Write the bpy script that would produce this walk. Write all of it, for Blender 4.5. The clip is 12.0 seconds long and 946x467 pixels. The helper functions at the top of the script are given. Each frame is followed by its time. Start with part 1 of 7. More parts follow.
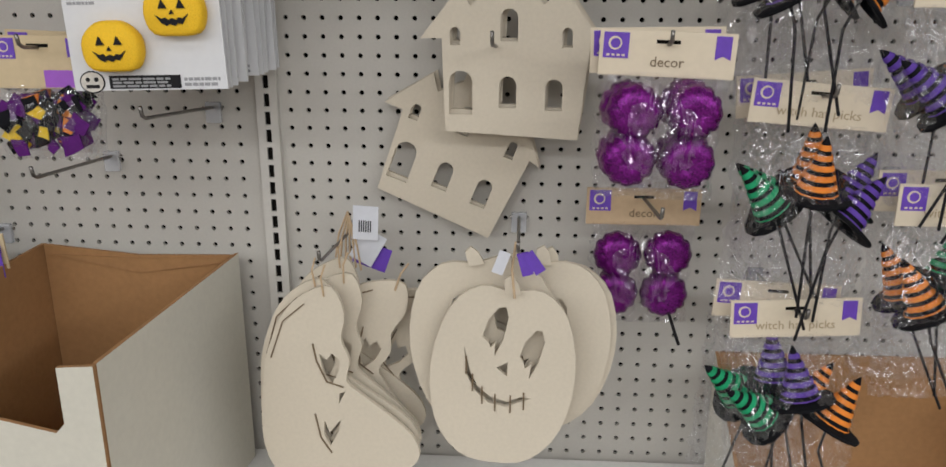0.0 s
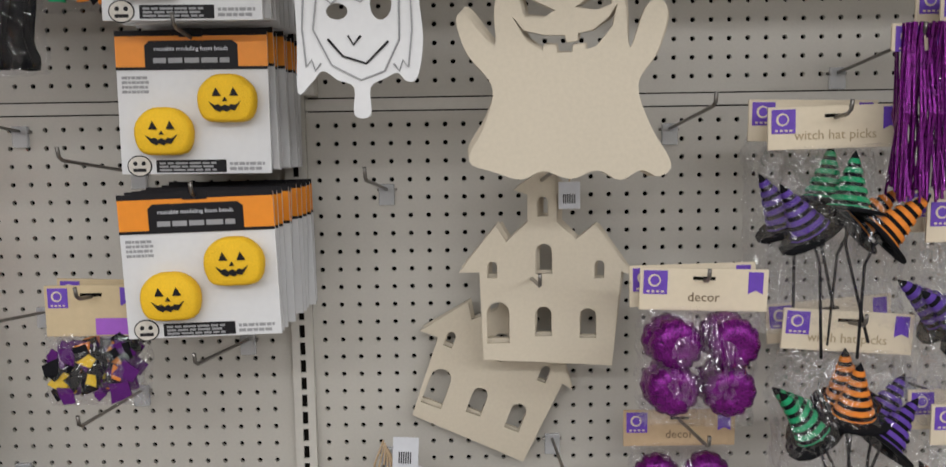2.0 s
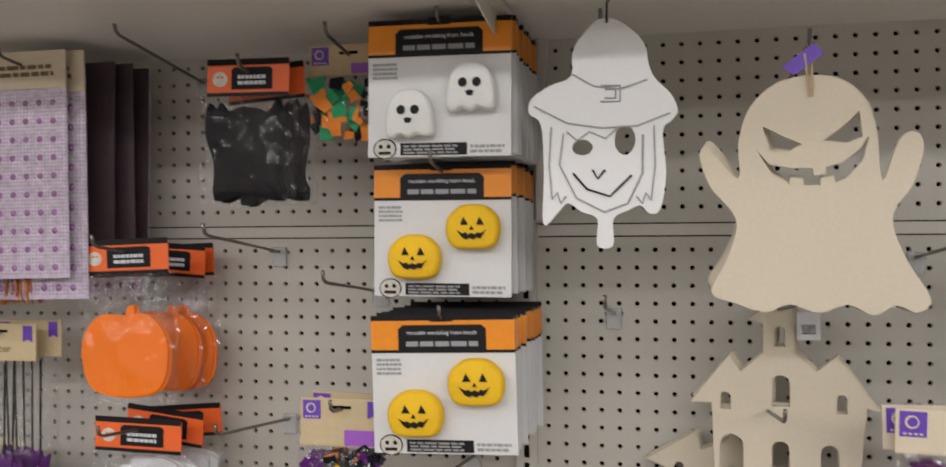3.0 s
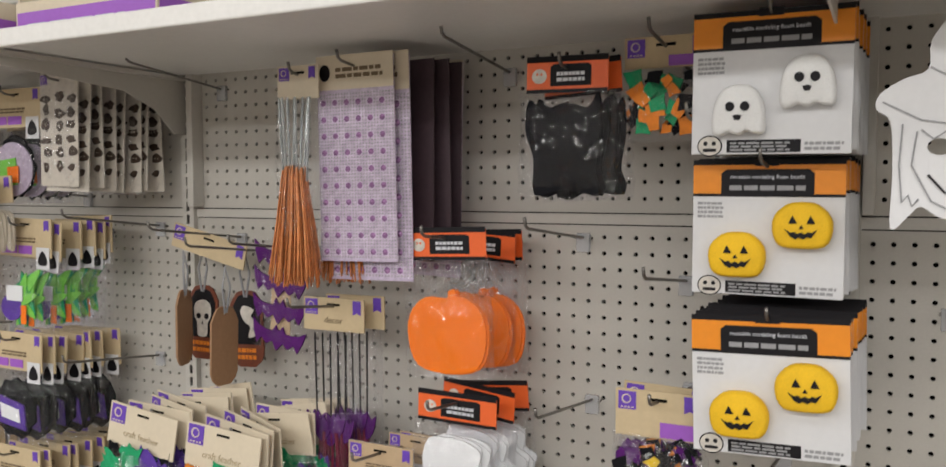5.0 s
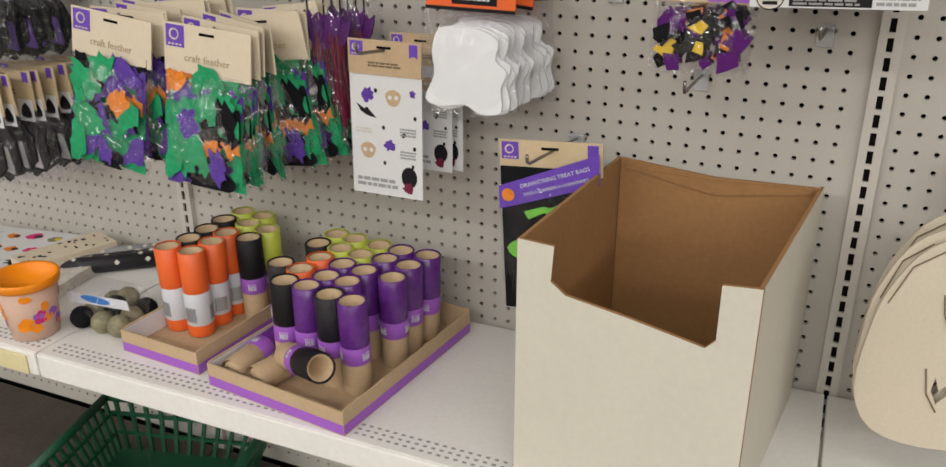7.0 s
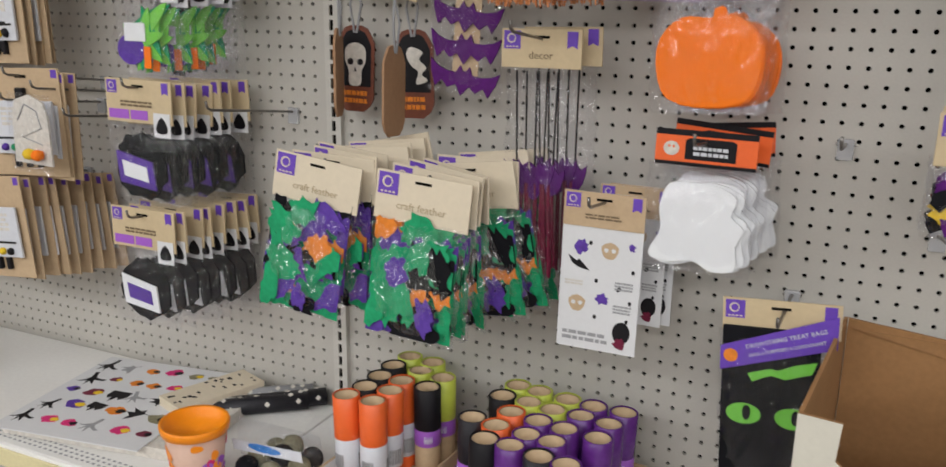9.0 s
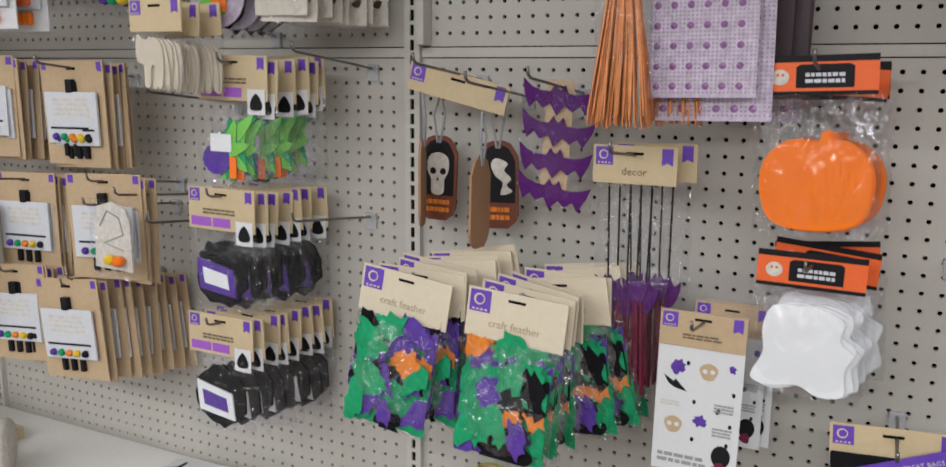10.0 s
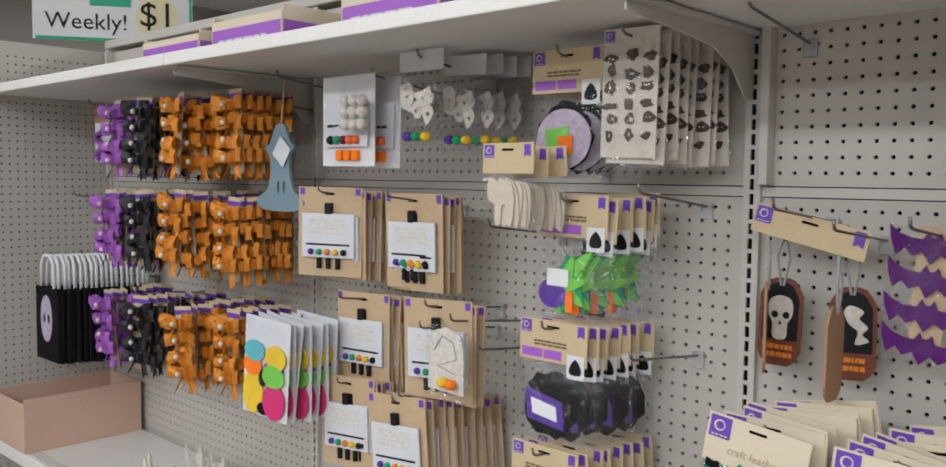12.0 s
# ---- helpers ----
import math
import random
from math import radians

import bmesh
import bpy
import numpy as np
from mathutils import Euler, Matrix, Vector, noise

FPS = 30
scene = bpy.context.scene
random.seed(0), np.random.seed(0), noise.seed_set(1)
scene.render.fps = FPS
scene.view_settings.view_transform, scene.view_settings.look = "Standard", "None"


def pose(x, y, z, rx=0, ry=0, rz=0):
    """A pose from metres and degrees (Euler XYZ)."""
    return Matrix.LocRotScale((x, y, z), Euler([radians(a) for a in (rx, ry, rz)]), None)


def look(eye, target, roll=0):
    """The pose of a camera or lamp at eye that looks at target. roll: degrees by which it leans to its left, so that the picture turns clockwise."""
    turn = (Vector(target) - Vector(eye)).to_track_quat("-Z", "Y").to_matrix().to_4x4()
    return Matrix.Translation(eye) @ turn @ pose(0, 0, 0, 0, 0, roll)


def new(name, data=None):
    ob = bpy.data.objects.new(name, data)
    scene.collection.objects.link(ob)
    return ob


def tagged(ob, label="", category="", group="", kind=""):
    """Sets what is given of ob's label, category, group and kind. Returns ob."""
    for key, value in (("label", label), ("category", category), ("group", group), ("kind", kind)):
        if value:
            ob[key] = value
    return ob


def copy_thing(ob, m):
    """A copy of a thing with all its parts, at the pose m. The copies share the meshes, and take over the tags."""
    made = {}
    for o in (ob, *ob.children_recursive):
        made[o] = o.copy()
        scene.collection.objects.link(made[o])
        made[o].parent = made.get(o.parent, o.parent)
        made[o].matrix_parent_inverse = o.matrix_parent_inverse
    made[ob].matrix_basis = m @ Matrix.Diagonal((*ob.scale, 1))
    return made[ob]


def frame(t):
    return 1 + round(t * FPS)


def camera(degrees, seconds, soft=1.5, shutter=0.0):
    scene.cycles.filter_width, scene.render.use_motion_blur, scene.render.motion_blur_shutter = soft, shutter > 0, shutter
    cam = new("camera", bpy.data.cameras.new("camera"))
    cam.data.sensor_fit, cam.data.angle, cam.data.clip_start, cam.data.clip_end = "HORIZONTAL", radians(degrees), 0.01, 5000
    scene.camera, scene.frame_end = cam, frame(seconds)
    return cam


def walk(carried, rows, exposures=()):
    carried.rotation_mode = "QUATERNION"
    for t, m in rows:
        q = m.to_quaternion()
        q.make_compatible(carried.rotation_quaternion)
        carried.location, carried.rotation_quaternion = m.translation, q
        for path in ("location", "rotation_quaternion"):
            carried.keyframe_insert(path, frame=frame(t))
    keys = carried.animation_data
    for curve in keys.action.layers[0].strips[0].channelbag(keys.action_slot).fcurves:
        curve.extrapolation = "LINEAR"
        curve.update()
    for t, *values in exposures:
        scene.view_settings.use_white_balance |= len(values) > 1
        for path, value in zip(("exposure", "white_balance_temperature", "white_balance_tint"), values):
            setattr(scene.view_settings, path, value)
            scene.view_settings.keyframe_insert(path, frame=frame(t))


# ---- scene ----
# the camera and its walk: seconds, eye, target, roll
cam = camera(57.8, 12.0, shutter=0.2)
PATH = [
    (0, (0.357, -1.186, 1.323), (0.247, 0.714, 0.706), 0.2),
    (0.5, (0.328, -1.188, 1.335), (0.246, 0.735, 0.793), 0.2),
    (1, (0.304, -1.194, 1.362), (0.279, 0.753, 0.906), -0.4),
    (1.5, (0.278, -1.205, 1.376), (0.26, 0.757, 0.987), -0.7),
    (2, (0.251, -1.204, 1.405), (0.241, 0.783, 1.175), -0.9),
    (2.5, (0.228, -1.209, 1.414), (0.083, 0.779, 1.26), -1.0),
    (3, (0.18, -1.237, 1.434), (-0.231, 0.72, 1.451), -0.3),
    (3.2, (0.172, -1.246, 1.437), (-0.307, 0.695, 1.495), 0.2),
    (4.8, (0.08, -1.281, 1.526), (-0.797, 0.514, 1.427), 0.0),
    (5, (0.077, -1.284, 1.498), (-0.834, 0.493, 1.391), -0.1),
    (5.5, (0.053, -1.285, 1.433), (-0.911, 0.449, 1.184), -1.6),
    (6, (0.02, -1.283, 1.368), (-0.917, 0.42, 0.896), -2.4),
    (6.5, (0.002, -1.254, 1.317), (-0.88, 0.416, 0.659), -2.0),
    (6.7, (-0.018, -1.249, 1.315), (-0.818, 0.416, 0.55), -1.7),
    (8.3, (-0.208, -1.298, 1.265), (-0.877, 0.459, 0.583), 2.1),
    (8.5, (-0.244, -1.302, 1.298), (-0.961, 0.448, 0.647), 1.2),
    (9, (-0.34, -1.312, 1.341), (-1.149, 0.444, 0.832), 0.8),
    (9.5, (-0.397, -1.315, 1.373), (-1.27, 0.419, 0.893), 0.5),
    (10, (-0.441, -1.322, 1.411), (-1.322, 0.436, 1.047), 0.5),
    (10.5, (-0.468, -1.321, 1.427), (-1.408, 0.42, 1.138), 0.2),
    (11, (-0.516, -1.355, 1.444), (-1.565, 0.335, 1.235), 0.0),
    (11.5, (-0.543, -1.394, 1.459), (-1.774, 0.175, 1.311), 0.5),
    (12, (-0.579, -1.412, 1.465), (-1.928, 0.059, 1.337), 0.7),
]
walk(cam, [(t, look(eye, target, roll)) for t, eye, target, roll in PATH],
     exposures=((0.0, -0.24, 6350, 10), (2.5, -0.20, 6450, 10), (3.0, -0.19, 6700, 11), (5.0, -0.09, 6650, 10), (5.5, -0.05, 6400, 10), (6.5, -0.11, 6850, 10), (8.5, -0.13, 6600, 10), (9.5, -0.12, 6350, 10), (12.0, -0.02, 6250, 9)))

# world and lamps: a windowless shop lit by rows of ceiling tubes
world = bpy.data.worlds.new("world")
world.use_nodes = True
world.node_tree.nodes["Background"].inputs[0].default_value = (0.9, 0.93, 1.0, 1)
world.node_tree.nodes["Background"].inputs[1].default_value = 0.004
scene.world = world


def tube_row(y, power, length=11.0, x=-2.0, turn=0):
    data = bpy.data.lights.new("ceiling_tube_light", "AREA")
    data.shape, data.size, data.size_y, data.energy, data.color = "RECTANGLE", length, 0.55, power, (0.975, 0.98, 0.985)
    ob = new("ceiling_tube_light", data)
    ob.matrix_world = pose(x, y, 3.16, 0, 0, turn)
    return ob


# the -1.9 row is unseen fill, added to brighten surfaces from above
for y, power in ((-4.2, 325), (-1.9, 55), (-7.0, 325), (2.6, 260)):
    tube_row(y, power)
tube_row(-4.4, 190, 7.0, 4.4, 90)


from mathutils.geometry import tessellate_polygon


# ---- materials ----
def mat(name, color, rough=0.6, metal=0.0, vary=0.08, scale=8.0, bump=0.0, fine=120.0, spec=0.5, coat=0.0):
    m = bpy.data.materials.new(name)
    m.use_nodes = True
    n, l = m.node_tree.nodes, m.node_tree.links
    b = n["Principled BSDF"]
    b.inputs["Roughness"].default_value, b.inputs["Metallic"].default_value = rough, metal
    b.inputs["Specular IOR Level"].default_value = spec
    b.inputs["Coat Weight"].default_value = coat
    co = n.new("ShaderNodeTexCoord")
    big, small = n.new("ShaderNodeTexNoise"), n.new("ShaderNodeTexNoise")
    big.inputs["Scale"].default_value, small.inputs["Scale"].default_value = scale, fine
    big.inputs["Detail"].default_value = 4
    l.new(co.outputs["Object"], big.inputs["Vector"])
    l.new(co.outputs["Object"], small.inputs["Vector"])
    mix = n.new("ShaderNodeMath")
    mix.operation = "ADD"
    l.new(big.outputs["Fac"], mix.inputs[0])
    l.new(small.outputs["Fac"], mix.inputs[1])
    ramp = n.new("ShaderNodeValToRGB")
    lo, hi = [max(c * (1 - vary), 0) for c in color], [min(c * (1 + vary), 1) for c in color]
    ramp.color_ramp.elements[0].color, ramp.color_ramp.elements[1].color = (*lo, 1), (*hi, 1)
    ramp.color_ramp.elements[0].position, ramp.color_ramp.elements[1].position = 0.3, 0.7
    half = n.new("ShaderNodeMath")
    half.operation, half.inputs[1].default_value = "MULTIPLY", 0.5
    l.new(mix.outputs[0], half.inputs[0])
    l.new(half.outputs[0], ramp.inputs[0])
    l.new(ramp.outputs[0], b.inputs["Base Color"])
    if bump:
        bp = n.new("ShaderNodeBump")
        bp.inputs["Strength"].default_value, bp.inputs["Distance"].default_value = bump, 0.002
        l.new(mix.outputs[0], bp.inputs["Height"])
        l.new(bp.outputs[0], b.inputs["Normal"])
    return m


M_PEG = mat("pegboard_beige", (0.50, 0.475, 0.43), 0.55, vary=0.05, scale=3, bump=0.04, fine=300)
M_RAIL = mat("painted_steel_beige", (0.55, 0.525, 0.48), 0.4, vary=0.04, scale=4, bump=0.02)
M_SHELF = mat("shelf_enamel_white", (0.78, 0.765, 0.735), 0.35, vary=0.05, scale=5, bump=0.02)
# steel of the base deck, its colour darkened for the shade under the shelf
M_BASE = mat("scuffed_shade_dark_steel", (0.07, 0.055, 0.045), 0.6, vary=0.3, scale=12, bump=0.1)
# near-black that stands in for the shade inside hollows and slots
M_DARK = mat("cavity_shade_black", (0.008, 0.007, 0.006), 0.95, spec=0.05)
M_FLOOR = mat("vinyl_floor", (0.24, 0.22, 0.195), 0.35, vary=0.1, scale=2, fine=60)
M_CEIL = mat("ceiling_tile", (0.62, 0.61, 0.59), 0.9, vary=0.06, scale=20, bump=0.1)
M_WALL = mat("closing_wall_tone", (0.34, 0.31, 0.28), 0.8, vary=0.03)
M_WOOD = mat("raw_plywood", (0.60, 0.53, 0.42), 0.7, vary=0.05, scale=6, bump=0.08, fine=200)
M_KRAFT = mat("corrugated_kraft", (0.33, 0.17, 0.065), 0.8, vary=0.12, scale=10, bump=0.1)
M_BOXW = mat("box_outer_white", (0.60, 0.57, 0.485), 0.6, vary=0.05, scale=6, bump=0.05)


# ---- helpers of this scene ----
def bm_box(bm, x0, x1, y0, y1, z0, z1, m=None):
    vs = [bm.verts.new((x, y, z)) for z in (z0, z1) for y in (y0, y1) for x in (x0, x1)]
    if m is not None:
        for v in vs:
            v.co = m @ v.co
    for f in ((0, 2, 3, 1), (4, 5, 7, 6), (0, 1, 5, 4), (2, 6, 7, 3), (0, 4, 6, 2), (1, 3, 7, 5)):
        bm.faces.new([vs[i] for i in f])
    return vs


def link(name, bm, material, parent=None, label="", smooth=False, bevel=0.0):
    me = bpy.data.meshes.new(name)
    if bevel:
        bmesh.ops.bevel(bm, geom=bm.edges[:], offset=bevel, segments=2, affect="EDGES", profile=0.5)
    bmesh.ops.recalc_face_normals(bm, faces=bm.faces[:])
    bm.to_mesh(me)
    bm.free()
    for m in (material if isinstance(material, (list, tuple)) else [material]):
        me.materials.append(m)
    if smooth:
        for p in me.polygons:
            p.use_smooth = True
    ob = new(name, me)
    if parent is not None:
        ob.parent = parent
    if label:
        ob["label"] = label
    return ob


def part(name, bm, material, parent, label="", smooth=False, bevel=0.0):
    return link(name, bm, material, parent, label, smooth, bevel)


def box_ob(name, x0, x1, y0, y1, z0, z1, material, parent=None, label="", bevel=0.0):
    bm = bmesh.new()
    bm_box(bm, x0, x1, y0, y1, z0, z1)
    return link(name, bm, material, parent, label, bevel=bevel)


def thing(name, m, label, category, group="", kind=""):
    ob = new(name)
    ob.empty_display_size = 0.05
    ob.matrix_world = m
    return tagged(ob, label, category, group, kind)


def structure(ob, label, category):
    return tagged(ob, label, category, kind="structure")


H = 0.0254          # hole pitch
BAY = 48 * H        # width of one bay of shelving
LOW, UP = 1.42, 1.42 + 2.38 * H   # first hole rows below and above the seam


def perforated(name, us, vs, hole, material, frame_u, frame_v, depth=0.006, sides=8, slot=None):
    """A sheet in the x-z plane, facing -y, with a real hole at every (u, v)."""
    verts, faces = [], []

    def V(u, y, v):
        verts.append((u, y, v))
        return len(verts) - 1

    hw, hv = (us[1] - us[0]) / 2 if len(us) > 1 else 0.014, (vs[1] - vs[0]) / 2 if len(vs) > 1 else 0.0127
    ang = [math.pi / 4 + 2 * math.pi * i / sides for i in range(sides)]
    for u in us:
        for v in vs:
            outer, inner, back = [], [], []
            for a in ang:
                c, s = math.cos(a), math.sin(a)
                k = 1 / max(abs(c), abs(s))
                outer.append(V(u + hw * c * k, 0, v + hv * s * k))
                if slot:
                    inner.append(V(u + slot[0] * c * k, 0, v + slot[1] * s * k))
                    back.append(V(u + slot[0] * c * k, depth, v + slot[1] * s * k))
                else:
                    inner.append(V(u + hole * c, 0, v + hole * s))
                    back.append(V(u + hole * c, depth, v + hole * s))
            for i in range(sides):
                j = (i + 1) % sides
                faces.append((outer[i], outer[j], inner[j], inner[i]))
                faces.append((inner[i], inner[j], back[j], back[i]))
    u0, u1, v0, v1 = us[0] - hw, us[-1] + hw, vs[0] - hv, vs[-1] + hv
    U0, U1 = frame_u
    V0, V1 = frame_v
    for a, b, c, d in ((U0, u0, V0, V1), (u1, U1, V0, V1), (u0, u1, V0, v0), (u0, u1, v1, V1)):
        if b - a > 1e-4 and d - c > 1e-4:
            q = [V(a, 0, c), V(b, 0, c), V(b, 0, d), V(a, 0, d)]
            faces.append(tuple(q))
    me = bpy.data.meshes.new(name)
    me.from_pydata(verts, [], faces)
    me.materials.append(material)
    me.update()
    return new(name, me)


# ---- the room ----
structure(box_ob("floor", -9, 8, -9, 4, -0.1, 0, M_FLOOR), "worn beige vinyl shop floor", "floor")
structure(box_ob("ceiling", -9, 8, -9, 4, 3.25, 3.35, M_CEIL), "white tiled shop ceiling", "ceiling")
# unseen walls added to close the room, toned down to cut bounce light
for nm, a in (("wall_south", (-9, 8, -9.1, -9, 0, 3.3)), ("wall_north", (-9, 8, 4, 4.1, 0, 3.3)), ("wall_west", (-9.1, -9, -9, 4, 0, 3.3)), ("wall_east", (8, 8.1, -9, 4, 0, 3.3))):
    structure(box_ob(nm, *a, M_WALL), "unseen plain tan wall added to close the room and limit bounce light", "wall")

# ---- the shelving run: pegboard panels, uprights, shelves ----
TOPZ = 1.90
BAYS = [(-3, -2), (-2, -1), (-1, 0), (0, 1)]
SHELF_Y, SHELF_Z = -0.433, 1.74
BASE_Y, BASE_Z = -0.40, 0.575
# near-black sheet in place of the shade seen through the peg holes
back = structure(box_ob("shelving_back", -3 * BAY, BAY, 0.016, 0.05, 0, TOPZ, M_DARK), "near-black sheet standing in for shade behind the pegboard panels", "backing")
for a, b in BAYS:
    x0, x1 = a * BAY + 0.002, b * BAY - 0.002
    us = [0.0305 + H * k for k in range(48 * a, 48 * b - 2)]
    lo = [LOW - H * j for j in range(50, -1, -1)]
    structure(perforated("pegboard_lower", us, lo, 0.0036, M_PEG, (x0, x1), (0.12, 1.4385)), "beige pegboard panel with rows of round holes", "pegboard")
    hi = [UP + H * j for j in range(0, 16)]
    structure(perforated("pegboard_upper", [u - H / 2 for u in us], hi, 0.0036, M_PEG, (x0, x1), (1.4585, TOPZ)), "beige pegboard panel above the seam", "pegboard")
    structure(box_ob("seam_rail", x0, x1, -0.003, 0.01, 1.4405, 1.4565, M_RAIL), "painted steel rail between two pegboard panels", "rail")
for i in range(-3, 2):
    x = i * BAY
    up = [0.14 + H * j for j in range(0, 69)]
    u = perforated("upright_face", [x], up, 0, M_RAIL, (x - 0.015, x + 0.015), (0.0, TOPZ + 0.01), 0.004, slot=(0.0040, 0.0092))
    u.location.y = -0.012
    structure(u, "slotted beige steel upright between bays", "upright")
    # near-black strip paints the shade behind the upright's slots
    structure(box_ob("upright_hollow", x - 0.0123, x + 0.0123, -0.0072, -0.001, 0, TOPZ, M_DARK), "near-black strip standing in for shade inside a steel upright", "backing")
    structure(box_ob("upright_channel", x - 0.015, x - 0.0125, -0.0118, 0.016, 0, TOPZ, M_RAIL), "side of a slotted steel upright", "upright")
    structure(box_ob("upright_channel", x + 0.0125, x + 0.015, -0.0118, 0.016, 0, TOPZ, M_RAIL), "side of a slotted steel upright", "upright")
    structure(box_ob("upright_cap", x + 0.017, x + 0.033, -0.03, 0.0, 1.4605, TOPZ, M_RAIL, bevel=0.002), "beige steel edge strip of the upper panel", "upright")
structure(box_ob("shelving_cap", -3 * BAY, BAY, -0.02, 0.06, TOPZ + 0.012, TOPZ + 0.04, M_RAIL, bevel=0.003), "beige steel cap on the shelving", "trim")


def shelf(name, x0, x1, y, z, lip, label, paint=None):
    paint = paint or M_SHELF
    t = thing(name, pose(0, 0, 0), label, "shelf")
    bm = bmesh.new()
    bm_box(bm, x0, x1, y, -0.014, z - 0.022, z)
    part("deck", bm, paint, t, bevel=0.002)
    bm = bmesh.new()
    bm_box(bm, x0, x1, y - 0.004, y + 0.012, z - lip, z - 0.001)
    part("front_lip", bm, paint, t, bevel=0.003)
    return t


for a, b in BAYS:
    shelf("top_shelf", a * BAY + 0.002, b * BAY - 0.002, SHELF_Y, SHELF_Z + 0.003, 0.029, "white enamelled steel shelf above the hooks")
    shelf("lower_shelf", a * BAY + 0.002, b * BAY - 0.002, BASE_Y, BASE_Z, 0.045, "white enamelled steel shelf under the pegboard")
    shelf("base_deck", a * BAY + 0.002, b * BAY - 0.002, -0.36, 0.12, 0.11, "scuffed steel base deck close to the floor, darkened for under-shelf shade", M_BASE)
side = [0.0305 + H * k - 1.9 for k in range(0, 74)]
sp = perforated("pegboard_side", side, [0.2 + H * j for j in range(0, 66)], 0.0036, M_PEG, (-1.95, 0), (0.1, 1.9))
sp.matrix_world = pose(-3 * BAY, 0, 0, 0, 0, 90)
structure(sp, "pegboard panel at the end of the run", "pegboard")
# another near-black sheet, the shade behind the end panel's holes
structure(box_ob("side_back", -3 * BAY - 0.05, -3 * BAY - 0.016, -1.95, 0, 0, 1.9, M_DARK), "near-black sheet standing in for shade behind the end panel", "backing")

# ---- more materials ----
def plain(name, color, rough=0.5, **kw):
    return mat(name, color, rough, **kw)


M_PURPLE = plain("purple_print", (0.13, 0.05, 0.42), 0.5, vary=0.1, scale=60)
M_VIOLET = plain("violet_print", (0.33, 0.10, 0.52), 0.5, vary=0.06)
M_HEADER = plain("kraft_header", (0.56, 0.44, 0.27), 0.65, vary=0.06, scale=25, bump=0.05)
M_CREAM = plain("cream_header", (0.66, 0.57, 0.43), 0.6, vary=0.04, scale=20, bump=0.05)
M_BLACK = plain("black_print", (0.010, 0.009, 0.011), 0.5, spec=0.2)
M_INKL = plain("faded_ink", (0.42, 0.33, 0.21), 0.6)
M_BATP = plain("deep_purple_felt", (0.085, 0.012, 0.13), 0.85, spec=0.2, vary=0.2, scale=40, bump=0.4)
M_ROLLP = plain("deep_purple_film", (0.11, 0.022, 0.20), 0.25, vary=0.15, scale=60)
M_INK = plain("brown_ink", (0.16, 0.11, 0.06), 0.6)
M_GREY = plain("grey_print", (0.30, 0.30, 0.31), 0.6)
M_WHITE = plain("white_card", (0.66, 0.66, 0.67), 0.45, vary=0.03, scale=12, bump=0.03)
M_ORANGEP = plain("orange_print", (0.80, 0.26, 0.012), 0.4, vary=0.05)
M_REDOR = plain("red_orange_print", (0.80, 0.13, 0.025), 0.4, vary=0.05)
M_YELLOW = plain("yellow_foam", (0.84, 0.50, 0.012), 0.75, vary=0.10, scale=30, bump=0.5, fine=500)
M_FOAMW = plain("white_foam", (0.80, 0.80, 0.79), 0.8, vary=0.05, scale=30, bump=0.5, fine=500)
M_ORANGEF = plain("orange_felt", (0.90, 0.20, 0.016), 0.9, spec=0.2, vary=0.07, scale=30, bump=0.4, fine=600)
M_BLACKF = plain("black_felt", (0.010, 0.010, 0.012), 0.9, spec=0.1, vary=0.25, scale=30, bump=0.4, fine=600)
M_WHITEF = plain("white_felt", (0.78, 0.79, 0.80), 0.9, vary=0.05, scale=30, bump=0.4, fine=600)
M_WIRE = plain("galvanised_wire", (0.22, 0.205, 0.19), 0.35, metal=0.9, vary=0.15, scale=30)
M_GLITP = plain("purple_glitter", (0.15, 0.008, 0.17), 0.18, metal=0.65, vary=0.9, scale=160, bump=0.5, fine=420)
M_GLITO = plain("orange_glitter", (0.70, 0.23, 0.018), 0.32, metal=0.4, vary=0.6, scale=350, bump=0.6, fine=900)
M_GLITL = plain("lilac_glitter", (0.34, 0.10, 0.46), 0.3, metal=0.4, vary=0.6, scale=350, bump=0.6, fine=900)
M_GLITK = plain("black_glitter", (0.014, 0.013, 0.018), 0.35, metal=0.2, vary=0.8, scale=350, bump=0.5, fine=900)
M_GREENF = plain("green_feather", (0.015, 0.30, 0.125), 0.7, spec=0.2, vary=0.25, scale=40, bump=0.4)
M_PURPF = plain("purple_feather", (0.10, 0.045, 0.30), 0.7, spec=0.2, vary=0.25, scale=40, bump=0.4)
M_ORAF = plain("orange_feather", (0.72, 0.22, 0.03), 0.7, spec=0.2, vary=0.2, scale=40, bump=0.4)
M_BRIGHTG = plain("lime_foam", (0.17, 0.55, 0.06), 0.7, vary=0.1, scale=30)
M_LIME = plain("lime_tube", (0.50, 0.56, 0.07), 0.45, vary=0.08)
M_TAG = plain("stained_wood_tag", (0.15, 0.034, 0.012), 0.55, vary=0.25, scale=30, bump=0.1)
M_TAGBACK = plain("brown_board", (0.34, 0.19, 0.10), 0.7, vary=0.1, scale=20)
M_BONE = plain("bone_print", (0.62, 0.58, 0.52), 0.6, vary=0.15, scale=60)
M_MAROON = plain("maroon_stick", (0.16, 0.018, 0.045), 0.45, spec=0.2, vary=0.3, scale=60)
M_COPPER = plain("copper_straw", (0.55, 0.20, 0.065), 0.4, metal=0.35, vary=0.35, scale=60, fine=400)
M_SILVERS = plain("silver_stem", (0.55, 0.58, 0.58), 0.25, metal=0.7, vary=0.2, scale=60)
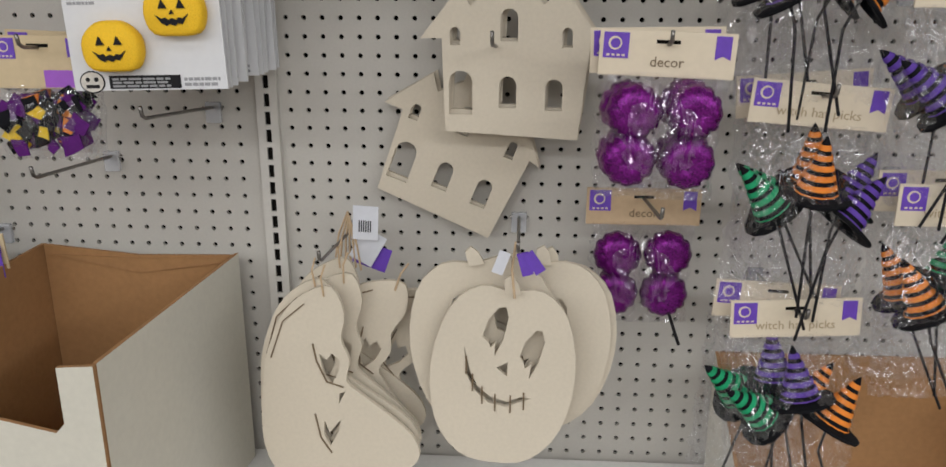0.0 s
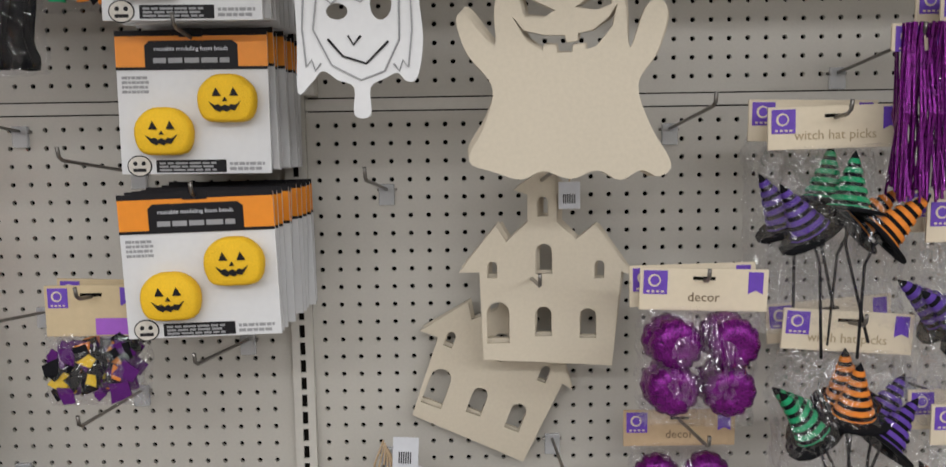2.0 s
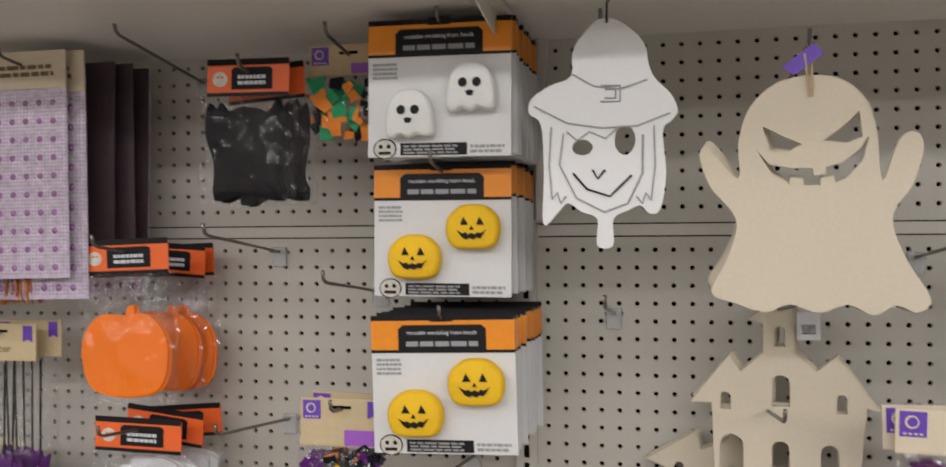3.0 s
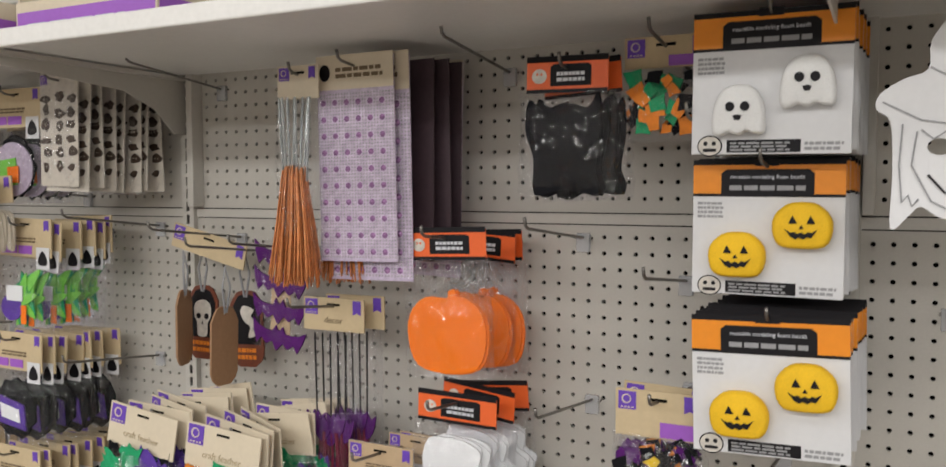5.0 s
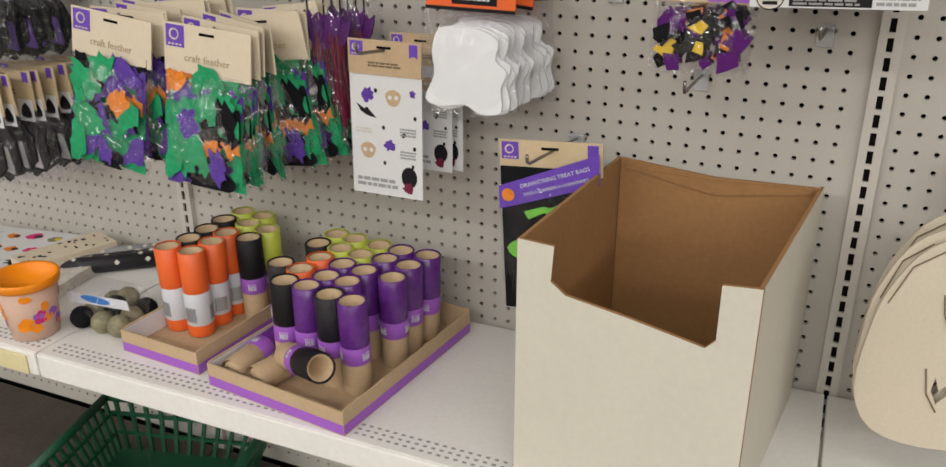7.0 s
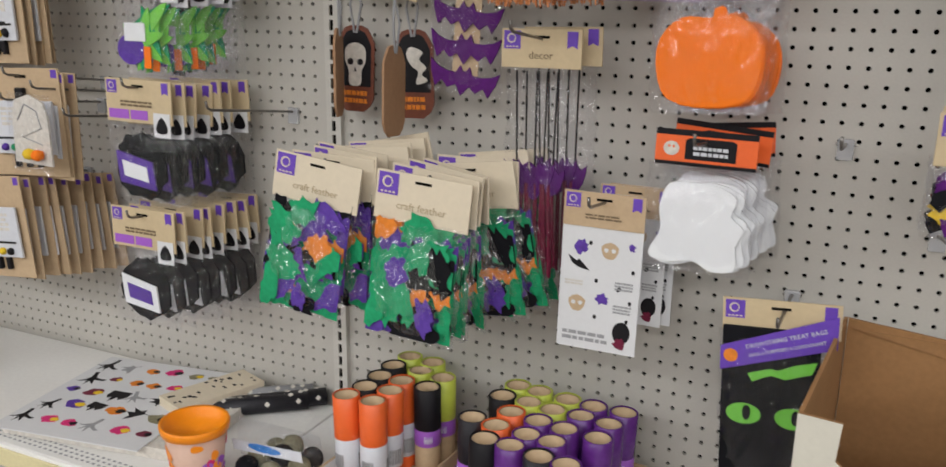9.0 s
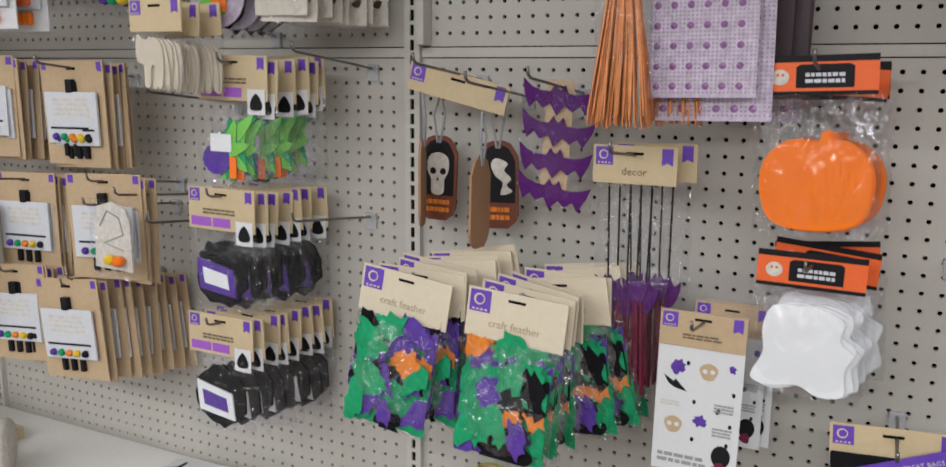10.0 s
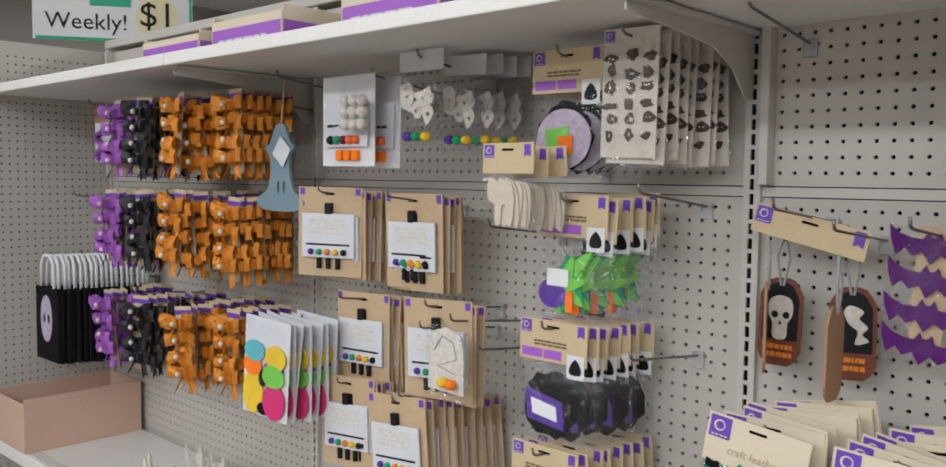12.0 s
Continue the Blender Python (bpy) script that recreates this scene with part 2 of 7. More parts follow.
M_GEM = plain("lilac_gem_sheet", (0.50, 0.42, 0.54), 0.25, vary=0.2, scale=60)
M_GEMD = plain("silver_gem", (0.86, 0.80, 0.88), 0.12, metal=0.6, vary=0.2, scale=200)
M_GEMP = plain("pink_gem", (0.38, 0.20, 0.40), 0.2, metal=0.3, vary=0.3, scale=200)
M_KRAFTL = plain("light_kraft", (0.50, 0.36, 0.22), 0.7, vary=0.08, scale=20, bump=0.05)
M_BLUEG = plain("greyish_blue_paint", (0.16, 0.24, 0.29), 0.6, vary=0.08)
M_PINKB = plain("pinkish_board", (0.60, 0.40, 0.31), 0.6, vary=0.05)
M_GREENB = plain("green_basket_plastic", (0.006, 0.075, 0.032), 0.4, vary=0.1)
M_ORCUP = plain("orange_plastic", (0.90, 0.27, 0.005), 0.35, vary=0.04)
M_OLIVE = plain("olive_ball", (0.22, 0.20, 0.12), 0.6, vary=0.35, scale=60)
M_BLUE = plain("blue_print", (0.02, 0.18, 0.55), 0.35, vary=0.3)
M_PINK = plain("pink_felt", (0.62, 0.02, 0.16), 0.8, vary=0.08)
M_YELF = plain("yellow_felt", (0.75, 0.50, 0.02), 0.8, vary=0.08)
M_TEALF = plain("teal_felt", (0.10, 0.42, 0.50), 0.8, vary=0.08)
M_SIGNG = plain("green_sign_print", (0.01, 0.35, 0.19), 0.5)
M_STAMP = plain("brown_black_stamp", (0.060, 0.038, 0.026), 0.4, vary=0.5, scale=220)
M_SHEET = plain("frosted_stamp_sheet", (0.60, 0.55, 0.48), 0.3, vary=0.08, scale=60)
M_LABEL = plain("white_label", (0.62, 0.63, 0.67), 0.4, vary=0.05, scale=50)
M_PRICE = plain("price_strip_cream", (0.70, 0.62, 0.36), 0.4, vary=0.08)
M_WOODP = plain("painted_white_wood", (0.74, 0.74, 0.75), 0.6, vary=0.03, bump=0.04)


def film_material(name, tint=(0.97, 0.97, 0.98), coarse=70.0, strength=0.16, gloss=0.032):
    m = bpy.data.materials.new(name)
    m.use_nodes = True
    n, l = m.node_tree.nodes, m.node_tree.links
    for x in list(n):
        if x.type != "OUTPUT_MATERIAL":
            n.remove(x)
    out = [x for x in n if x.type == "OUTPUT_MATERIAL"][0]
    clear, shine, mix, fres = n.new("ShaderNodeBsdfTransparent"), n.new("ShaderNodeBsdfGlossy"), n.new("ShaderNodeMixShader"), n.new("ShaderNodeLayerWeight")
    clear.inputs[0].default_value = (*tint, 1)
    shine.inputs["Color"].default_value, shine.inputs["Roughness"].default_value = (1, 1, 1, 1), 0.06
    fres.inputs["Blend"].default_value = 0.5
    power, scaled = n.new("ShaderNodeMath"), n.new("ShaderNodeMath")
    power.operation, power.inputs[1].default_value = "POWER", 4.0
    scaled.operation, scaled.inputs[1].default_value, scaled.inputs[2].default_value = "MULTIPLY_ADD", 0.10, gloss
    l.new(fres.outputs["Facing"], power.inputs[0])
    l.new(power.outputs[0], scaled.inputs[0])
    co, no, bp = n.new("ShaderNodeTexCoord"), n.new("ShaderNodeTexNoise"), n.new("ShaderNodeBump")
    no.inputs["Scale"].default_value, no.inputs["Detail"].default_value, no.inputs["Distortion"].default_value = coarse, 2.0, 0.8
    bp.inputs["Strength"].default_value, bp.inputs["Distance"].default_value = strength, 0.030
    mp = n.new("ShaderNodeMapping")
    mp.inputs["Rotation"].default_value, mp.inputs["Scale"].default_value = (0, 0.7, 0), (1.6, 1.0, 0.55)
    l.new(co.outputs["Object"], mp.inputs["Vector"])
    l.new(mp.outputs[0], no.inputs["Vector"])
    l.new(no.outputs["Fac"], bp.inputs["Height"])
    l.new(bp.outputs[0], shine.inputs["Normal"])
    l.new(scaled.outputs[0], mix.inputs[0])
    l.new(clear.outputs[0], mix.inputs[1])
    l.new(shine.outputs[0], mix.inputs[2])
    l.new(mix.outputs[0], out.inputs[0])
    return m


M_FILM = film_material("clear_film", coarse=30.0, strength=0.85, gloss=0.045)
M_FILMX = film_material("crinkled_clear_film", coarse=26.0, strength=1.0, gloss=0.095)
M_FILMS = film_material("taut_clear_film", coarse=24.0, strength=0.8, gloss=0.06)
M_CLIP = plain("milky_plastic", (0.70, 0.71, 0.74), 0.25, vary=0.04)
M_CLIP.node_tree.nodes["Principled BSDF"].inputs["Alpha"].default_value = 0.38


# ---- shapes ----
def cutout_bm(outline, holes=(), th=0.005, y=0.0, bm=None):
    """A flat plate in the x-z plane from y to y + th, with holes through it."""
    bm = bm or bmesh.new()
    loops = [[Vector((x, z, 0)) for x, z in lp] for lp in (outline, *holes)]
    flat = [p for lp in loops for p in lp]
    a = [bm.verts.new((p.x, y, p.y)) for p in flat]
    b = [bm.verts.new((p.x, y + th, p.y)) for p in flat]
    for t in tessellate_polygon(loops):
        for vs in (a, b):
            try:
                bm.faces.new([vs[i] for i in t])
            except ValueError:
                pass
    k = 0
    for lp in loops:
        for i in range(len(lp)):
            j = (i + 1) % len(lp)
            bm.faces.new((a[k + i], a[k + j], b[k + j], b[k + i]))
        k += len(lp)
    return bm


def ellipse(cx, cz, rx, rz, n=20, wob=0.0, k=0):
    return [(cx + rx * (1 + wob * math.cos(k * t)) * math.cos(t), cz + rz * (1 + wob * math.cos(k * t)) * math.sin(t)) for t in [2 * math.pi * i / n for i in range(n)]]


def rect(x0, x1, z0, z1):
    return [(x0, z0), (x1, z0), (x1, z1), (x0, z1)]


def arch(cx, z0, w, h, n=7):
    r = w / 2
    return [(cx - r, z0), (cx + r, z0)] + [(cx + r * math.cos(math.pi * i / n), z0 + h - r + r * math.sin(math.pi * i / n)) for i in range(n + 1)]


def curve_points(pts, n=4):
    """A smooth closed outline through the given points."""
    out, m = [], len(pts)
    for i in range(m):
        p0, p1, p2, p3 = (Vector(pts[(i + k - 1) % m]) for k in range(4))
        for j in range(n):
            t = j / n
            q = 0.5 * ((2 * p1) + (p2 - p0) * t + (2 * p0 - 5 * p1 + 4 * p2 - p3) * t * t + (3 * p1 - p0 - 3 * p2 + p3) * t ** 3)
            out.append((q.x, q.y))
    return out


def tube_bm(points, radius, bm=None, sides=6):
    bm = bm or bmesh.new()
    rings = []
    pts = [Vector(p) for p in points]
    for i, p in enumerate(pts):
        d = (pts[min(i + 1, len(pts) - 1)] - pts[max(i - 1, 0)]).normalized()
        a = d.orthogonal().normalized() if i == 0 else (a - a.dot(d) * d).normalized()
        b = d.cross(a)
        rings.append([bm.verts.new(p + radius * (math.cos(2 * math.pi * k / sides) * a + math.sin(2 * math.pi * k / sides) * b)) for k in range(sides)])
    for r, s in zip(rings, rings[1:]):
        for k in range(sides):
            bm.faces.new((r[k], r[(k + 1) % sides], s[(k + 1) % sides], s[k]))
    bm.faces.new(rings[0])
    bm.faces.new(rings[-1])
    return bm


def lathe_bm(profile, sides=20, m=None, bm=None):
    """Rings of (radius, z) round the z axis."""
    bm = bm or bmesh.new()
    rings = []
    for r, z in profile:
        ring = []
        for k in range(sides):
            t = 2 * math.pi * k / sides
            v = Vector((r * math.cos(t), r * math.sin(t), z))
            ring.append(bm.verts.new(m @ v if m is not None else v))
        rings.append(ring)
    for r, s in zip(rings, rings[1:]):
        for k in range(sides):
            bm.faces.new((r[k], r[(k + 1) % sides], s[(k + 1) % sides], s[k]))
    return bm


def bars(w, h, rows, rng, x0=0.0, z0=0.0, y=0.0, th=0.0004, fill=0.6):
    """Unreadable small print: broken bars."""
    bm = bmesh.new()
    for r in range(rows):
        z = z0 + h - (r + 0.8) * h / rows
        x = x0
        while x < x0 + w * 0.94:
            L = min(rng.uniform(0.08, 0.22) * w, x0 + w - x)
            bm_box(bm, x, x + L, y - th, y, z, z + fill * h / rows)
            x += L + 0.03 * w
    return bm


def text_part(body, size, material, parent, loc, name="lettering", align="CENTER"):
    c = bpy.data.curves.new(name, "FONT")
    c.body, c.size, c.extrude, c.align_x, c.align_y, c.resolution_u = body, size, 0.0003, align, "CENTER", 2
    tmp = bpy.data.objects.new(name, c)
    me = bpy.data.meshes.new_from_object(tmp)
    bpy.data.objects.remove(tmp)
    me.materials.clear()
    me.materials.append(material)
    ob = new(name, me)
    ob.parent = parent
    ob.matrix_basis = pose(*loc, 90, 0, 0)
    return ob


def pillow_bm(w, h, d, rng, nx=0, nz=0, crumple=0.004, taper=0.0):
    """A closed film bag hanging down from z = 0, swelling towards -y."""
    bm = bmesh.new()
    g = {}
    nx, nz = nx or max(6, int(w / 0.0065)), nz or max(6, int(h / 0.008))
    shift = Vector((rng.uniform(0, 50), rng.uniform(0, 50), rng.uniform(0, 50)))
    for s in (0, 1):
        for i in range(nx + 1):
            for k in range(nz + 1):
                u, v = i / nx, k / nz
                edge = i in (0, nx) or k in (0, nz)
                if s and edge:
                    g[s, i, k] = g[0, i, k]
                    continue
                bulge = d * (math.sin(math.pi * u) ** 0.6) * (math.sin(math.pi * min(v * 1.05, 1)) ** 0.6) if not edge else 0
                lump = noise.noise(shift + Vector((u * w * 30, s * 9, v * h * 22))) * crumple * 1.6
                fold = abs(noise.noise(shift + Vector((u * w * 75 + v * h * 40, s * 5, v * h * 45)))) * crumple * 1.5 + rng.uniform(-1, 1) * crumple * 0.16
                x = (u - 0.5) * w * (1 - taper * (1 - v)) + noise.noise(shift + Vector((0, 3, v * h * 60))) * crumple + rng.uniform(-1, 1) * 0.0012
                g[s, i, k] = bm.verts.new((x, (-bulge if s == 0 else bulge * 0.35) + (lump + fold) * (0.3 if edge else 1), -h * v + rng.uniform(-1, 1) * (0 if k == 0 else 0.0014)))
    for s in (0, 1):
        for i in range(nx):
            for k in range(nz):
                vs = [g[s, i, k], g[s, i + 1, k], g[s, i + 1, k + 1], g[s, i, k + 1]]
                try:
                    bm.faces.new(vs)
                except ValueError:
                    pass
    bmesh.ops.recalc_face_normals(bm, faces=bm.faces)
    return bm


def film_bag(w, h, d, parent, seed=0, crumple=0.004, taper=0.0, loc=(0, 0, 0), film=None):
    ob = part("film_bag", pillow_bm(w, h, d, random.Random(seed), crumple=crumple, taper=taper), film or M_FILM, parent, "crinkled clear film bag")
    ob.visible_shadow = False
    ob.location = loc
    return ob


# ---- hooks ----
SLOPE = 0.11


def make_hook():
    t = thing("peg_hook", pose(0, 0, -5), "grey wire peg hook with clear label clip", "hook", "peg hooks")
    part("prong", tube_bm([(0, 0.006, 0), (0, -0.02, 0.0022), (0, -0.10, 0.011), (0, -0.225, 0.0247), (0, -0.233, 0.029), (0, -0.236, 0.040)], 0.0024), M_WIRE, t, smooth=True)
    bm = bmesh.new()
    bm_box(bm, -0.011, 0.011, -0.009, -0.001, -0.022, 0.008)
    part("label_clip", bm, M_CLIP, t, "clear plastic clip", bevel=0.0015)
    part("bracket", tube_bm([(-0.0127, 0.008, 0), (-0.0127, -0.003, 0), (0.0127, -0.003, 0), (0.0127, 0.008, 0)], 0.0022), M_WIRE, t)
    return t


HOOK = make_hook()


def hook(x, z, ry=0.0, rz=0.0, first=[True]):
    m = pose(x, 0, z, 0, ry, rz)
    if first[0]:
        first[0] = False
        HOOK.matrix_world = m
        return HOOK
    return copy_thing(HOOK, m)


def hang(x, y, top, slot=0.012):
    """Sets a hook so that a pack with its top edge at that height hangs at depth y on it."""
    return hook(x, top - slot - 0.002 + SLOPE * y)


# ---- packs with a card header ----
def logo_square(parent, x, z, s, y):
    lg = part("logo", cutout_bm(rect(x, x + s, z - s, z), th=0.0005, y=y - 0.0006), M_PURPLE, parent, "purple printed square")
    bm = cutout_bm(ellipse(x + s * 0.45, z - s * 0.42, s * 0.27, s * 0.27, 12), [ellipse(x + s * 0.47, z - s * 0.42, s * 0.2, s * 0.2, 12)], 0.0003, y - 0.001)
    for k in range(4):
        bm_box(bm, x + s * (0.14 + 0.2 * k), x + s * (0.26 + 0.2 * k), y - 0.001, y - 0.0007, z - s * 0.92, z - s * 0.84)
    part("emblem", bm, M_CREAM, lg)


def header_card(parent, w, h, material=None, word="", logo=0.028, y=0.0, tag=True, ink=None):
    material = material or M_HEADER
    bm = bmesh.new()
    bm_box(bm, -w / 2, w / 2, y - 0.0015, y + 0.0015, -h, 0)
    hd = part("header", bm, material, parent, "printed card header", bevel=0.0005)
    yy = y - 0.0016
    logo_square(hd, -w / 2 + 0.004, -0.003, logo, yy)
    if tag:
        s = logo * 0.62
        part("ribbon_mark", cutout_bm([(w / 2 - 0.006 - s, -0.003), (w / 2 - 0.006, -0.003), (w / 2 - 0.006, -0.003 - s * 1.5), (w / 2 - 0.006 - s / 2, -0.003 - s * 1.25), (w / 2 - 0.006 - s, -0.003 - s * 1.5)], th=0.0005, y=yy - 0.0006), M_PURPLE, hd)
    # punched slot drawn as a near-black bar, its shade in the colour
    bm = bmesh.new()
    bm_box(bm, -0.013, 0.013, yy - 0.0004, yy + 0.0001, -0.0135, -0.0095)
    part("hang_slot", bm, M_DARK, hd)
    if word:
        text_part(word, 0.016, ink or M_INK, hd, (0, yy - 0.0004, -h * 0.68))
    return hd


def place(t, x, y, z, rx=0, ry=0, rz=0):
    t.matrix_world = pose(x, y, z, rx, ry, rz)
    return t


def stack(t, n, dy, rng, dx=0.0, tilt=2.5, dz=0.0):
    """Copies of a pack behind it on the same hook."""
    x, y, z = t.matrix_world.translation
    for i in range(1, n + 1):
        copy_thing(t, pose(x + dx * i + rng.uniform(-0.002, 0.002), y + dy * i, z - SLOPE * dy * i + dz * i + rng.uniform(-0.002, 0.002), rng.uniform(-2, 2), rng.uniform(-tilt, tilt), rng.uniform(-3, 3)))


R = random.Random(7)

# ---- bay right of the first upright: plywood blanks ----
def wood_blank(name, outline, holes, m, label, th=0.005, material=None, smooth_outline=False):
    t = thing(name, m, label, "craft blank", "plywood blanks")
    part("plate", cutout_bm(curve_points(outline) if smooth_outline else outline, holes, th), material or M_WOOD, t)
    return t


def tag_with_string(parent, x, z, y=-0.002, h=0.05, ang=0):
    tie = part("tie", tube_bm([(x, y, z + 0.035), (x + 0.004, y - 0.003, z + 0.018), (x, y - 0.004, z)], 0.0009), M_KRAFTL, parent)
    bm = cutout_bm(rect(x - 0.014, x + 0.014, z - h, z), th=0.0006, y=y - 0.005)
    lab = part("price_label", bm, M_LABEL, parent, "white barcode label")
    bm = bmesh.new()
    for k in range(7):
        bm_box(bm, x - 0.008 + 0.0024 * k, x - 0.007 + 0.0024 * k, y - 0.0055, y - 0.0052, z - h * 0.8, z - h * 0.45)
    part("barcode", bm, M_BLACK, lab)
    return tie


HOUSE = [(-0.115, 0.0), (-0.088, 0.0), (-0.084, -0.118), (0.087, -0.128), (0.099, -0.002), (0.115, -0.006), (0.064, 0.062), (0.040, 0.042), (0.014, 0.066), (0.014, 0.102), (0.026, 0.104), (-0.004, 0.135), (-0.042, 0.108), (-0.024, 0.102), (-0.024, 0.066), (-0.052, 0.040), (-0.066, 0.062)]
HOUSE_W = [arch(-0.003, -0.003, 0.022, 0.040), arch(-0.071, -0.008, 0.013, 0.022), arch(0.070, -0.010, 0.013, 0.024), arch(-0.064, -0.096, 0.030, 0.056), arch(-0.004, -0.087, 0.022, 0.040), arch(0.055, -0.090, 0.022, 0.040), arch(-0.004, 0.073, 0.014, 0.026)]
for i, (dx, dz, ry, y) in enumerate(((0, 0, 0, -0.088), (0.003, 0.003, 1.2, -0.077), (0.007, 0.001, 2.0, -0.067))):
    t = wood_blank("plywood_house", HOUSE, HOUSE_W, pose(0.341 + dx, y, 1.224 + dz, 0, ry, 0), "raw plywood haunted house with arched windows", 0.0055)
    if i == 0:
        tag_with_string(t, 0.03, 0.118, h=0.035)
hook(0.336, 1.335)
wood_blank("plywood_house", HOUSE, HOUSE_W, pose(0.276, -0.030, 1.092, 0, 21, 0), "raw plywood house hanging askew behind another", 0.0055)
wood_blank("plywood_house", HOUSE, HOUSE_W, pose(0.279, -0.020, 1.094, 0, 22, 0), "raw plywood house hanging askew behind another", 0.0055)
hook(0.322, 1.205)

GHOST = [(0, 0.128), (0.030, 0.122), (0.055, 0.098), (0.066, 0.060), (0.070, 0.010), (0.088, 0.052), (0.104, 0.060), (0.112, 0.045), (0.100, 0.005), (0.078, -0.030), (0.090, -0.075), (0.112, -0.118), (0.098, -0.132), (0.078, -0.124), (0.055, -0.134), (0.030, -0.122), (0.000, -0.130), (-0.030, -0.120), (-0.055, -0.128), (-0.085, -0.118), (-0.112, -0.104), (-0.092, -0.065), (-0.082, -0.025), (-0.108, 0.012), (-0.118, 0.048), (-0.108, 0.054), (-0.078, 0.020), (-0.076, 0.060), (-0.062, 0.098), (-0.034, 0.122)]
G_EYES = [[(-0.050, 0.076), (-0.044, 0.048), (-0.024, 0.046), (-0.010, 0.054), (-0.030, 0.064)], [(0.050, 0.086), (0.052, 0.058), (0.036, 0.052), (0.012, 0.056), (0.030, 0.068)]]
G_MOUTH = [[(-0.057, 0.050), (-0.045, 0.034), (-0.022, 0.028), (0.0, 0.027), (0.001, 0.019), (0.013, 0.020), (0.014, 0.028), (0.030, 0.031), (0.048, 0.044), (0.058, 0.058), (0.052, 0.034), (0.034, 0.014), (0.022, 0.010), (0.021, 0.017), (0.008, 0.016), (0.007, 0.008), (-0.010, 0.008), (-0.011, 0.016), (-0.024, 0.017), (-0.025, 0.011), (-0.042, 0.022)]]
for i in range(3):
    t = wood_blank("plywood_ghost", GHOST, G_EYES + G_MOUTH, pose(0.351 + 0.002 * i, -0.252 + 0.011 * i, 1.484 + 0.002 * i, 0, (-2, -0.5, 1.0)[i], 0), "raw plywood ghost with a jagged grin", 0.006, smooth_outline=True)
    if i == 0:
        part("string", tube_bm([(0.0, -0.004, 0.105), (-0.004, -0.006, 0.15), (0.0, 0.006, 0.165), (0.004, -0.002, 0.15), (0.002, -0.004, 0.105)], 0.0012), M_KRAFTL, t, "jute string")
        lg = part("price_label", cutout_bm([(-0.028, 0.138), (0.006, 0.162), (0.016, 0.150), (-0.016, 0.128)], th=0.0006, y=-0.006), M_PURPLE, t, "purple and white price label")
hook(0.351, 1.627)

WITCH = [(0.004, 0.118), (0.024, 0.110), (0.046, 0.088), (0.052, 0.062), (0.060, 0.046), (0.076, 0.030), (0.084, 0.012), (0.078, 0.000), (0.068, -0.012), (0.072, -0.060), (0.066, -0.100), (0.054, -0.105), (0.044, -0.096), (0.030, -0.102), (0.014, -0.112), (0.014, -0.142), (-0.004, -0.142), (-0.004, -0.112), (-0.022, -0.104), (-0.038, -0.094), (-0.050, -0.106), (-0.066, -0.118), (-0.066, -0.060), (-0.070, -0.004), (-0.084, 0.010), (-0.082, 0.026), (-0.060, 0.042), (-0.036, 0.052), (-0.034, 0.082), (-0.014, 0.110)]


def line_part(parent, pts, w=0.0012, y=-0.0008, closed=False, material=None):
    p = [(x, y, z) for x, z in (curve_points(pts, 3) + ([curve_points(pts, 3)[0]] if closed else []) if closed else pts)]
    return part("drawn_line", tube_bm(p, w, sides=4), material or M_GREY, parent)


t = wood_blank("painted_witch_head", WITCH, [ellipse(-0.022, -0.030, 0.012, 0.009, 14), ellipse(0.026, -0.022, 0.012, 0.017, 14)], pose(0.124, -0.250, 1.570, 0, 1, 0), "white painted wooden witch head with drawn lines", 0.004, M_WOODP, True)
line_part(t, [(-0.078, 0.018), (-0.04, -0.002), (0.0, -0.008), (0.04, -0.006), (0.076, 0.008)])
line_part(t, [(-0.034, 0.054), (-0.010, 0.040), (0.020, 0.036), (0.050, 0.046)])
line_part(t, rect(-0.002, 0.020, 0.022, 0.040), closed=False)
line_part(t, rect(0.003, 0.015, 0.026, 0.036))
line_part(t, [(-0.044, -0.014), (-0.048, -0.050), (-0.028, -0.088), (0.004, -0.104), (0.030, -0.094), (0.046, -0.060), (0.046, -0.016)])
line_part(t, [(-0.032, -0.060), (-0.016, -0.078), (0.010, -0.086), (0.034, -0.062)], 0.0016, material=M_BLACK)
line_part(t, [(-0.010, -0.056), (-0.004, -0.066), (0.004, -0.056)], 0.0014, material=M_BLACK)
line_part(t, [(-0.04, -0.012), (-0.028, -0.022), (-0.014, -0.012), (0.004, -0.020), (0.020, -0.006)])
for s in (-1, 1):
    line_part(t, [(s * 0.058, -0.006), (s * 0.060, -0.05), (s * 0.056, -0.09), (s * 0.050, -0.082), (s * 0.046, -0.094), (s * 0.040, -0.086)])
part("string", tube_bm([(0.004, -0.002, 0.112), (0.004, -0.004, 0.135), (0.006, 0.008, 0.140)], 0.0012), M_BLACK, t)
hook(0.122, 1.663)

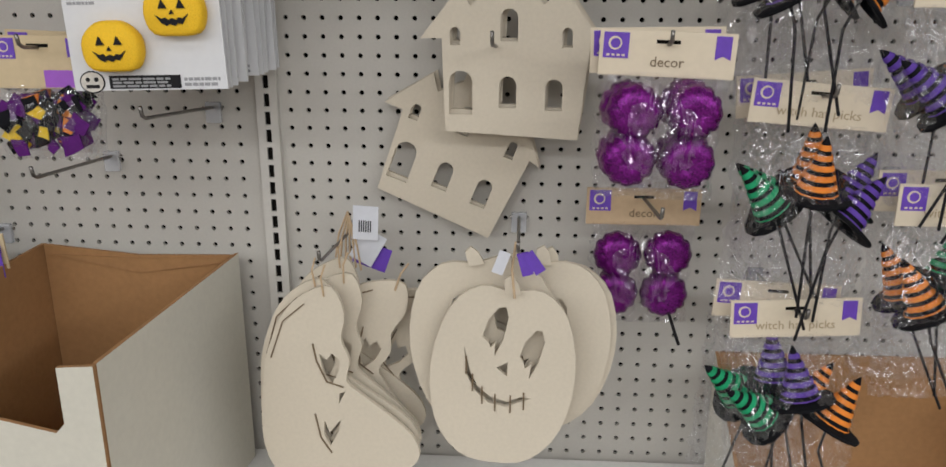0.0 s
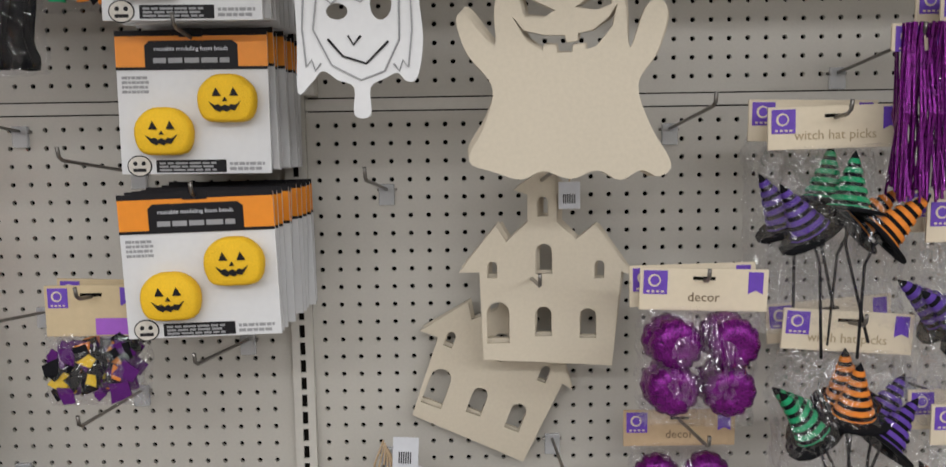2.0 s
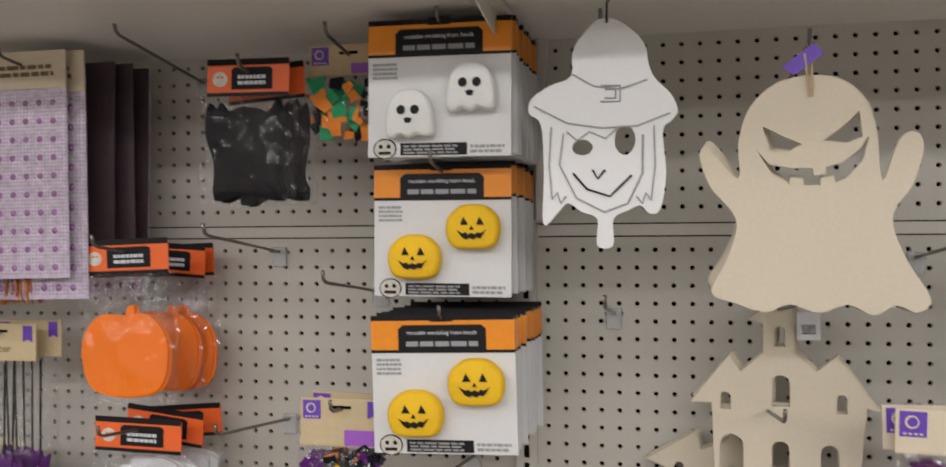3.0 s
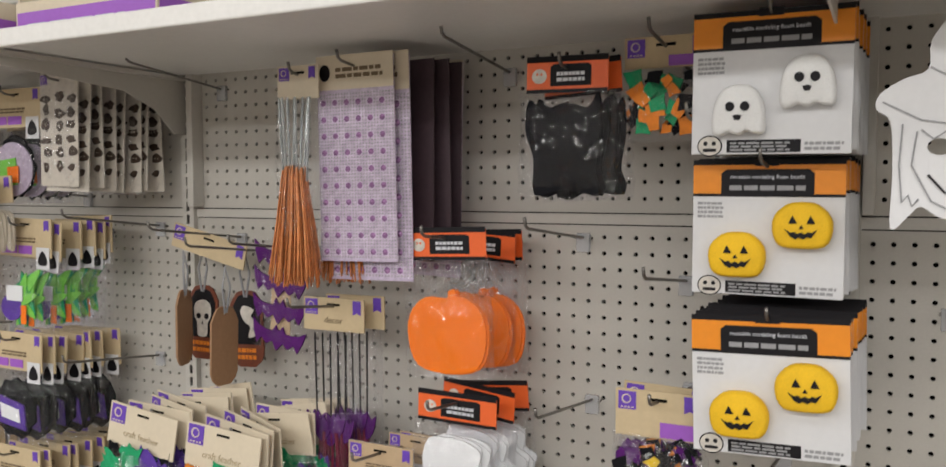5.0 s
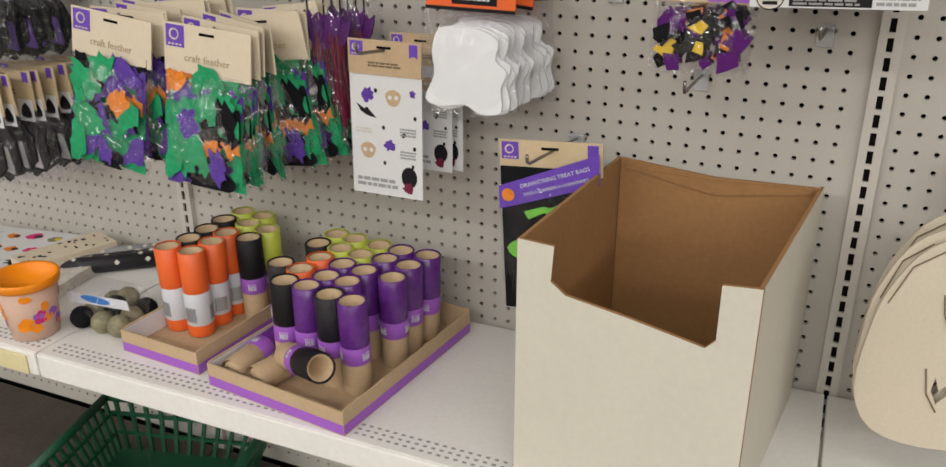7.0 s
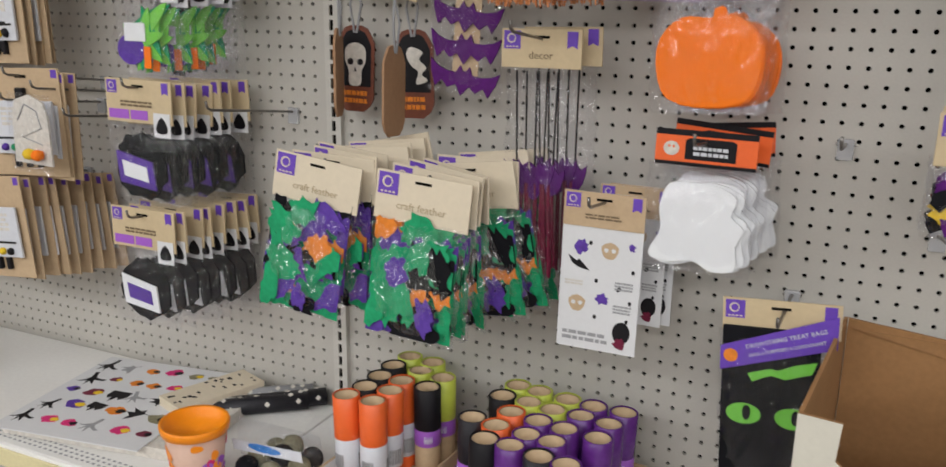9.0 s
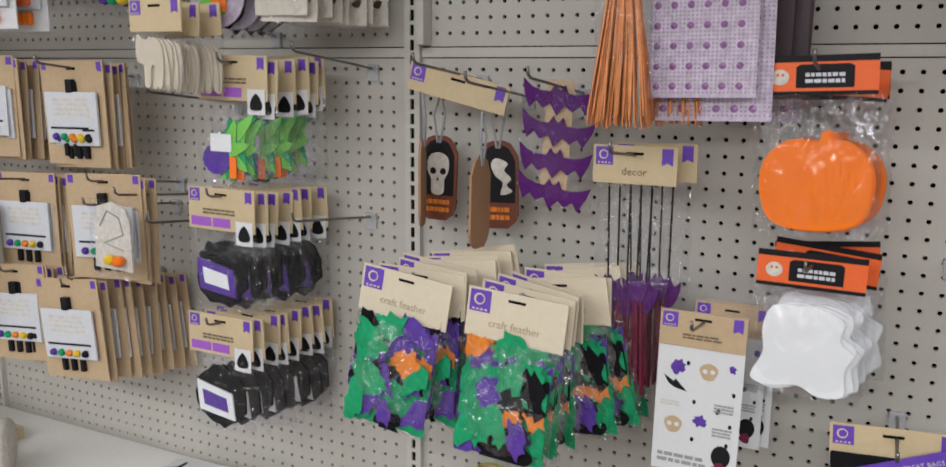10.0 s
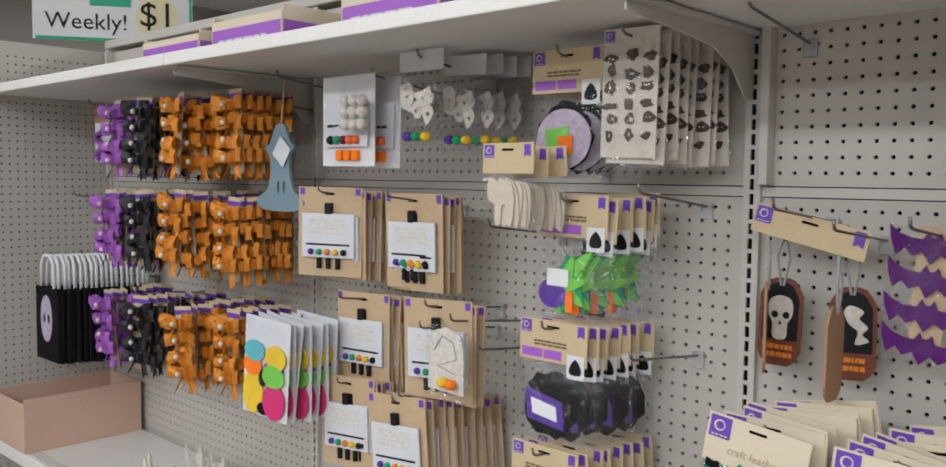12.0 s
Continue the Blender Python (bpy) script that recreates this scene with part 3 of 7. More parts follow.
PUMP = curve_points([(0.0, 0.115), (0.050, 0.118), (0.095, 0.085), (0.118, 0.010), (0.105, -0.070), (0.060, -0.118), (0.0, -0.128), (-0.060, -0.118), (-0.105, -0.070), (-0.118, 0.010), (-0.095, 0.085), (-0.050, 0.118)], 3)
P_FACE = [[(x, 0.040 + dz) for x, dz in ((-0.046, -0.012), (-0.047, 0.006), (-0.040, 0.022), (-0.032, 0.026), (-0.024, 0.018), (-0.020, -0.004), (-0.022, -0.024), (-0.028, -0.012), (-0.031, -0.018), (-0.037, -0.014))],
          [(x, 0.036 + dz) for x, dz in ((0.022, -0.010), (0.021, 0.006), (0.028, 0.022), (0.036, 0.025), (0.044, 0.016), (0.047, -0.006), (0.044, -0.026), (0.039, -0.010), (0.034, -0.018), (0.028, -0.012))], [(0.004, 0.008), (0.012, -0.010), (-0.010, -0.006)],
          [(-0.070, 0.000), (-0.050, -0.034), (-0.026, -0.050), (0.0, -0.056), (0.028, -0.050), (0.062, -0.022), (0.044, -0.028), (0.028, -0.042), (0.0, -0.047), (-0.026, -0.042), (-0.046, -0.028)]]
P_FACE[:2] = [[(cx + (x - cx) * 1.25, cz + (z - cz) * 1.35) for x, z in f] for f, cx, cz in zip(P_FACE, (-0.034, 0.036), (0.040, 0.036))]
TURN = [[(px * math.cos(0.33) + pz * math.sin(0.33), -px * math.sin(0.33) + pz * math.cos(0.33) + 0.012) for px, pz in f] for f in P_FACE]
for x, y, z, ry, face, k in ((0.338, -0.205, 0.816, 5, True, 0.78), (0.318, -0.185, 0.846, -8, True, 0.84), (0.370, -0.165, 0.842, 8, True, 0.9), (0.376, -0.155, 0.838, 10, False, 0.92)):
    t = wood_blank("plywood_pumpkin", [(px * k, pz) for px, pz in PUMP], [[(px * k, pz) for px, pz in f] for f in (TURN if k < 0.8 else P_FACE)] if face else [], pose(x, y, z, 0, ry, 0), "raw plywood pumpkin with a carved grin", 0.006)
    bm = cutout_bm([(-0.008, 0.112), (-0.010, 0.132), (-0.002, 0.138), (0.006, 0.130), (0.012, 0.114)], th=0.005, y=-0.0055)
    part("stem", bm, M_WOOD, t)
    if face:
        for mx, mz in ((-0.056, -0.022), (-0.036, -0.040), (-0.014, -0.050), (0.010, -0.051), (0.034, -0.043), (0.052, -0.030)):
            if k < 0.8:
                mx, mz = mx * math.cos(0.33) + mz * math.sin(0.33), -mx * math.sin(0.33) + mz * math.cos(0.33) + 0.012
            line_part(t, [(mx * k - 0.001, mz + 0.012), (mx * k + 0.001, mz - 0.012)], 0.0014, material=M_INK)
hook(0.355, 0.965)
t = thing("price_tags", pose(0.352, -0.16, 0.99), "small purple and white tags tied with jute", "price tag")
part("string", tube_bm([(0, -0.03, 0.0), (-0.004, -0.05, -0.03), (0.0, -0.062, -0.062)], 0.0016), M_KRAFTL, t, "jute string")
for dx, a, mm in ((-0.012, 20, M_LABEL), (0.008, -15, M_PURPLE), (0.014, -35, M_PURPLE)):
    o = part("tag", cutout_bm(rect(-0.007, 0.007, -0.030, 0), th=0.0006), mm, t)
    o.matrix_basis = pose(dx, -0.055 - 0.1 * dx, -0.005, 0, a, 0)

SKULL = curve_points([(-0.104, -0.117), (-0.099, -0.031), (-0.088, 0.023), (-0.062, 0.077), (-0.031, 0.104), (0.0, 0.112), (0.015, 0.077), (0.009, 0.042), (0.019, 0.015), (0.014, -0.015), (0.031, -0.031), (0.062, -0.054), (0.100, -0.088), (0.105, -0.123), (0.062, -0.154), (-0.015, -0.177), (-0.077, -0.169)], 3)
for x, y, z, ry, rz in ((0.126, -0.215, 0.822, 0, -6), (0.118, -0.200, 0.826, -3, -4), (0.135, -0.185, 0.828, 6, 0), (0.165, -0.160, 0.815, 24, 0), (0.128, -0.14, 0.832, 2, 0), (0.195, -0.135, 0.80, 38, 0)):
    t = wood_blank("plywood_cutout", SKULL, [[(-0.020, 0.020), (-0.010, 0.012), (-0.004, 0.022), (0.006, 0.014), (0.004, -0.004), (-0.006, -0.022), (-0.016, -0.010)], [(0.004, -0.034), (0.012, -0.030), (0.002, -0.050)], [(-0.018, -0.075), (-0.012, -0.092), (0.004, -0.072), (0.0, -0.092), (-0.012, -0.112), (-0.020, -0.096)]], pose(x, y, z, 0, ry, rz), "raw plywood head-shaped blank hanging on jute", 0.006)
    line_part(t, [(-0.085, 0.010), (-0.066, 0.062), (-0.036, 0.088)], 0.0010, material=M_INK)
    line_part(t, [(-0.028, 0.034), (-0.024, 0.010), (-0.012, -0.018), (0.010, -0.024)], 0.0012, material=M_INK)
    line_part(t, [(-0.030, -0.066), (-0.024, -0.100), (-0.010, -0.122)], 0.0012, material=M_INK)
    part("string", tube_bm([(-0.01, -0.001, 0.10), (-0.012, -0.002, 0.125), (-0.008, 0.004, 0.14)], 0.0014), M_KRAFTL, t, "jute string")
hook(0.118, 0.948)
t = thing("price_tags", pose(0.124, -0.030, 0.978), "bundle of jute ties with barcode tags", "price tag")
for k in range(6):
    x = -0.02 + 0.007 * k
    part("string", tube_bm([(x * 0.4, -0.02 - 0.01 * k, 0.005), (x, -0.03 - 0.01 * k, -0.025), (x * 1.3, -0.03 - 0.01 * k, -0.06)], 0.0016), M_KRAFTL, t, "jute string")
for dx, dz, a, mm in ((0.028, 0.018, 3, M_LABEL), (0.034, -0.02, 30, M_LABEL), (0.022, -0.040, -70, M_PURPLE)):
    o = part("tag", cutout_bm(rect(-0.017, 0.017, -0.035, 0.012), th=0.0006), mm, t)
    o.matrix_basis = pose(dx, -0.075 - 0.2 * dz, dz, 0, a, 0)
    if mm is M_PURPLE or a > 10:
        continue
    bm = bmesh.new()
    for k in range(6):
        bm_box(bm, -0.009 + 0.003 * k, -0.0075 + 0.003 * k, -0.0006, -0.0002, -0.024, -0.008)
    part("barcode", bm, M_BLACK, o)
hook(0.125, 1.330)
hook(0.520, 1.408)


# ---- glitter pumpkins and witch hat picks ----
def glitter_pumpkin(parent, x, z, r, y, m):
    bm = bmesh.new()
    n, k = 40, 10
    rings = []
    for j in range(k + 1):
        ph = math.pi * j / k
        ring = []
        for i in range(n):
            a = 2 * math.pi * i / n
            rr = r * math.sin(ph) * (0.90 + 0.12 * abs(math.cos(6 * a)) ** 0.6)
            ring.append(bm.verts.new((x + rr * math.cos(a), y - 0.8 * r * math.cos(ph) * (1 - 0.35 * math.exp(-(ph / 0.5) ** 2)), z + rr * math.sin(a))))
        rings.append(ring)
    for a, b in zip(rings, rings[1:]):
        for i in range(n):
            bm.faces.new((a[i], a[(i + 1) % n], b[(i + 1) % n], b[i]))
    return part("glitter_pumpkin", bm, m, parent, "glittery purple pumpkin", smooth=True)


def decor_pumpkins(w=0.15, card=None):
    t = thing("glitter_pumpkin_pack", pose(0, 0, 0), "bag of four glittery purple pumpkins under a card header", "craft pack")
    header_card(t, w, 0.050, card or M_CREAM, "decor")
    for x, z in ((-0.032, -0.088), (0.034, -0.086), (-0.034, -0.142), (0.032, -0.142)):
        glitter_pumpkin(t, x, z, 0.032, -0.012, M_GLITP)
    film_bag(0.136, 0.145, 0.045, t, 3, 0.005, loc=(0, 0, -0.045), film=M_FILMX)
    return t


t = place(decor_pumpkins(), 0.516, -0.213, 1.245, 0, 2, 0)
copy_thing(t, pose(0.506, -0.195, 1.248, 0, -1, 0))
hang(0.516, -0.213, 1.245)
# darker header card here, painting in the shade this lower pack hangs in
t = place(decor_pumpkins(card=M_KRAFTL), 0.519, -0.085, 1.033)
part("pick", tube_bm([(0.03, -0.02, -0.14), (0.055, -0.03, -0.21)], 0.0022), M_BLACK, t)
hang(0.519, -0.085, 1.033)


def witch_hat(parent, m, material):
    bm = bmesh.new()
    for j in range(6):
        z0, z1 = 0.058 * j / 6, 0.058 * (j + 0.55) / 6
        f = lambda z: 0.021 * (1 - z / 0.062) + 0.001
        lathe_bm([(f(z0) + 0.001, z0), (f(z1) + 0.001, z1)], 12, m, bm)
    part("stripes", bm, material, parent, smooth=True)
    bm = lathe_bm([(0.021, 0.0), (0.012, 0.025), (0.004, 0.055), (0.0005, 0.062)], 12, m)
    lathe_bm([(0.036, 0.001), (0.021, 0.004), (0.020, -0.001), (0.036, -0.002), (0.036, 0.001)], 14, m, bm)
    return part("hat", bm, M_BLACKF, parent, "black felt brim and cone", smooth=True)


def hat_picks(seed, word="witch hat picks"):
    rng = random.Random(seed)
    t = thing("witch_hat_picks", pose(0, 0, 0), "clear bag of striped witch hat picks on sticks", "craft pack", "witch hat picks")
    header_card(t, 0.158, 0.050, M_CREAM, word, ink=M_INKL)
    cols = [M_ORAF, M_GREENF, M_PURPF]
    rng.shuffle(cols)
    lean = rng.uniform(-14, 14)
    for k, (x, z, a) in enumerate(((-0.034, -0.148, -38 + lean), (0.004, -0.122, 4 + lean), (0.036, -0.150, 44 + lean))):
        m = pose(x, -0.020 - 0.010 * k, z, rng.uniform(-12, 12), a, 0) @ Matrix.Scale(1.14, 4)
        witch_hat(t, m, cols[k])
        d = (m.to_3x3() @ Vector((0, 0, -1))).normalized()
        p = m.translation
        for j in range(1):
            part("pick_stick", tube_bm([p, p + d * 0.02 + Vector((0, 0, -0.02)), p + d * 0.03 + Vector((rng.uniform(-0.05, 0.05), -0.004 * j, -0.125))], 0.0018), M_BLACK, t, "thin black stick")
    film_bag(0.165, 0.225, 0.070, t, seed, 0.009, loc=(0, 0, -0.045), film=M_FILMX)
    return t


for i, (x, y, z, ry) in enumerate(((0.697, -0.190, 1.187, 4), (0.672, -0.190, 1.432, -1), (0.697, -0.190, 0.924, -3), (0.850, -0.215, 1.322, 0), (0.866, -0.215, 1.078, 0), (0.86, -0.205, 1.56, 0))):
    t = place(hat_picks(20 + i), x, y, z, 0, ry, 0)
    copy_thing(t, pose(x - 0.012, y + 0.035, z + 0.008, 0, -ry, 2))
    hang(x, y, z)
t = thing("metallic_fringe", pose(0.750, -0.23, 1.52), "bundle of shiny purple metallic fringe strands", "craft pack")
bm = bmesh.new()
for k in range(60):
    x = R.uniform(-0.03, 0.03)
    tube_bm([(x * 0.8, R.uniform(-0.02, 0.02), 0), (x, R.uniform(-0.02, 0.02), -0.1), (x + R.uniform(-0.006, 0.006), R.uniform(-0.02, 0.02), R.uniform(-0.2, -0.18))], 0.0016, bm, 4)
tagged(part("strand_bundle", bm, M_GLITP, t, "shiny purple strands"), kind="stuff")
header_card(t, 0.07, 0.03, M_CREAM)
hang(0.750, -0.23, 1.52)

# ---- middle bay ----
def face_marks(parent, x, z, s, y, ghost=False):
    bm = bmesh.new()
    if ghost:
        for dx in (-0.3, 0.3):
            cutout_bm(ellipse(x + dx * s, z + 0.18 * s, 0.19 * s, 0.2 * s, 12), th=0.0012, y=y, bm=bm)
        cutout_bm([(x - 0.18 * s, z - 0.2 * s), (x, z - 0.14 * s), (x + 0.18 * s, z - 0.2 * s), (x + 0.1 * s, z - 0.38 * s), (x - 0.1 * s, z - 0.38 * s)], th=0.0012, y=y, bm=bm)
    else:
        for dx in (-0.36, 0.36):
            cutout_bm([(x + (dx - 0.15) * s, z + 0.12 * s), (x + (dx + 0.2) * s, z + 0.12 * s), (x + dx * s, z + 0.46 * s)], th=0.0012, y=y, bm=bm)
        cutout_bm([(x - 0.1 * s, z - 0.1 * s), (x + 0.1 * s, z - 0.1 * s), (x, z + 0.07 * s)], th=0.0012, y=y, bm=bm)
        cutout_bm([(x - 0.66 * s, z - 0.12 * s), (x - 0.42 * s, z - 0.26 * s), (x - 0.26 * s, z - 0.22 * s), (x - 0.16 * s, z - 0.32 * s), (x, z - 0.24 * s), (x + 0.16 * s, z - 0.32 * s), (x + 0.26 * s, z - 0.22 * s), (x + 0.42 * s, z - 0.26 * s), (x + 0.66 * s, z - 0.10 * s), (x + 0.40 * s, z - 0.48 * s), (x + 0.22 * s, z - 0.44 * s), (x + 0.10 * s, z - 0.54 * s), (x - 0.10 * s, z - 0.46 * s), (x - 0.22 * s, z - 0.54 * s), (x - 0.42 * s, z - 0.44 * s)], th=0.0012, y=y, bm=bm)
    return part("face", bm, M_BLACK, parent, "black printed face")


def foam_bead(parent, x, z, s, ghost=False):
    """A soft thick foam bead with a printed face."""
    if ghost:
        out = curve_points([(-0.95, -0.75), (-0.9, 0.2), (-0.55, 0.85), (0, 1.0), (0.55, 0.85), (0.9, 0.2), (0.95, -0.75), (0.6, -0.85), (0.3, -0.75), (0.0, -0.9), (-0.35, -0.78), (-0.65, -0.92)], 3)
    else:
        out = curve_points([(0, 0.93), (0.55, 0.84), (1.02, 0.38), (1.08, -0.25), (0.80, -0.78), (0, -0.86), (-0.80, -0.78), (-1.08, -0.25), (-1.02, 0.38), (-0.55, 0.84)], 3)
    bm = bmesh.new()
    rings = []
    for k, (sc, y) in enumerate(((0.94, -0.001), (1.0, -0.007), (1.0, -0.014), (0.95, -0.019), (0.84, -0.0215))):
        rings.append([bm.verts.new((x + px * s * sc, y, z + pz * s * sc)) for px, pz in out])
    for a, b in zip(rings, rings[1:]):
        for i in range(len(a)):
            bm.faces.new((a[i], a[(i + 1) % len(a)], b[(i + 1) % len(b)], b[i]))
    bm.faces.new(rings[-1])
    ob = part("foam_bead", bm, M_FOAMW if ghost else M_YELLOW, parent, "white foam ghost bead" if ghost else "yellow foam pumpkin bead", smooth=True)
    face_marks(ob, x, z, s * 0.9, -0.0232, ghost)
    return ob


def bead_pack(ghost=False, w=0.180, h=0.167):
    rng = random.Random(5)
    t = thing("foam_bead_pack", pose(0, 0, 0), "white card of foam ghost beads with orange header" if ghost else "white card of yellow foam pumpkin beads with orange header", "craft pack", "foam bead packs")
    bm = bmesh.new()
    bm_box(bm, -w / 2, w / 2, -0.0012, 0.0012, -h, 0)
    part("card", bm, M_WHITE, t, bevel=0.0005)
    f = -0.0013
    hd = part("header", cutout_bm(rect(-w / 2, w / 2, -0.041, 0.0), th=0.0005, y=f - 0.0006), M_ORANGEP, t, "orange printed header")
    bm = bmesh.new()
    bm_box(bm, -w / 2, w / 2, f - 0.001, f - 0.0007, -0.0045, 0.002)
    bm_box(bm, -w / 2, w / 2, f - 0.001, f - 0.0007, -0.044, -0.0405)
    part("border", bm, M_BLACK, hd)
    plate = [(-0.055, -0.015), (-0.049, -0.010), (0.049, -0.010), (0.055, -0.015), (0.055, -0.041), (-0.055, -0.041)]
    pl = part("title_plate", cutout_bm(plate, th=0.0004, y=f - 0.0012), M_BLACK, hd)
    text_part("reusable modeling foam beads", 0.0072, M_LABEL, pl, (0, f - 0.0014, -0.0195))
    part("small_print", bars(0.09, 0.010, 1, rng, -0.045, -0.038, f - 0.0013), M_GREY, pl)
    part("small_print", bars(0.032, 0.022, 4, rng, -w / 2 + 0.006, -0.072, f), M_GREY, t)
    foam_bead(t, 0.043, -0.086 if ghost else -0.079, 0.0315, ghost)
    foam_bead(t, -0.033, -0.117, 0.0315, ghost)
    badge = part("badge", cutout_bm(ellipse(-w / 2 + 0.022, -h + 0.010, 0.015, 0.013, 18), th=0.0005, y=f - 0.0006), M_BLACK, t)
    bm = cutout_bm(ellipse(-w / 2 + 0.022, -h + 0.010, 0.0135, 0.0115, 18), [ellipse(-w / 2 + 0.017, -h + 0.013, 0.003, 0.003, 6), ellipse(-w / 2 + 0.027, -h + 0.013, 0.003, 0.003, 6), rect(-w / 2 + 0.014, -w / 2 + 0.030, -h + 0.003, -h + 0.007)], 0.0003, f - 0.001)
    part("emblem", bm, M_BONE, badge)
    nt = part("notice_bar", cutout_bm(rect(-w / 2 + 0.042, 0.036, -h + 0.002, -h + 0.017), th=0.0004, y=f - 0.0005), M_BLACK, t)
    part("small_print", bars(0.068, 0.012, 3, rng, -w / 2 + 0.046, -h + 0.003, f - 0.0006), M_GREY, nt)
    part("small_print", bars(0.042, 0.012, 2, rng, 0.040, -h + 0.003, f), M_GREY, t)
    bm = bmesh.new()
    bm_box(bm, -0.014, 0.014, f - 0.0016, f - 0.0011, -0.006, 0.004)
    part("hang_tab", bm, M_BLACK, t)
    return t


def bead_blank(w=0.180, h=0.167):
    t = thing("foam_bead_pack", pose(0, 0, 0), "white card of foam beads behind others on a hook", "craft pack", "foam bead packs")
    bm = bmesh.new()
    bm_box(bm, -w / 2, w / 2, -0.0012, 0.0012, -h, 0)
    part("card", bm, M_WHITE, t)
    hd = part("header", cutout_bm(rect(-w / 2, w / 2, -0.041, 0.0), th=0.0005, y=-0.0019), M_ORANGEP, t, "orange printed header")
    bm = bmesh.new()
    bm_box(bm, -w / 2, w / 2, -0.0024, -0.002, -0.0045, 0.002)
    bm_box(bm, -w / 2, w / 2, -0.0024, -0.002, -0.044, -0.0405)
    part("border", bm, M_BLACK, hd)
    part("small_print", bars(0.042, 0.012, 2, random.Random(2), 0.040, -h + 0.003, -0.0014), M_GREY, t)
    return t


BLANK = None
for x, z, n, ghost, ry in ((-0.073, 1.342, 9, False, -1.5), (-0.083, 1.530, 7, False, 0.3), (-0.074, 1.704, 8, True, 0.6)):
    y = -0.175 if z == 1.530 else -0.222
    place(bead_pack(ghost), x, y, z, 0, ry, 0)
    for i in range(1, n + 1):
        m = pose(x + 0.0012 * i + R.uniform(-0.002, 0.002), y + 0.021 * i, z + 0.002 + R.uniform(-0.002, 0.002), R.uniform(-1, 1), R.uniform(-1.2, 1.2), R.uniform(-1.5, 1.5))
        if BLANK is None:
            BLANK = bead_blank()
            BLANK.matrix_world = m
        else:
            copy_thing(BLANK, m)
    hook(x, z - 0.026, 0)


def bits(parent, cols, n, w, z0, z1, rng, size=0.012, y=-0.012, shape="foam_shape"):
    """Loose flat shapes inside a bag, one mesh for each colour."""
    for i, (c, lab) in enumerate(cols):
        bm = bmesh.new()
        for k in range(n[i] if type(n) is tuple else n):
            s = size * rng.uniform(0.6, 1.3)
            x, z, a = rng.uniform(-w / 2, w / 2), rng.uniform(z0, z1), rng.uniform(0, 6.3)
            pts = [(x + s * r * math.cos(a + q), z + s * r * math.sin(a + q)) for q, r in zip((0, 0.9, 1.6, 2.5, 3.3, 4.2, 5.2), (1, 0.6, 0.9, 0.55, 1, 0.6, 0.9))]
            cutout_bm(pts, th=0.002, y=y + rng.uniform(-0.012, 0.010), bm=bm)
        tagged(part(shape, bm, c, parent, lab), kind="stuff")


t = thing("foam_shape_pack", pose(-0.212, -0.195, 1.233), "clear bag of purple, black and orange foam bats", "craft pack")
header_card(t, 0.112, 0.062, M_HEADER, "", 0.024)
part("band", cutout_bm(rect(0.004, 0.054, -0.060, -0.040), th=0.0005, y=-0.0024), M_VIOLET, t, "violet printed band")
bits(t, ((M_BATP, "purple foam shapes"), (M_BLACKF, "black foam shapes"), (M_ORAF, "orange foam shapes"), (M_YELF, "yellow foam shapes")), (22, 20, 5, 4), 0.088, -0.132, -0.072, random.Random(3), 0.014)
film_bag(0.118, 0.090, 0.035, t, 31, 0.006, loc=(0, 0, -0.058), film=M_FILMX)
copy_thing(t, pose(-0.208, -0.17, 1.236, 0, 2, 0))
hang(-0.212, -0.195, 1.233)
hook(-0.236, 1.045, 0, 4)
hook(-0.079, 1.118)
hook(-0.221, 1.358)
hook(-0.383, 1.418)
hook(-0.367, 1.162)
hook(-0.510, 1.684)
hook(-0.170, 1.560)
hook(-1.130, 1.690)


def hw_header(parent, w, h, colour=M_REDOR):
    """Orange and black printed header with a round badge."""
    bm = bmesh.new()
    bm_box(bm, -w / 2, w / 2, -0.001, 0.001, -h, 0)
    hd = part("header", bm, colour, parent, "orange and black printed header")
    bm = bmesh.new()
    bm_box(bm, -w / 2, w / 2, -0.0016, -0.0012, -0.005, 0.003)
    bm_box(bm, -w / 2, w / 2, -0.0016, -0.0012, -h - 0.001, -h + 0.004)
    cutout_bm([(-w * 0.20, -0.011), (-w * 0.16, -0.008), (w * 0.26, -0.008), (w * 0.30, -0.011), (w * 0.30, -h + 0.008), (-w * 0.20, -h + 0.008)], th=0.0004, y=-0.0016, bm=bm)
    part("border", bm, M_BLACK, hd)
    part("small_print", bars(w * 0.34, h * 0.34, 2, random.Random(4), -w * 0.12, -h * 0.72, -0.0018), M_LABEL, hd)
    part("badge", cutout_bm(ellipse(-w * 0.34, -h * 0.52, h * 0.24, h * 0.22, 14), [ellipse(-w * 0.34 - 0.003, -h * 0.46, 0.002, 0.002, 6), ellipse(-w * 0.34 + 0.003, -h * 0.46, 0.002, 0.002, 6)], 0.0004, -0.0016), M_BONE, hd)
    return hd


FELT_P = curve_points([(0, 0.055), (0.035, 0.056), (0.062, 0.030), (0.066, -0.010), (0.050, -0.048), (0.0, -0.058), (-0.050, -0.048), (-0.066, -0.010), (-0.062, 0.030), (-0.035, 0.056)], 3)


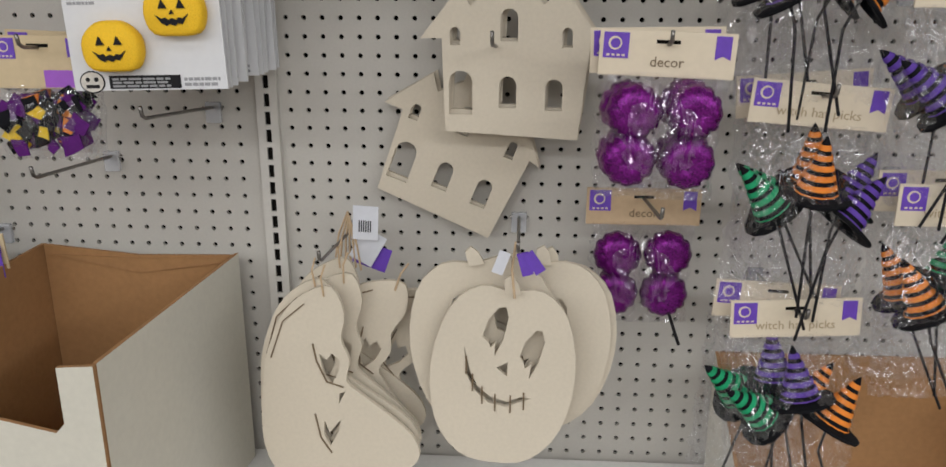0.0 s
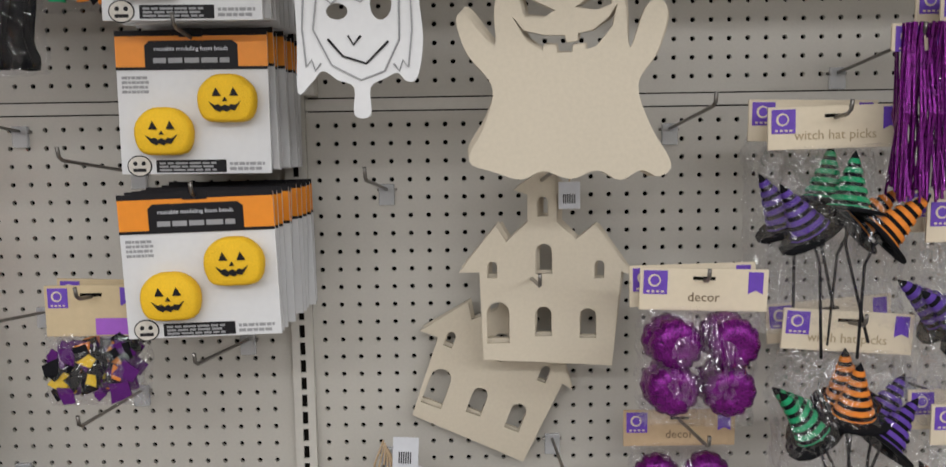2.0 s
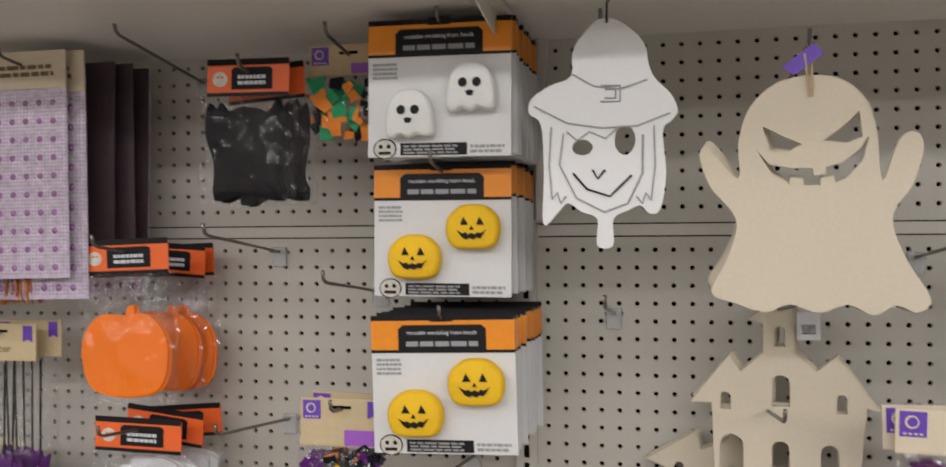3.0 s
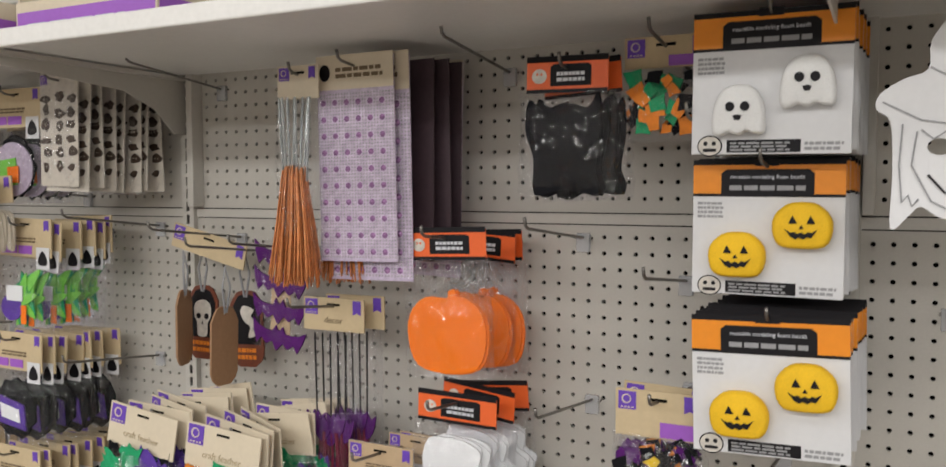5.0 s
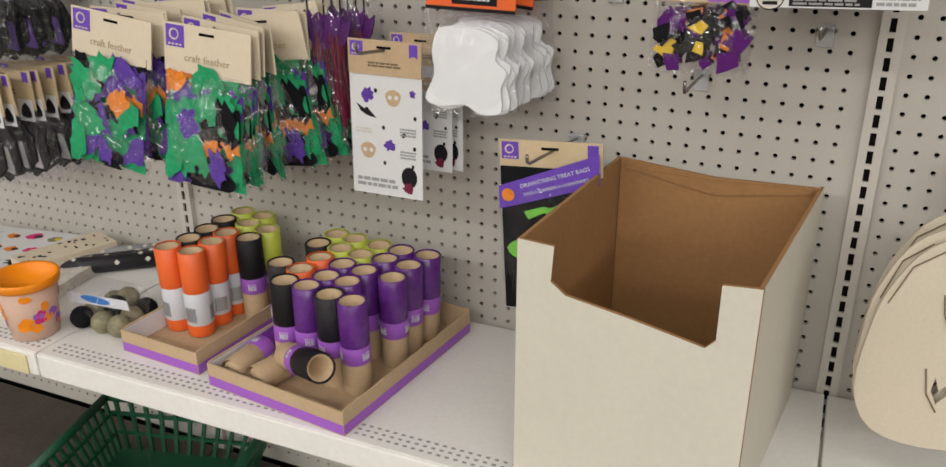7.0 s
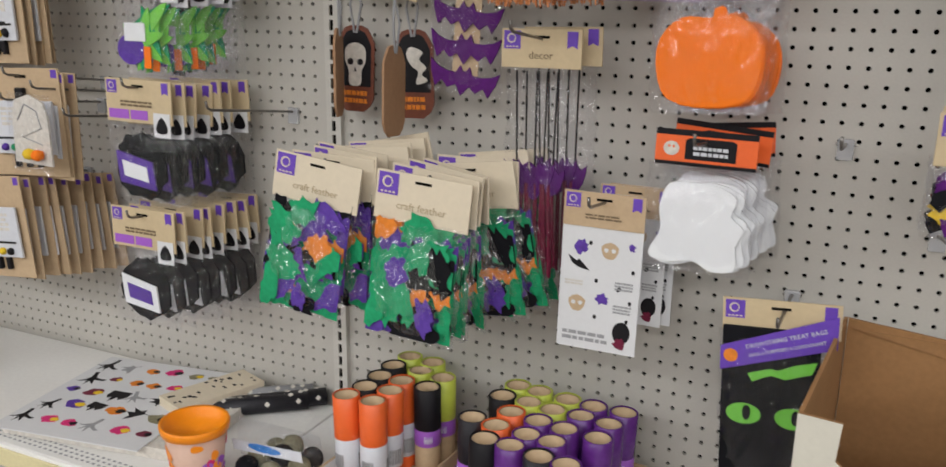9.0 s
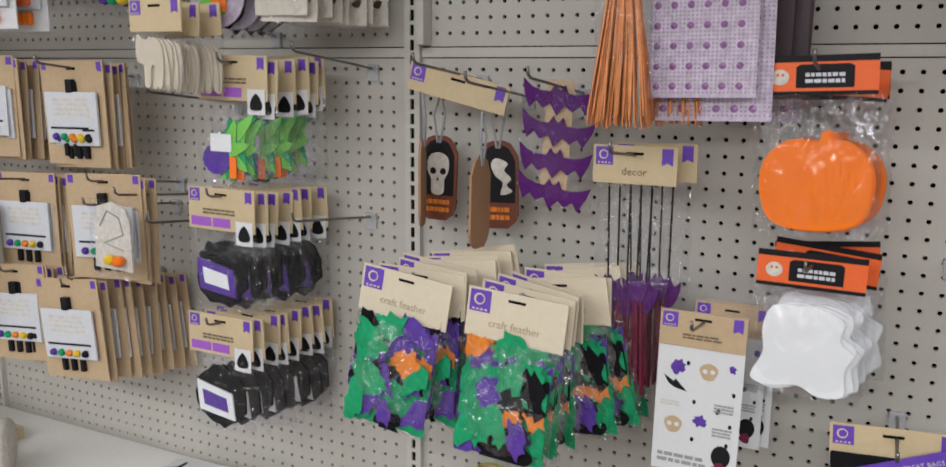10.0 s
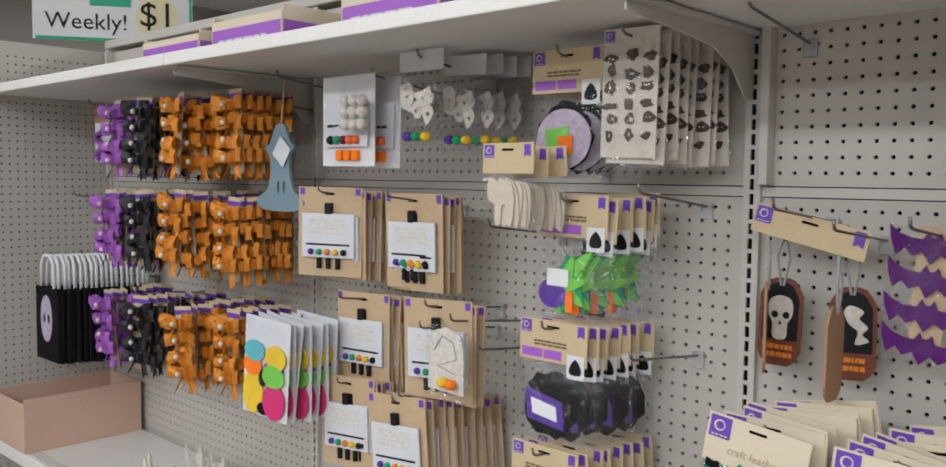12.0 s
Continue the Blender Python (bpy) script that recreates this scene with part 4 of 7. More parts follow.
def felt_pack(kind, label, hw=0.135):
    t = thing("felt_pack", pose(0, 0, 0), label, "craft pack", "felt packs")
    hw_header(t, hw, 0.045)
    if kind == "pumpkin":
        for k in range(2):
            ob = part("felt_pumpkin", cutout_bm(FELT_P, th=0.003, y=-0.008 + 0.004 * k), M_ORANGEF, t)
            ob.location = (0.003 * k, 0, -0.158 - 0.002 * k)
            part("stem", cutout_bm([(0.004, 0.052), (0.006, 0.066), (0.016, 0.070), (0.019, 0.062), (0.016, 0.052)], th=0.003, y=-0.008 + 0.004 * k), M_ORANGEF, ob)
        bag = (0.138, 0.182)
    elif kind == "ghost":
        out = curve_points([(-0.06, 0.02), (-0.05, 0.052), (-0.015, 0.058), (0.02, 0.058), (0.050, 0.046), (0.048, 0.02), (0.068, 0.006), (0.060, -0.018), (0.064, -0.050), (0.03, -0.058), (0.0, -0.048), (-0.04, -0.056), (-0.068, -0.048), (-0.054, -0.012)], 3)
        out = [(px * 0.90, pz * 1.02) for px, pz in out]
        for k in range(4):
            ob = part("felt_ghost", cutout_bm(out, th=0.003, y=-0.012 + 0.006 * k), M_WHITEF, t)
            ob.matrix_basis = pose(0.004 * k, 0, -0.126, 0, (3, -4, 6, -2)[k], 0)
        bag = (0.140, 0.152)
    else:
        out = curve_points([(-0.05, 0.06), (-0.03, 0.045), (0.0, 0.055), (0.03, 0.045), (0.048, 0.065), (0.052, 0.02), (0.045, -0.03), (0.05, -0.065), (0.0, -0.060), (-0.04, -0.068), (-0.042, -0.02), (-0.055, 0.02)], 3)
        for k in range(3):
            ob = part("felt_cat", cutout_bm(out, th=0.003, y=-0.010 + 0.006 * k), M_BLACKF, t)
            ob.matrix_basis = pose(0.003 * k, 0, -0.115, 0, (0, -4, 3)[k], 0)
        bag = (0.125, 0.145)
    film_bag(bag[0] + 0.012, bag[1], 0.034, t, len(label), 0.003, loc=(0, 0, -0.043), film=M_FILM if kind == "cat" else M_FILMS)
    return t


t = place(felt_pack("pumpkin", "clear bag of bright orange felt pumpkins"), -0.5435, -0.165, 1.436, 0, -2, 0)
copy_thing(t, pose(-0.530, -0.07, 1.430, 0, 3, -12))
copy_thing(t, pose(-0.532, -0.05, 1.428, 0, -2, -8))
hang(-0.5435, -0.165, 1.436)
t = place(felt_pack("ghost", "clear bag of white felt ghosts"), -0.535, -0.145, 1.183, 0, 1, 0)
copy_thing(t, pose(-0.520, -0.100, 1.188, 0, 4, -8))
copy_thing(t, pose(-0.525, -0.06, 1.186, 0, -4, 6))
hang(-0.535, -0.145, 1.183)
t = place(felt_pack("cat", "clear bag of black felt cats", 0.115), -0.335, -0.205, 1.670, 0, 1, 0)
copy_thing(t, pose(-0.328, -0.17, 1.668, 0, -3, -5))
hang(-0.335, -0.205, 1.670)

t = thing("foam_shape_pack", pose(-0.217, -0.150, 1.698), "clear bag of orange and black foam shapes", "craft pack")
header_card(t, 0.112, 0.042, M_HEADER, "", 0.024)
part("band", cutout_bm(rect(0.004, 0.054, -0.040, -0.026), th=0.0005, y=-0.0024), M_VIOLET, t, "violet printed band")
bits(t, ((M_ORAF, "orange foam shapes"), (M_BLACKF, "black foam shapes"), (M_GREENF, "green foam shapes")), 16, 0.085, -0.125, -0.055, random.Random(9), 0.014)
film_bag(0.118, 0.100, 0.035, t, 33, 0.006, loc=(0, 0, -0.040))
hang(-0.217, -0.150, 1.698)


# gem sticker sheets
M_GEMB = plain("dark_sheet_back", (0.060, 0.036, 0.045), 0.5, vary=0.15, scale=40)


def gem_sheet():
    w, h = 0.124, 0.285
    t = thing("gem_sticker_sheet", pose(0, 0, 0), "lilac rhinestone sticker sheet with card header", "sticker sheet", "gem sticker sheets")
    bm = bmesh.new()
    bm_box(bm, -w / 2, w / 2, -0.001, 0.001, -h, 0)
    part("sheet", bm, M_GEM, t)
    bm = bmesh.new()
    bm_box(bm, -w / 2, w / 2, -0.0026, -0.0012, -0.044, 0.004)
    hd = part("header", bm, M_CREAM, t, "cream printed header")
    part("badge", cutout_bm(ellipse(-w / 2 + 0.014, -0.020, 0.009, 0.012, 12), th=0.0004, y=-0.0031), M_BLACK, hd)
    part("small_print", bars(0.076, 0.018, 2, random.Random(8), -0.03, -0.030, -0.0027), M_INK, hd)
    gems, flowers = bmesh.new(), bmesh.new()

    def stud(bm, x, z, r, n):
        top = bm.verts.new((x, -0.001 - r * 0.8, z))
        ring = [bm.verts.new((x + r * math.cos(2 * math.pi * i / n), -0.0012, z + r * math.sin(2 * math.pi * i / n))) for i in range(n)]
        for i in range(n):
            bm.faces.new((ring[i], ring[(i + 1) % n], top))

    cols, rows = 26, 50
    for i in range(cols):
        for j in range(rows):
            x, z = -w / 2 + w * (i + 0.5) / cols, -0.048 - (h - 0.052) * (j + 0.5) / rows
            if (i % 4) in (1, 2) and (j % 5) in (2, 3) and i < 25:
                continue
            stud(gems, x, z, 0.0019, 4)
    for i in range(6):
        for j in range(10):
            stud(flowers, -w / 2 + w * (4 * i + 2) / cols, -0.048 - (h - 0.052) * (5 * j + 3) / rows, 0.0044, 8)
    tagged(part("gem", gems, M_GEMD, t, "small silvery rhinestones"), kind="stuff")
    part("flower_gem", flowers, M_GEMP, t, "purple flower stones")
    return t


BIG = Matrix.Scale(1.1, 4)
t = gem_sheet()
t.matrix_world = pose(-0.687, -0.190, 1.698, 0, -1, 3) @ BIG
copy_thing(t, pose(-0.676, -0.172, 1.699, 0, -1, 1) @ BIG)
copy_thing(t, pose(-0.640, -0.060, 1.698, 0, 1, -4) @ BIG)
for dx, dy, rz in ((0, 0, -6), (0.012, 0.020, -2), (0.018, 0.045, 4)):
    d = thing("gem_sticker_sheet", pose(-0.648 + dx, -0.125 + dy, 1.697, 0, R.uniform(-1, 1), rz) @ BIG, "dark back of a rhinestone sticker sheet", "sticker sheet", "gem sticker sheets")
    bm = bmesh.new()
    bm_box(bm, -0.062, 0.062, -0.001, 0.001, -0.285, 0)
    part("sheet", bm, M_GEMB, d)
hang(-0.687, -0.190, 1.698)

# copper straw brooms in a sleeve
t = thing("straw_broom_pack", pose(-0.778, -0.212, 1.688), "clear sleeve of silver stems with copper straw ends", "craft pack")
header_card(t, 0.080, 0.052, M_CREAM, "", 0.02)
bm, bm2 = bmesh.new(), bmesh.new()
for k in range(8):
    x = -0.028 + 0.008 * k
    tube_bm([(x, -0.008 + R.uniform(-0.008, 0.008), -0.05), (x * 0.8, -0.010, -0.18)], 0.0022, bm, 5)
for k in range(120):
    x, y = R.uniform(-0.02, 0.02), R.uniform(-0.012, 0.012)
    tube_bm([(x, -0.012 + y * 0.6, -0.165 + R.uniform(-0.01, 0.01)), (x * 1.6, -0.012 + y, -0.25), (x * 2.1 + R.uniform(-0.004, 0.004), -0.012 + y * 1.6, R.uniform(-0.345, -0.325))], 0.0013, bm2, 4)
tagged(part("stem_bundle", bm, M_SILVERS, t, "silvery stems"), kind="stuff")
tagged(part("straw", bm2, M_COPPER, t, "copper coloured straw"), kind="stuff")
film_bag(0.088, 0.300, 0.03, t, 41, 0.004, loc=(0, 0, -0.045))
copy_thing(t, pose(-0.735, -0.15, 1.690, 0, -2, 0))
hang(-0.778, -0.212, 1.688)

# purple bat picks
t = thing("bat_pick_pack", pose(-0.786, -0.115, 1.313), "bag of purple glitter bat picks on dark sticks", "craft pack")
header_card(t, 0.124, 0.056, M_HEADER, "decor", 0.026)
for k in range(5):
    x = -0.034 + 0.016 * k
    part("pick_stick", tube_bm([(x, -0.008, -0.06), (x * 0.9, -0.008, -0.20)], 0.0016), M_BLACK, t, "black stick")
    bat = curve_points([(-0.020, 0.012), (-0.010, 0.004), (-0.004, 0.014), (0.0, 0.006), (0.004, 0.014), (0.010, 0.004), (0.020, 0.012), (0.014, -0.016), (0.0, -0.03), (-0.014, -0.016)], 2)
    ob = part("glitter_bat", cutout_bm(bat, th=0.003, y=-0.012 - 0.003 * (k % 2)), M_BATP, t, "purple glitter bat")
    ob.location = (x * 0.9, 0, -0.205 - 0.008 * (k % 3))
bm = bmesh.new()
for k in range(26):
    x = R.uniform(-0.034, 0.034)
    tube_bm([(x * 0.8, R.uniform(-0.015, 0.0), -0.225), (x, R.uniform(-0.015, 0.0), R.uniform(-0.37, -0.35))], 0.0024, bm, 5)
tagged(part("stick_bundle", bm, M_MAROON, t, "dark maroon sticks"), kind="stuff")
film_bag(0.110, 0.320, 0.03, t, 43, 0.003, loc=(0, 0, -0.05))
copy_thing(t, pose(-0.764, -0.085, 1.316, 0, -1, -3))
hang(-0.786, -0.115, 1.313)

# wooden skull tags
TAGO = [(-0.028, 0.0), (-0.020, 0.012), (-0.010, 0.016), (0.010, 0.016), (0.020, 0.012), (0.028, 0.0), (0.034, -0.012), (0.034, -0.105), (0.028, -0.118), (0.016, -0.128), (-0.016, -0.128), (-0.028, -0.118), (-0.034, -0.105), (-0.034, -0.012)]


def wooden_tag(kind):
    t = thing("wooden_tag", pose(0, 0, 0), "dark red wooden tag with a printed skull" if kind else "plain brown back of a wooden tag", "decoration", "wooden tags")
    part("board", cutout_bm(TAGO, [ellipse(0, 0.004, 0.004, 0.004, 10)], 0.004), M_TAG if kind else M_TAGBACK, t)
    if kind:
        part("panel", cutout_bm([(x * 0.84, max(z, -0.088) * 0.9 - 0.006) for x, z in TAGO], th=0.0005, y=-0.0006), M_BLACK, t)
        if kind == 1:
            sk = curve_points([(0, -0.012), (0.017, -0.020), (0.019, -0.042), (0.012, -0.058), (0.010, -0.082), (-0.010, -0.082), (-0.012, -0.058), (-0.019, -0.042), (-0.017, -0.020)], 3)
            part("skull", cutout_bm(sk, [ellipse(-0.009, -0.044, 0.006, 0.006, 8), ellipse(0.009, -0.044, 0.006, 0.006, 8), [(-0.003, -0.060), (0.003, -0.060), (0, -0.052)]], 0.0005, -0.0012), M_BONE, t, "bone coloured skull")
        else:
            part("owl", cutout_bm(curve_points([(-0.004, -0.012), (0.016, -0.020), (0.010, -0.032), (0.022, -0.045), (0.014, -0.056), (0.024, -0.066), (0.004, -0.072), (0.008, -0.052), (-0.004, -0.042), (-0.012, -0.024)], 3), th=0.0005, y=-0.0012), M_BONE, t, "pale curling print")
        part("lettering", bars(0.044, 0.026, 2, random.Random(kind), -0.022, -0.116, -0.0008), M_ORAF, t)
    part("ribbon", tube_bm([(-0.002, -0.001, 0.004), (-0.010, -0.002, 0.05), (0.0, 0.002, 0.088), (0.010, -0.002, 0.05), (0.002, -0.001, 0.004)], 0.0022), M_GREY, t, "grey ribbon loop")
    return t


place(wooden_tag(1), -1.143, -0.052, 1.294, 0, 2, 8)
place(wooden_tag(2), -1.030, -0.058, 1.290, 0, -1, 12)
place(wooden_tag(0), -1.150, -0.092, 1.290, 0, 1, 112)
place(wooden_tag(0), -1.036, -0.106, 1.266, 0, 2, 90)
t = thing("tag_header", pose(-1.084, -0.090, 1.413, 0, 13, 0), "kraft card header over wooden tags", "card header")
header_card(t, 0.182, 0.046, M_HEADER, "", 0.026)
hook(-1.085, 1.402)
hook(-1.00, 1.376)
t = thing("bat_garland_pack", pose(-0.910, -0.095, 1.405, 0, 3, 0), "clear bag of purple felt bats on a kraft strip", "craft pack")
bm = bmesh.new()
bm_box(bm, -0.022, 0.022, 0.0, 0.001, -0.18, 0)
part("strip", bm, M_KRAFTL, t)
batw = [(-0.060, 0.020), (-0.046, 0.010), (-0.030, 0.006), (-0.014, 0.006), (-0.008, 0.018), (-0.003, 0.010), (0.003, 0.010), (0.008, 0.018), (0.014, 0.006), (0.030, 0.006), (0.046, 0.010), (0.060, 0.018), (0.056, 0.000), (0.046, -0.022), (0.036, -0.010), (0.024, -0.020), (0.012, -0.012), (0.0, -0.028), (-0.012, -0.012), (-0.024, -0.020), (-0.036, -0.010), (-0.046, -0.022), (-0.056, 0.000)]
for k in range(4):
    ob = part("felt_bat", cutout_bm(batw, th=0.003, y=-0.006), M_BATP, t, "purple felt bat")
    ob.matrix_basis = pose(0, 0, -0.025 - 0.048 * k, 0, (4, 6, 3, 7)[k], 0)
film_bag(0.125, 0.195, 0.02, t, 47, 0.005)
hook(-0.905, 1.383)


# feather bags
def feather_bag(seed):
    rng = random.Random(seed)
    t = thing("craft_feather_bag", pose(0, 0, 0), "clear bag of green, purple, orange and black feathers", "craft pack", "craft feather bags")
    header_card(t, 0.150, 0.072, M_CREAM, "craft feather", 0.032, tag=False, ink=M_INKL)
    cols = ((M_GREENF, "green feathers"), (M_PURPF, "purple feathers"), (M_ORAF, "orange feathers"), (M_BLACKF, "black feathers"))
    piles = [bmesh.new() for c in cols]
    spots = [(-0.060 + 0.024 * (k % 6) + rng.uniform(-0.005, 0.005), -0.084 - 0.0245 * (k // 6)) for k in range(42)]
    rng.shuffle(spots)
    spots += [(rng.uniform(-0.055, 0.055), rng.uniform(-0.225, -0.095)) for k in range(16)]
    for k, (x, z) in enumerate(spots):
        a, L, W = rng.uniform(0, 6.3), rng.uniform(0.020, 0.038), rng.uniform(0.012, 0.024)
        c = rng.choices((0, 1, 2, 3), (9, 8, 3, 4))[0]
        if c == 2:
            L, W = L * 0.7, W * 0.8
        pts = []
        for q in range(22):
            b = 2 * math.pi * q / 22
            jag = 1 + rng.uniform(-0.30, 0.24)
            u, v = L * math.cos(b) * jag, W * math.sin(b) * jag
            pts.append((min(max(x + u * math.cos(a) - v * math.sin(a), -0.067), 0.067), max(z + u * math.sin(a) + v * math.cos(a), -0.243)))
        cutout_bm(pts, th=0.0008, y=0.004 - 0.00045 * k, bm=piles[c])
    for (c, lab), bm in zip(cols, piles):
        tagged(part("feather", bm, c, t, lab), kind="stuff")
    film_bag(0.148, 0.182, 0.036, t, seed, 0.008, loc=(0, 0, -0.068), film=M_FILMX)
    return t


for x, z, n, ry, seed in ((-1.086, 1.118, 7, 8, 61), (-0.906, 1.108, 8, 5, 62)):
    t = place(feather_bag(seed), x, -0.250, z, -3, ry, 3)
    for i in range(1, n + 1):
        copy_thing(t, pose(x + 0.006 * i + R.uniform(-0.004, 0.004), -0.250 + 0.023 * i, z + 0.002 * i + R.uniform(-0.003, 0.003), R.uniform(-3, 6), ry - 2.2 * i + R.uniform(-5, 5), -5 * (i % 4) + R.uniform(-9, 6)))
    hang(x, -0.250, z)

# sticker card


def sticker_card():
    rng = random.Random(15)
    w, h = 0.134, 0.270
    t = thing("sticker_card", pose(0, 0, 0), "white sticker card with skulls, bats and splats under a kraft header", "sticker card")
    bm = bmesh.new()
    bm_box(bm, -w / 2, w / 2, -0.0008, 0.0008, -h, 0)
    part("card", bm, M_WHITE, t)
    hd = header_card(t, w, 0.058, M_KRAFTL, "", 0.024, y=-0.0016)
    part("small_print", bars(0.06, 0.010, 2, rng, -0.03, -0.045, -0.0034), M_INK, hd)
    f = -0.0012

    def splat(x, z, r):
        return [(x + r * rng.uniform(0.55, 1.1) * math.cos(2 * math.pi * i / 16), z + r * rng.uniform(0.55, 1.1) * math.sin(2 * math.pi * i / 16)) for i in range(16)]

    for x, z, r in ((-0.034, -0.092, 0.014), (0.006, -0.178, 0.012), (0.050, -0.085, 0.007)):
        part("splat", cutout_bm(splat(x, z, r), th=0.0004, y=f), M_PURPF, t, "dark purple splat sticker")
    part("bat", cutout_bm([(-0.056, -0.108), (-0.040, -0.118), (-0.036, -0.114), (-0.030, -0.120), (-0.018, -0.132), (-0.030, -0.130), (-0.038, -0.128), (-0.048, -0.122)], th=0.0004, y=f), M_BLACK, t, "black bat sticker")
    for x, z in ((0.014, -0.094), (-0.036, -0.190)):
        part("skull", cutout_bm(curve_points([(x, z + 0.014), (x + 0.014, z + 0.006), (x + 0.012, z - 0.006), (x + 0.006, z - 0.014), (x - 0.006, z - 0.014), (x - 0.012, z - 0.006), (x - 0.014, z + 0.006)], 2), [ellipse(x - 0.006, z, 0.004, 0.004, 7), ellipse(x + 0.006, z, 0.004, 0.004, 7)], 0.0004, f), M_KRAFTL, t, "tan skull sticker")
    part("cat_head", cutout_bm(ellipse(0.042, -0.232, 0.015, 0.019, 16), th=0.0004, y=f), M_BLACK, t, "black round sticker")
    part("splat", cutout_bm(splat(0.040, -0.252, 0.012), th=0.0004, y=f - 0.0005), M_MAROON, t)
    part("lettering", bars(0.030, 0.016, 3, rng, 0.026, -0.160, f), M_GREY, t)
    part("lettering", bars(0.030, 0.016, 3, rng, 0.026, -0.200, f), M_GREY, t)
    part("lettering", bars(0.078, 0.020, 2, rng, -0.058, -0.258, f), M_GREY, t)
    part("bone_marks", bars(0.030, 0.010, 2, rng, -0.058, -0.160, f), M_BONE, t)
    for k in range(9):
        part("spot", cutout_bm(ellipse(rng.uniform(-0.055, 0.055), rng.uniform(-0.215, -0.07), 0.003, 0.004, 7), th=0.0003, y=f), M_BLACK, t)
    return t


SMALL = Matrix.Scale(0.885, 4)
t = sticker_card()
t.matrix_world = pose(-0.667, -0.155, 1.090, 0, 1, 2) @ SMALL
copy_thing(t, pose(-0.632, -0.070, 1.088, 0, 0, -4) @ SMALL)
copy_thing(t, pose(-0.640, -0.090, 1.090, 0, 1, 0) @ SMALL)
hang(-0.667, -0.155, 1.090)

# treat bags
t = thing("treat_bag_pack", pose(-0.420, -0.125, 0.959, 0, -3, 2), "black treat bags with green cat eyes under purple band", "craft pack")
header_card(t, 0.155, 0.050, M_HEADER, "", 0.026)
bm = bmesh.new()
bm_box(bm, -0.076, 0.054, -0.006, 0.0, -0.270, -0.040)
part("bag_body", bm, M_BLACKF, t, "black bag", bevel=0.002)
band = part("band", cutout_bm([(-0.078, -0.106), (0.074, -0.060), (0.074, -0.014), (-0.078, -0.070)], th=0.001, y=-0.0085), M_PURPLE, t, "purple printed band")
o = text_part("DRAWSTRING TREAT BAGS", 0.0088, M_LABEL, band, (0.010, -0.0093, -0.042))
o.matrix_basis = pose(0.008, -0.0093, -0.052, 90, 0, 0) @ pose(0, 0, 0, 0, 0, 18)
o = text_part("SACS A SURPRISES A CORDONNET", 0.0066, M_LABEL, band, (0.010, -0.0093, -0.052))
o.matrix_basis = pose(0.010, -0.0093, -0.066, 90, 0, 0) @ pose(0, 0, 0, 0, 0, 17)
part("badge", cutout_bm(ellipse(-0.064, -0.083, 0.010, 0.010, 14), th=0.0005, y=-0.0091), M_ORAF, band, "orange pumpkin badge")
part("bow", cutout_bm([(-0.040, -0.108), (-0.010, -0.098), (0.0, -0.100), (0.020, -0.090), (0.050, -0.082), (0.044, -0.100), (0.010, -0.112), (-0.010, -0.108), (-0.034, -0.120)], th=0.001, y=-0.0075), M_BRIGHTG, t, "lime green bow")
for x in (-0.044, 0.022):
    part("cat_eye", cutout_bm(ellipse(x, -0.170, 0.024, 0.016, 16), [ellipse(x + 0.004, -0.168, 0.006, 0.012, 10)], 0.0008, -0.0072), M_BRIGHTG, t, "lime green cat eye")
film_bag(0.138, 0.230, 0.012, t, 51, 0.003, loc=(-0.011, -0.004, -0.045))
hang(-0.415, -0.125, 0.959)


# cardboard display box, open front
t = thing("display_box", pose(0, 0, 0), "open cardboard display box, white outside and brown inside", "box")


def panel(name, pts, off, parent, label=""):
    """A corrugated panel: white face outside, brown face inside."""
    a = [Vector(p) for p in pts]
    nrm = Vector(off)
    bm = bmesh.new()
    f0, f1 = [bm.verts.new(p) for p in a], [bm.verts.new(p + nrm) for p in a]
    bm.faces.new(f0).material_index = 0
    bm.faces.new(f1).material_index = 1
    for i in range(len(a)):
        bm.faces.new((f0[i], f0[(i + 1) % len(a)], f1[(i + 1) % len(a)], f1[i])).material_index = 1
    return part(name, bm, [M_BOXW, M_KRAFT], parent, label)


FL, FR, BR, BL = Vector((-0.374, -0.376, 0)), Vector((-0.092, -0.392, 0)), Vector((-0.050, -0.036, 0)), Vector((-0.340, -0.040, 0))
BZ, BT = 0.5755, 0.912


def along(a, b, u, z):
    return a.lerp(b, u) + Vector((0, 0, z))


panel("front", [along(FL, FR, u, z) for u, z in ((0, BZ), (1, BZ), (1, BT - 0.004), (0.85, BT - 0.008), (0.85, BT - 0.076), (0.81, BT - 0.088), (0.5, BT - 0.072), (0.22, BT - 0.060), (0.155, BT - 0.046), (0.165, BT), (0, BT + 0.002))], (0.0004, 0.005, 0), t, "white front with a torn-out hand hole")
panel("side", [along(FL, BL, u, z) for u, z in ((0.02, BZ), (1, BZ), (1, BT + 0.010), (0.02, BT + 0.002))], (0.005, 0, 0), t)
panel("side", [along(FR, BR, u, z) for u, z in ((0.02, BZ), (1, BZ), (1, BT), (0.02, BT - 0.004))], (-0.005, 0, 0), t)
panel("back", [along(BL, BR, u, z) for u, z in ((0.02, BZ), (0.98, BZ), (0.98, BT - 0.002), (0.5, BT - 0.004), (0.02, BT + 0.010))], (0, -0.005, 0), t)
panel("bottom", [FL + Vector((0.008, 0.008, BZ + 0.001)), FR + Vector((-0.006, 0.008, BZ + 0.001)), BR + Vector((-0.008, -0.008, BZ + 0.001)), BL + Vector((0.008, -0.008, BZ + 0.001))], (0, 0, 0.004), t)
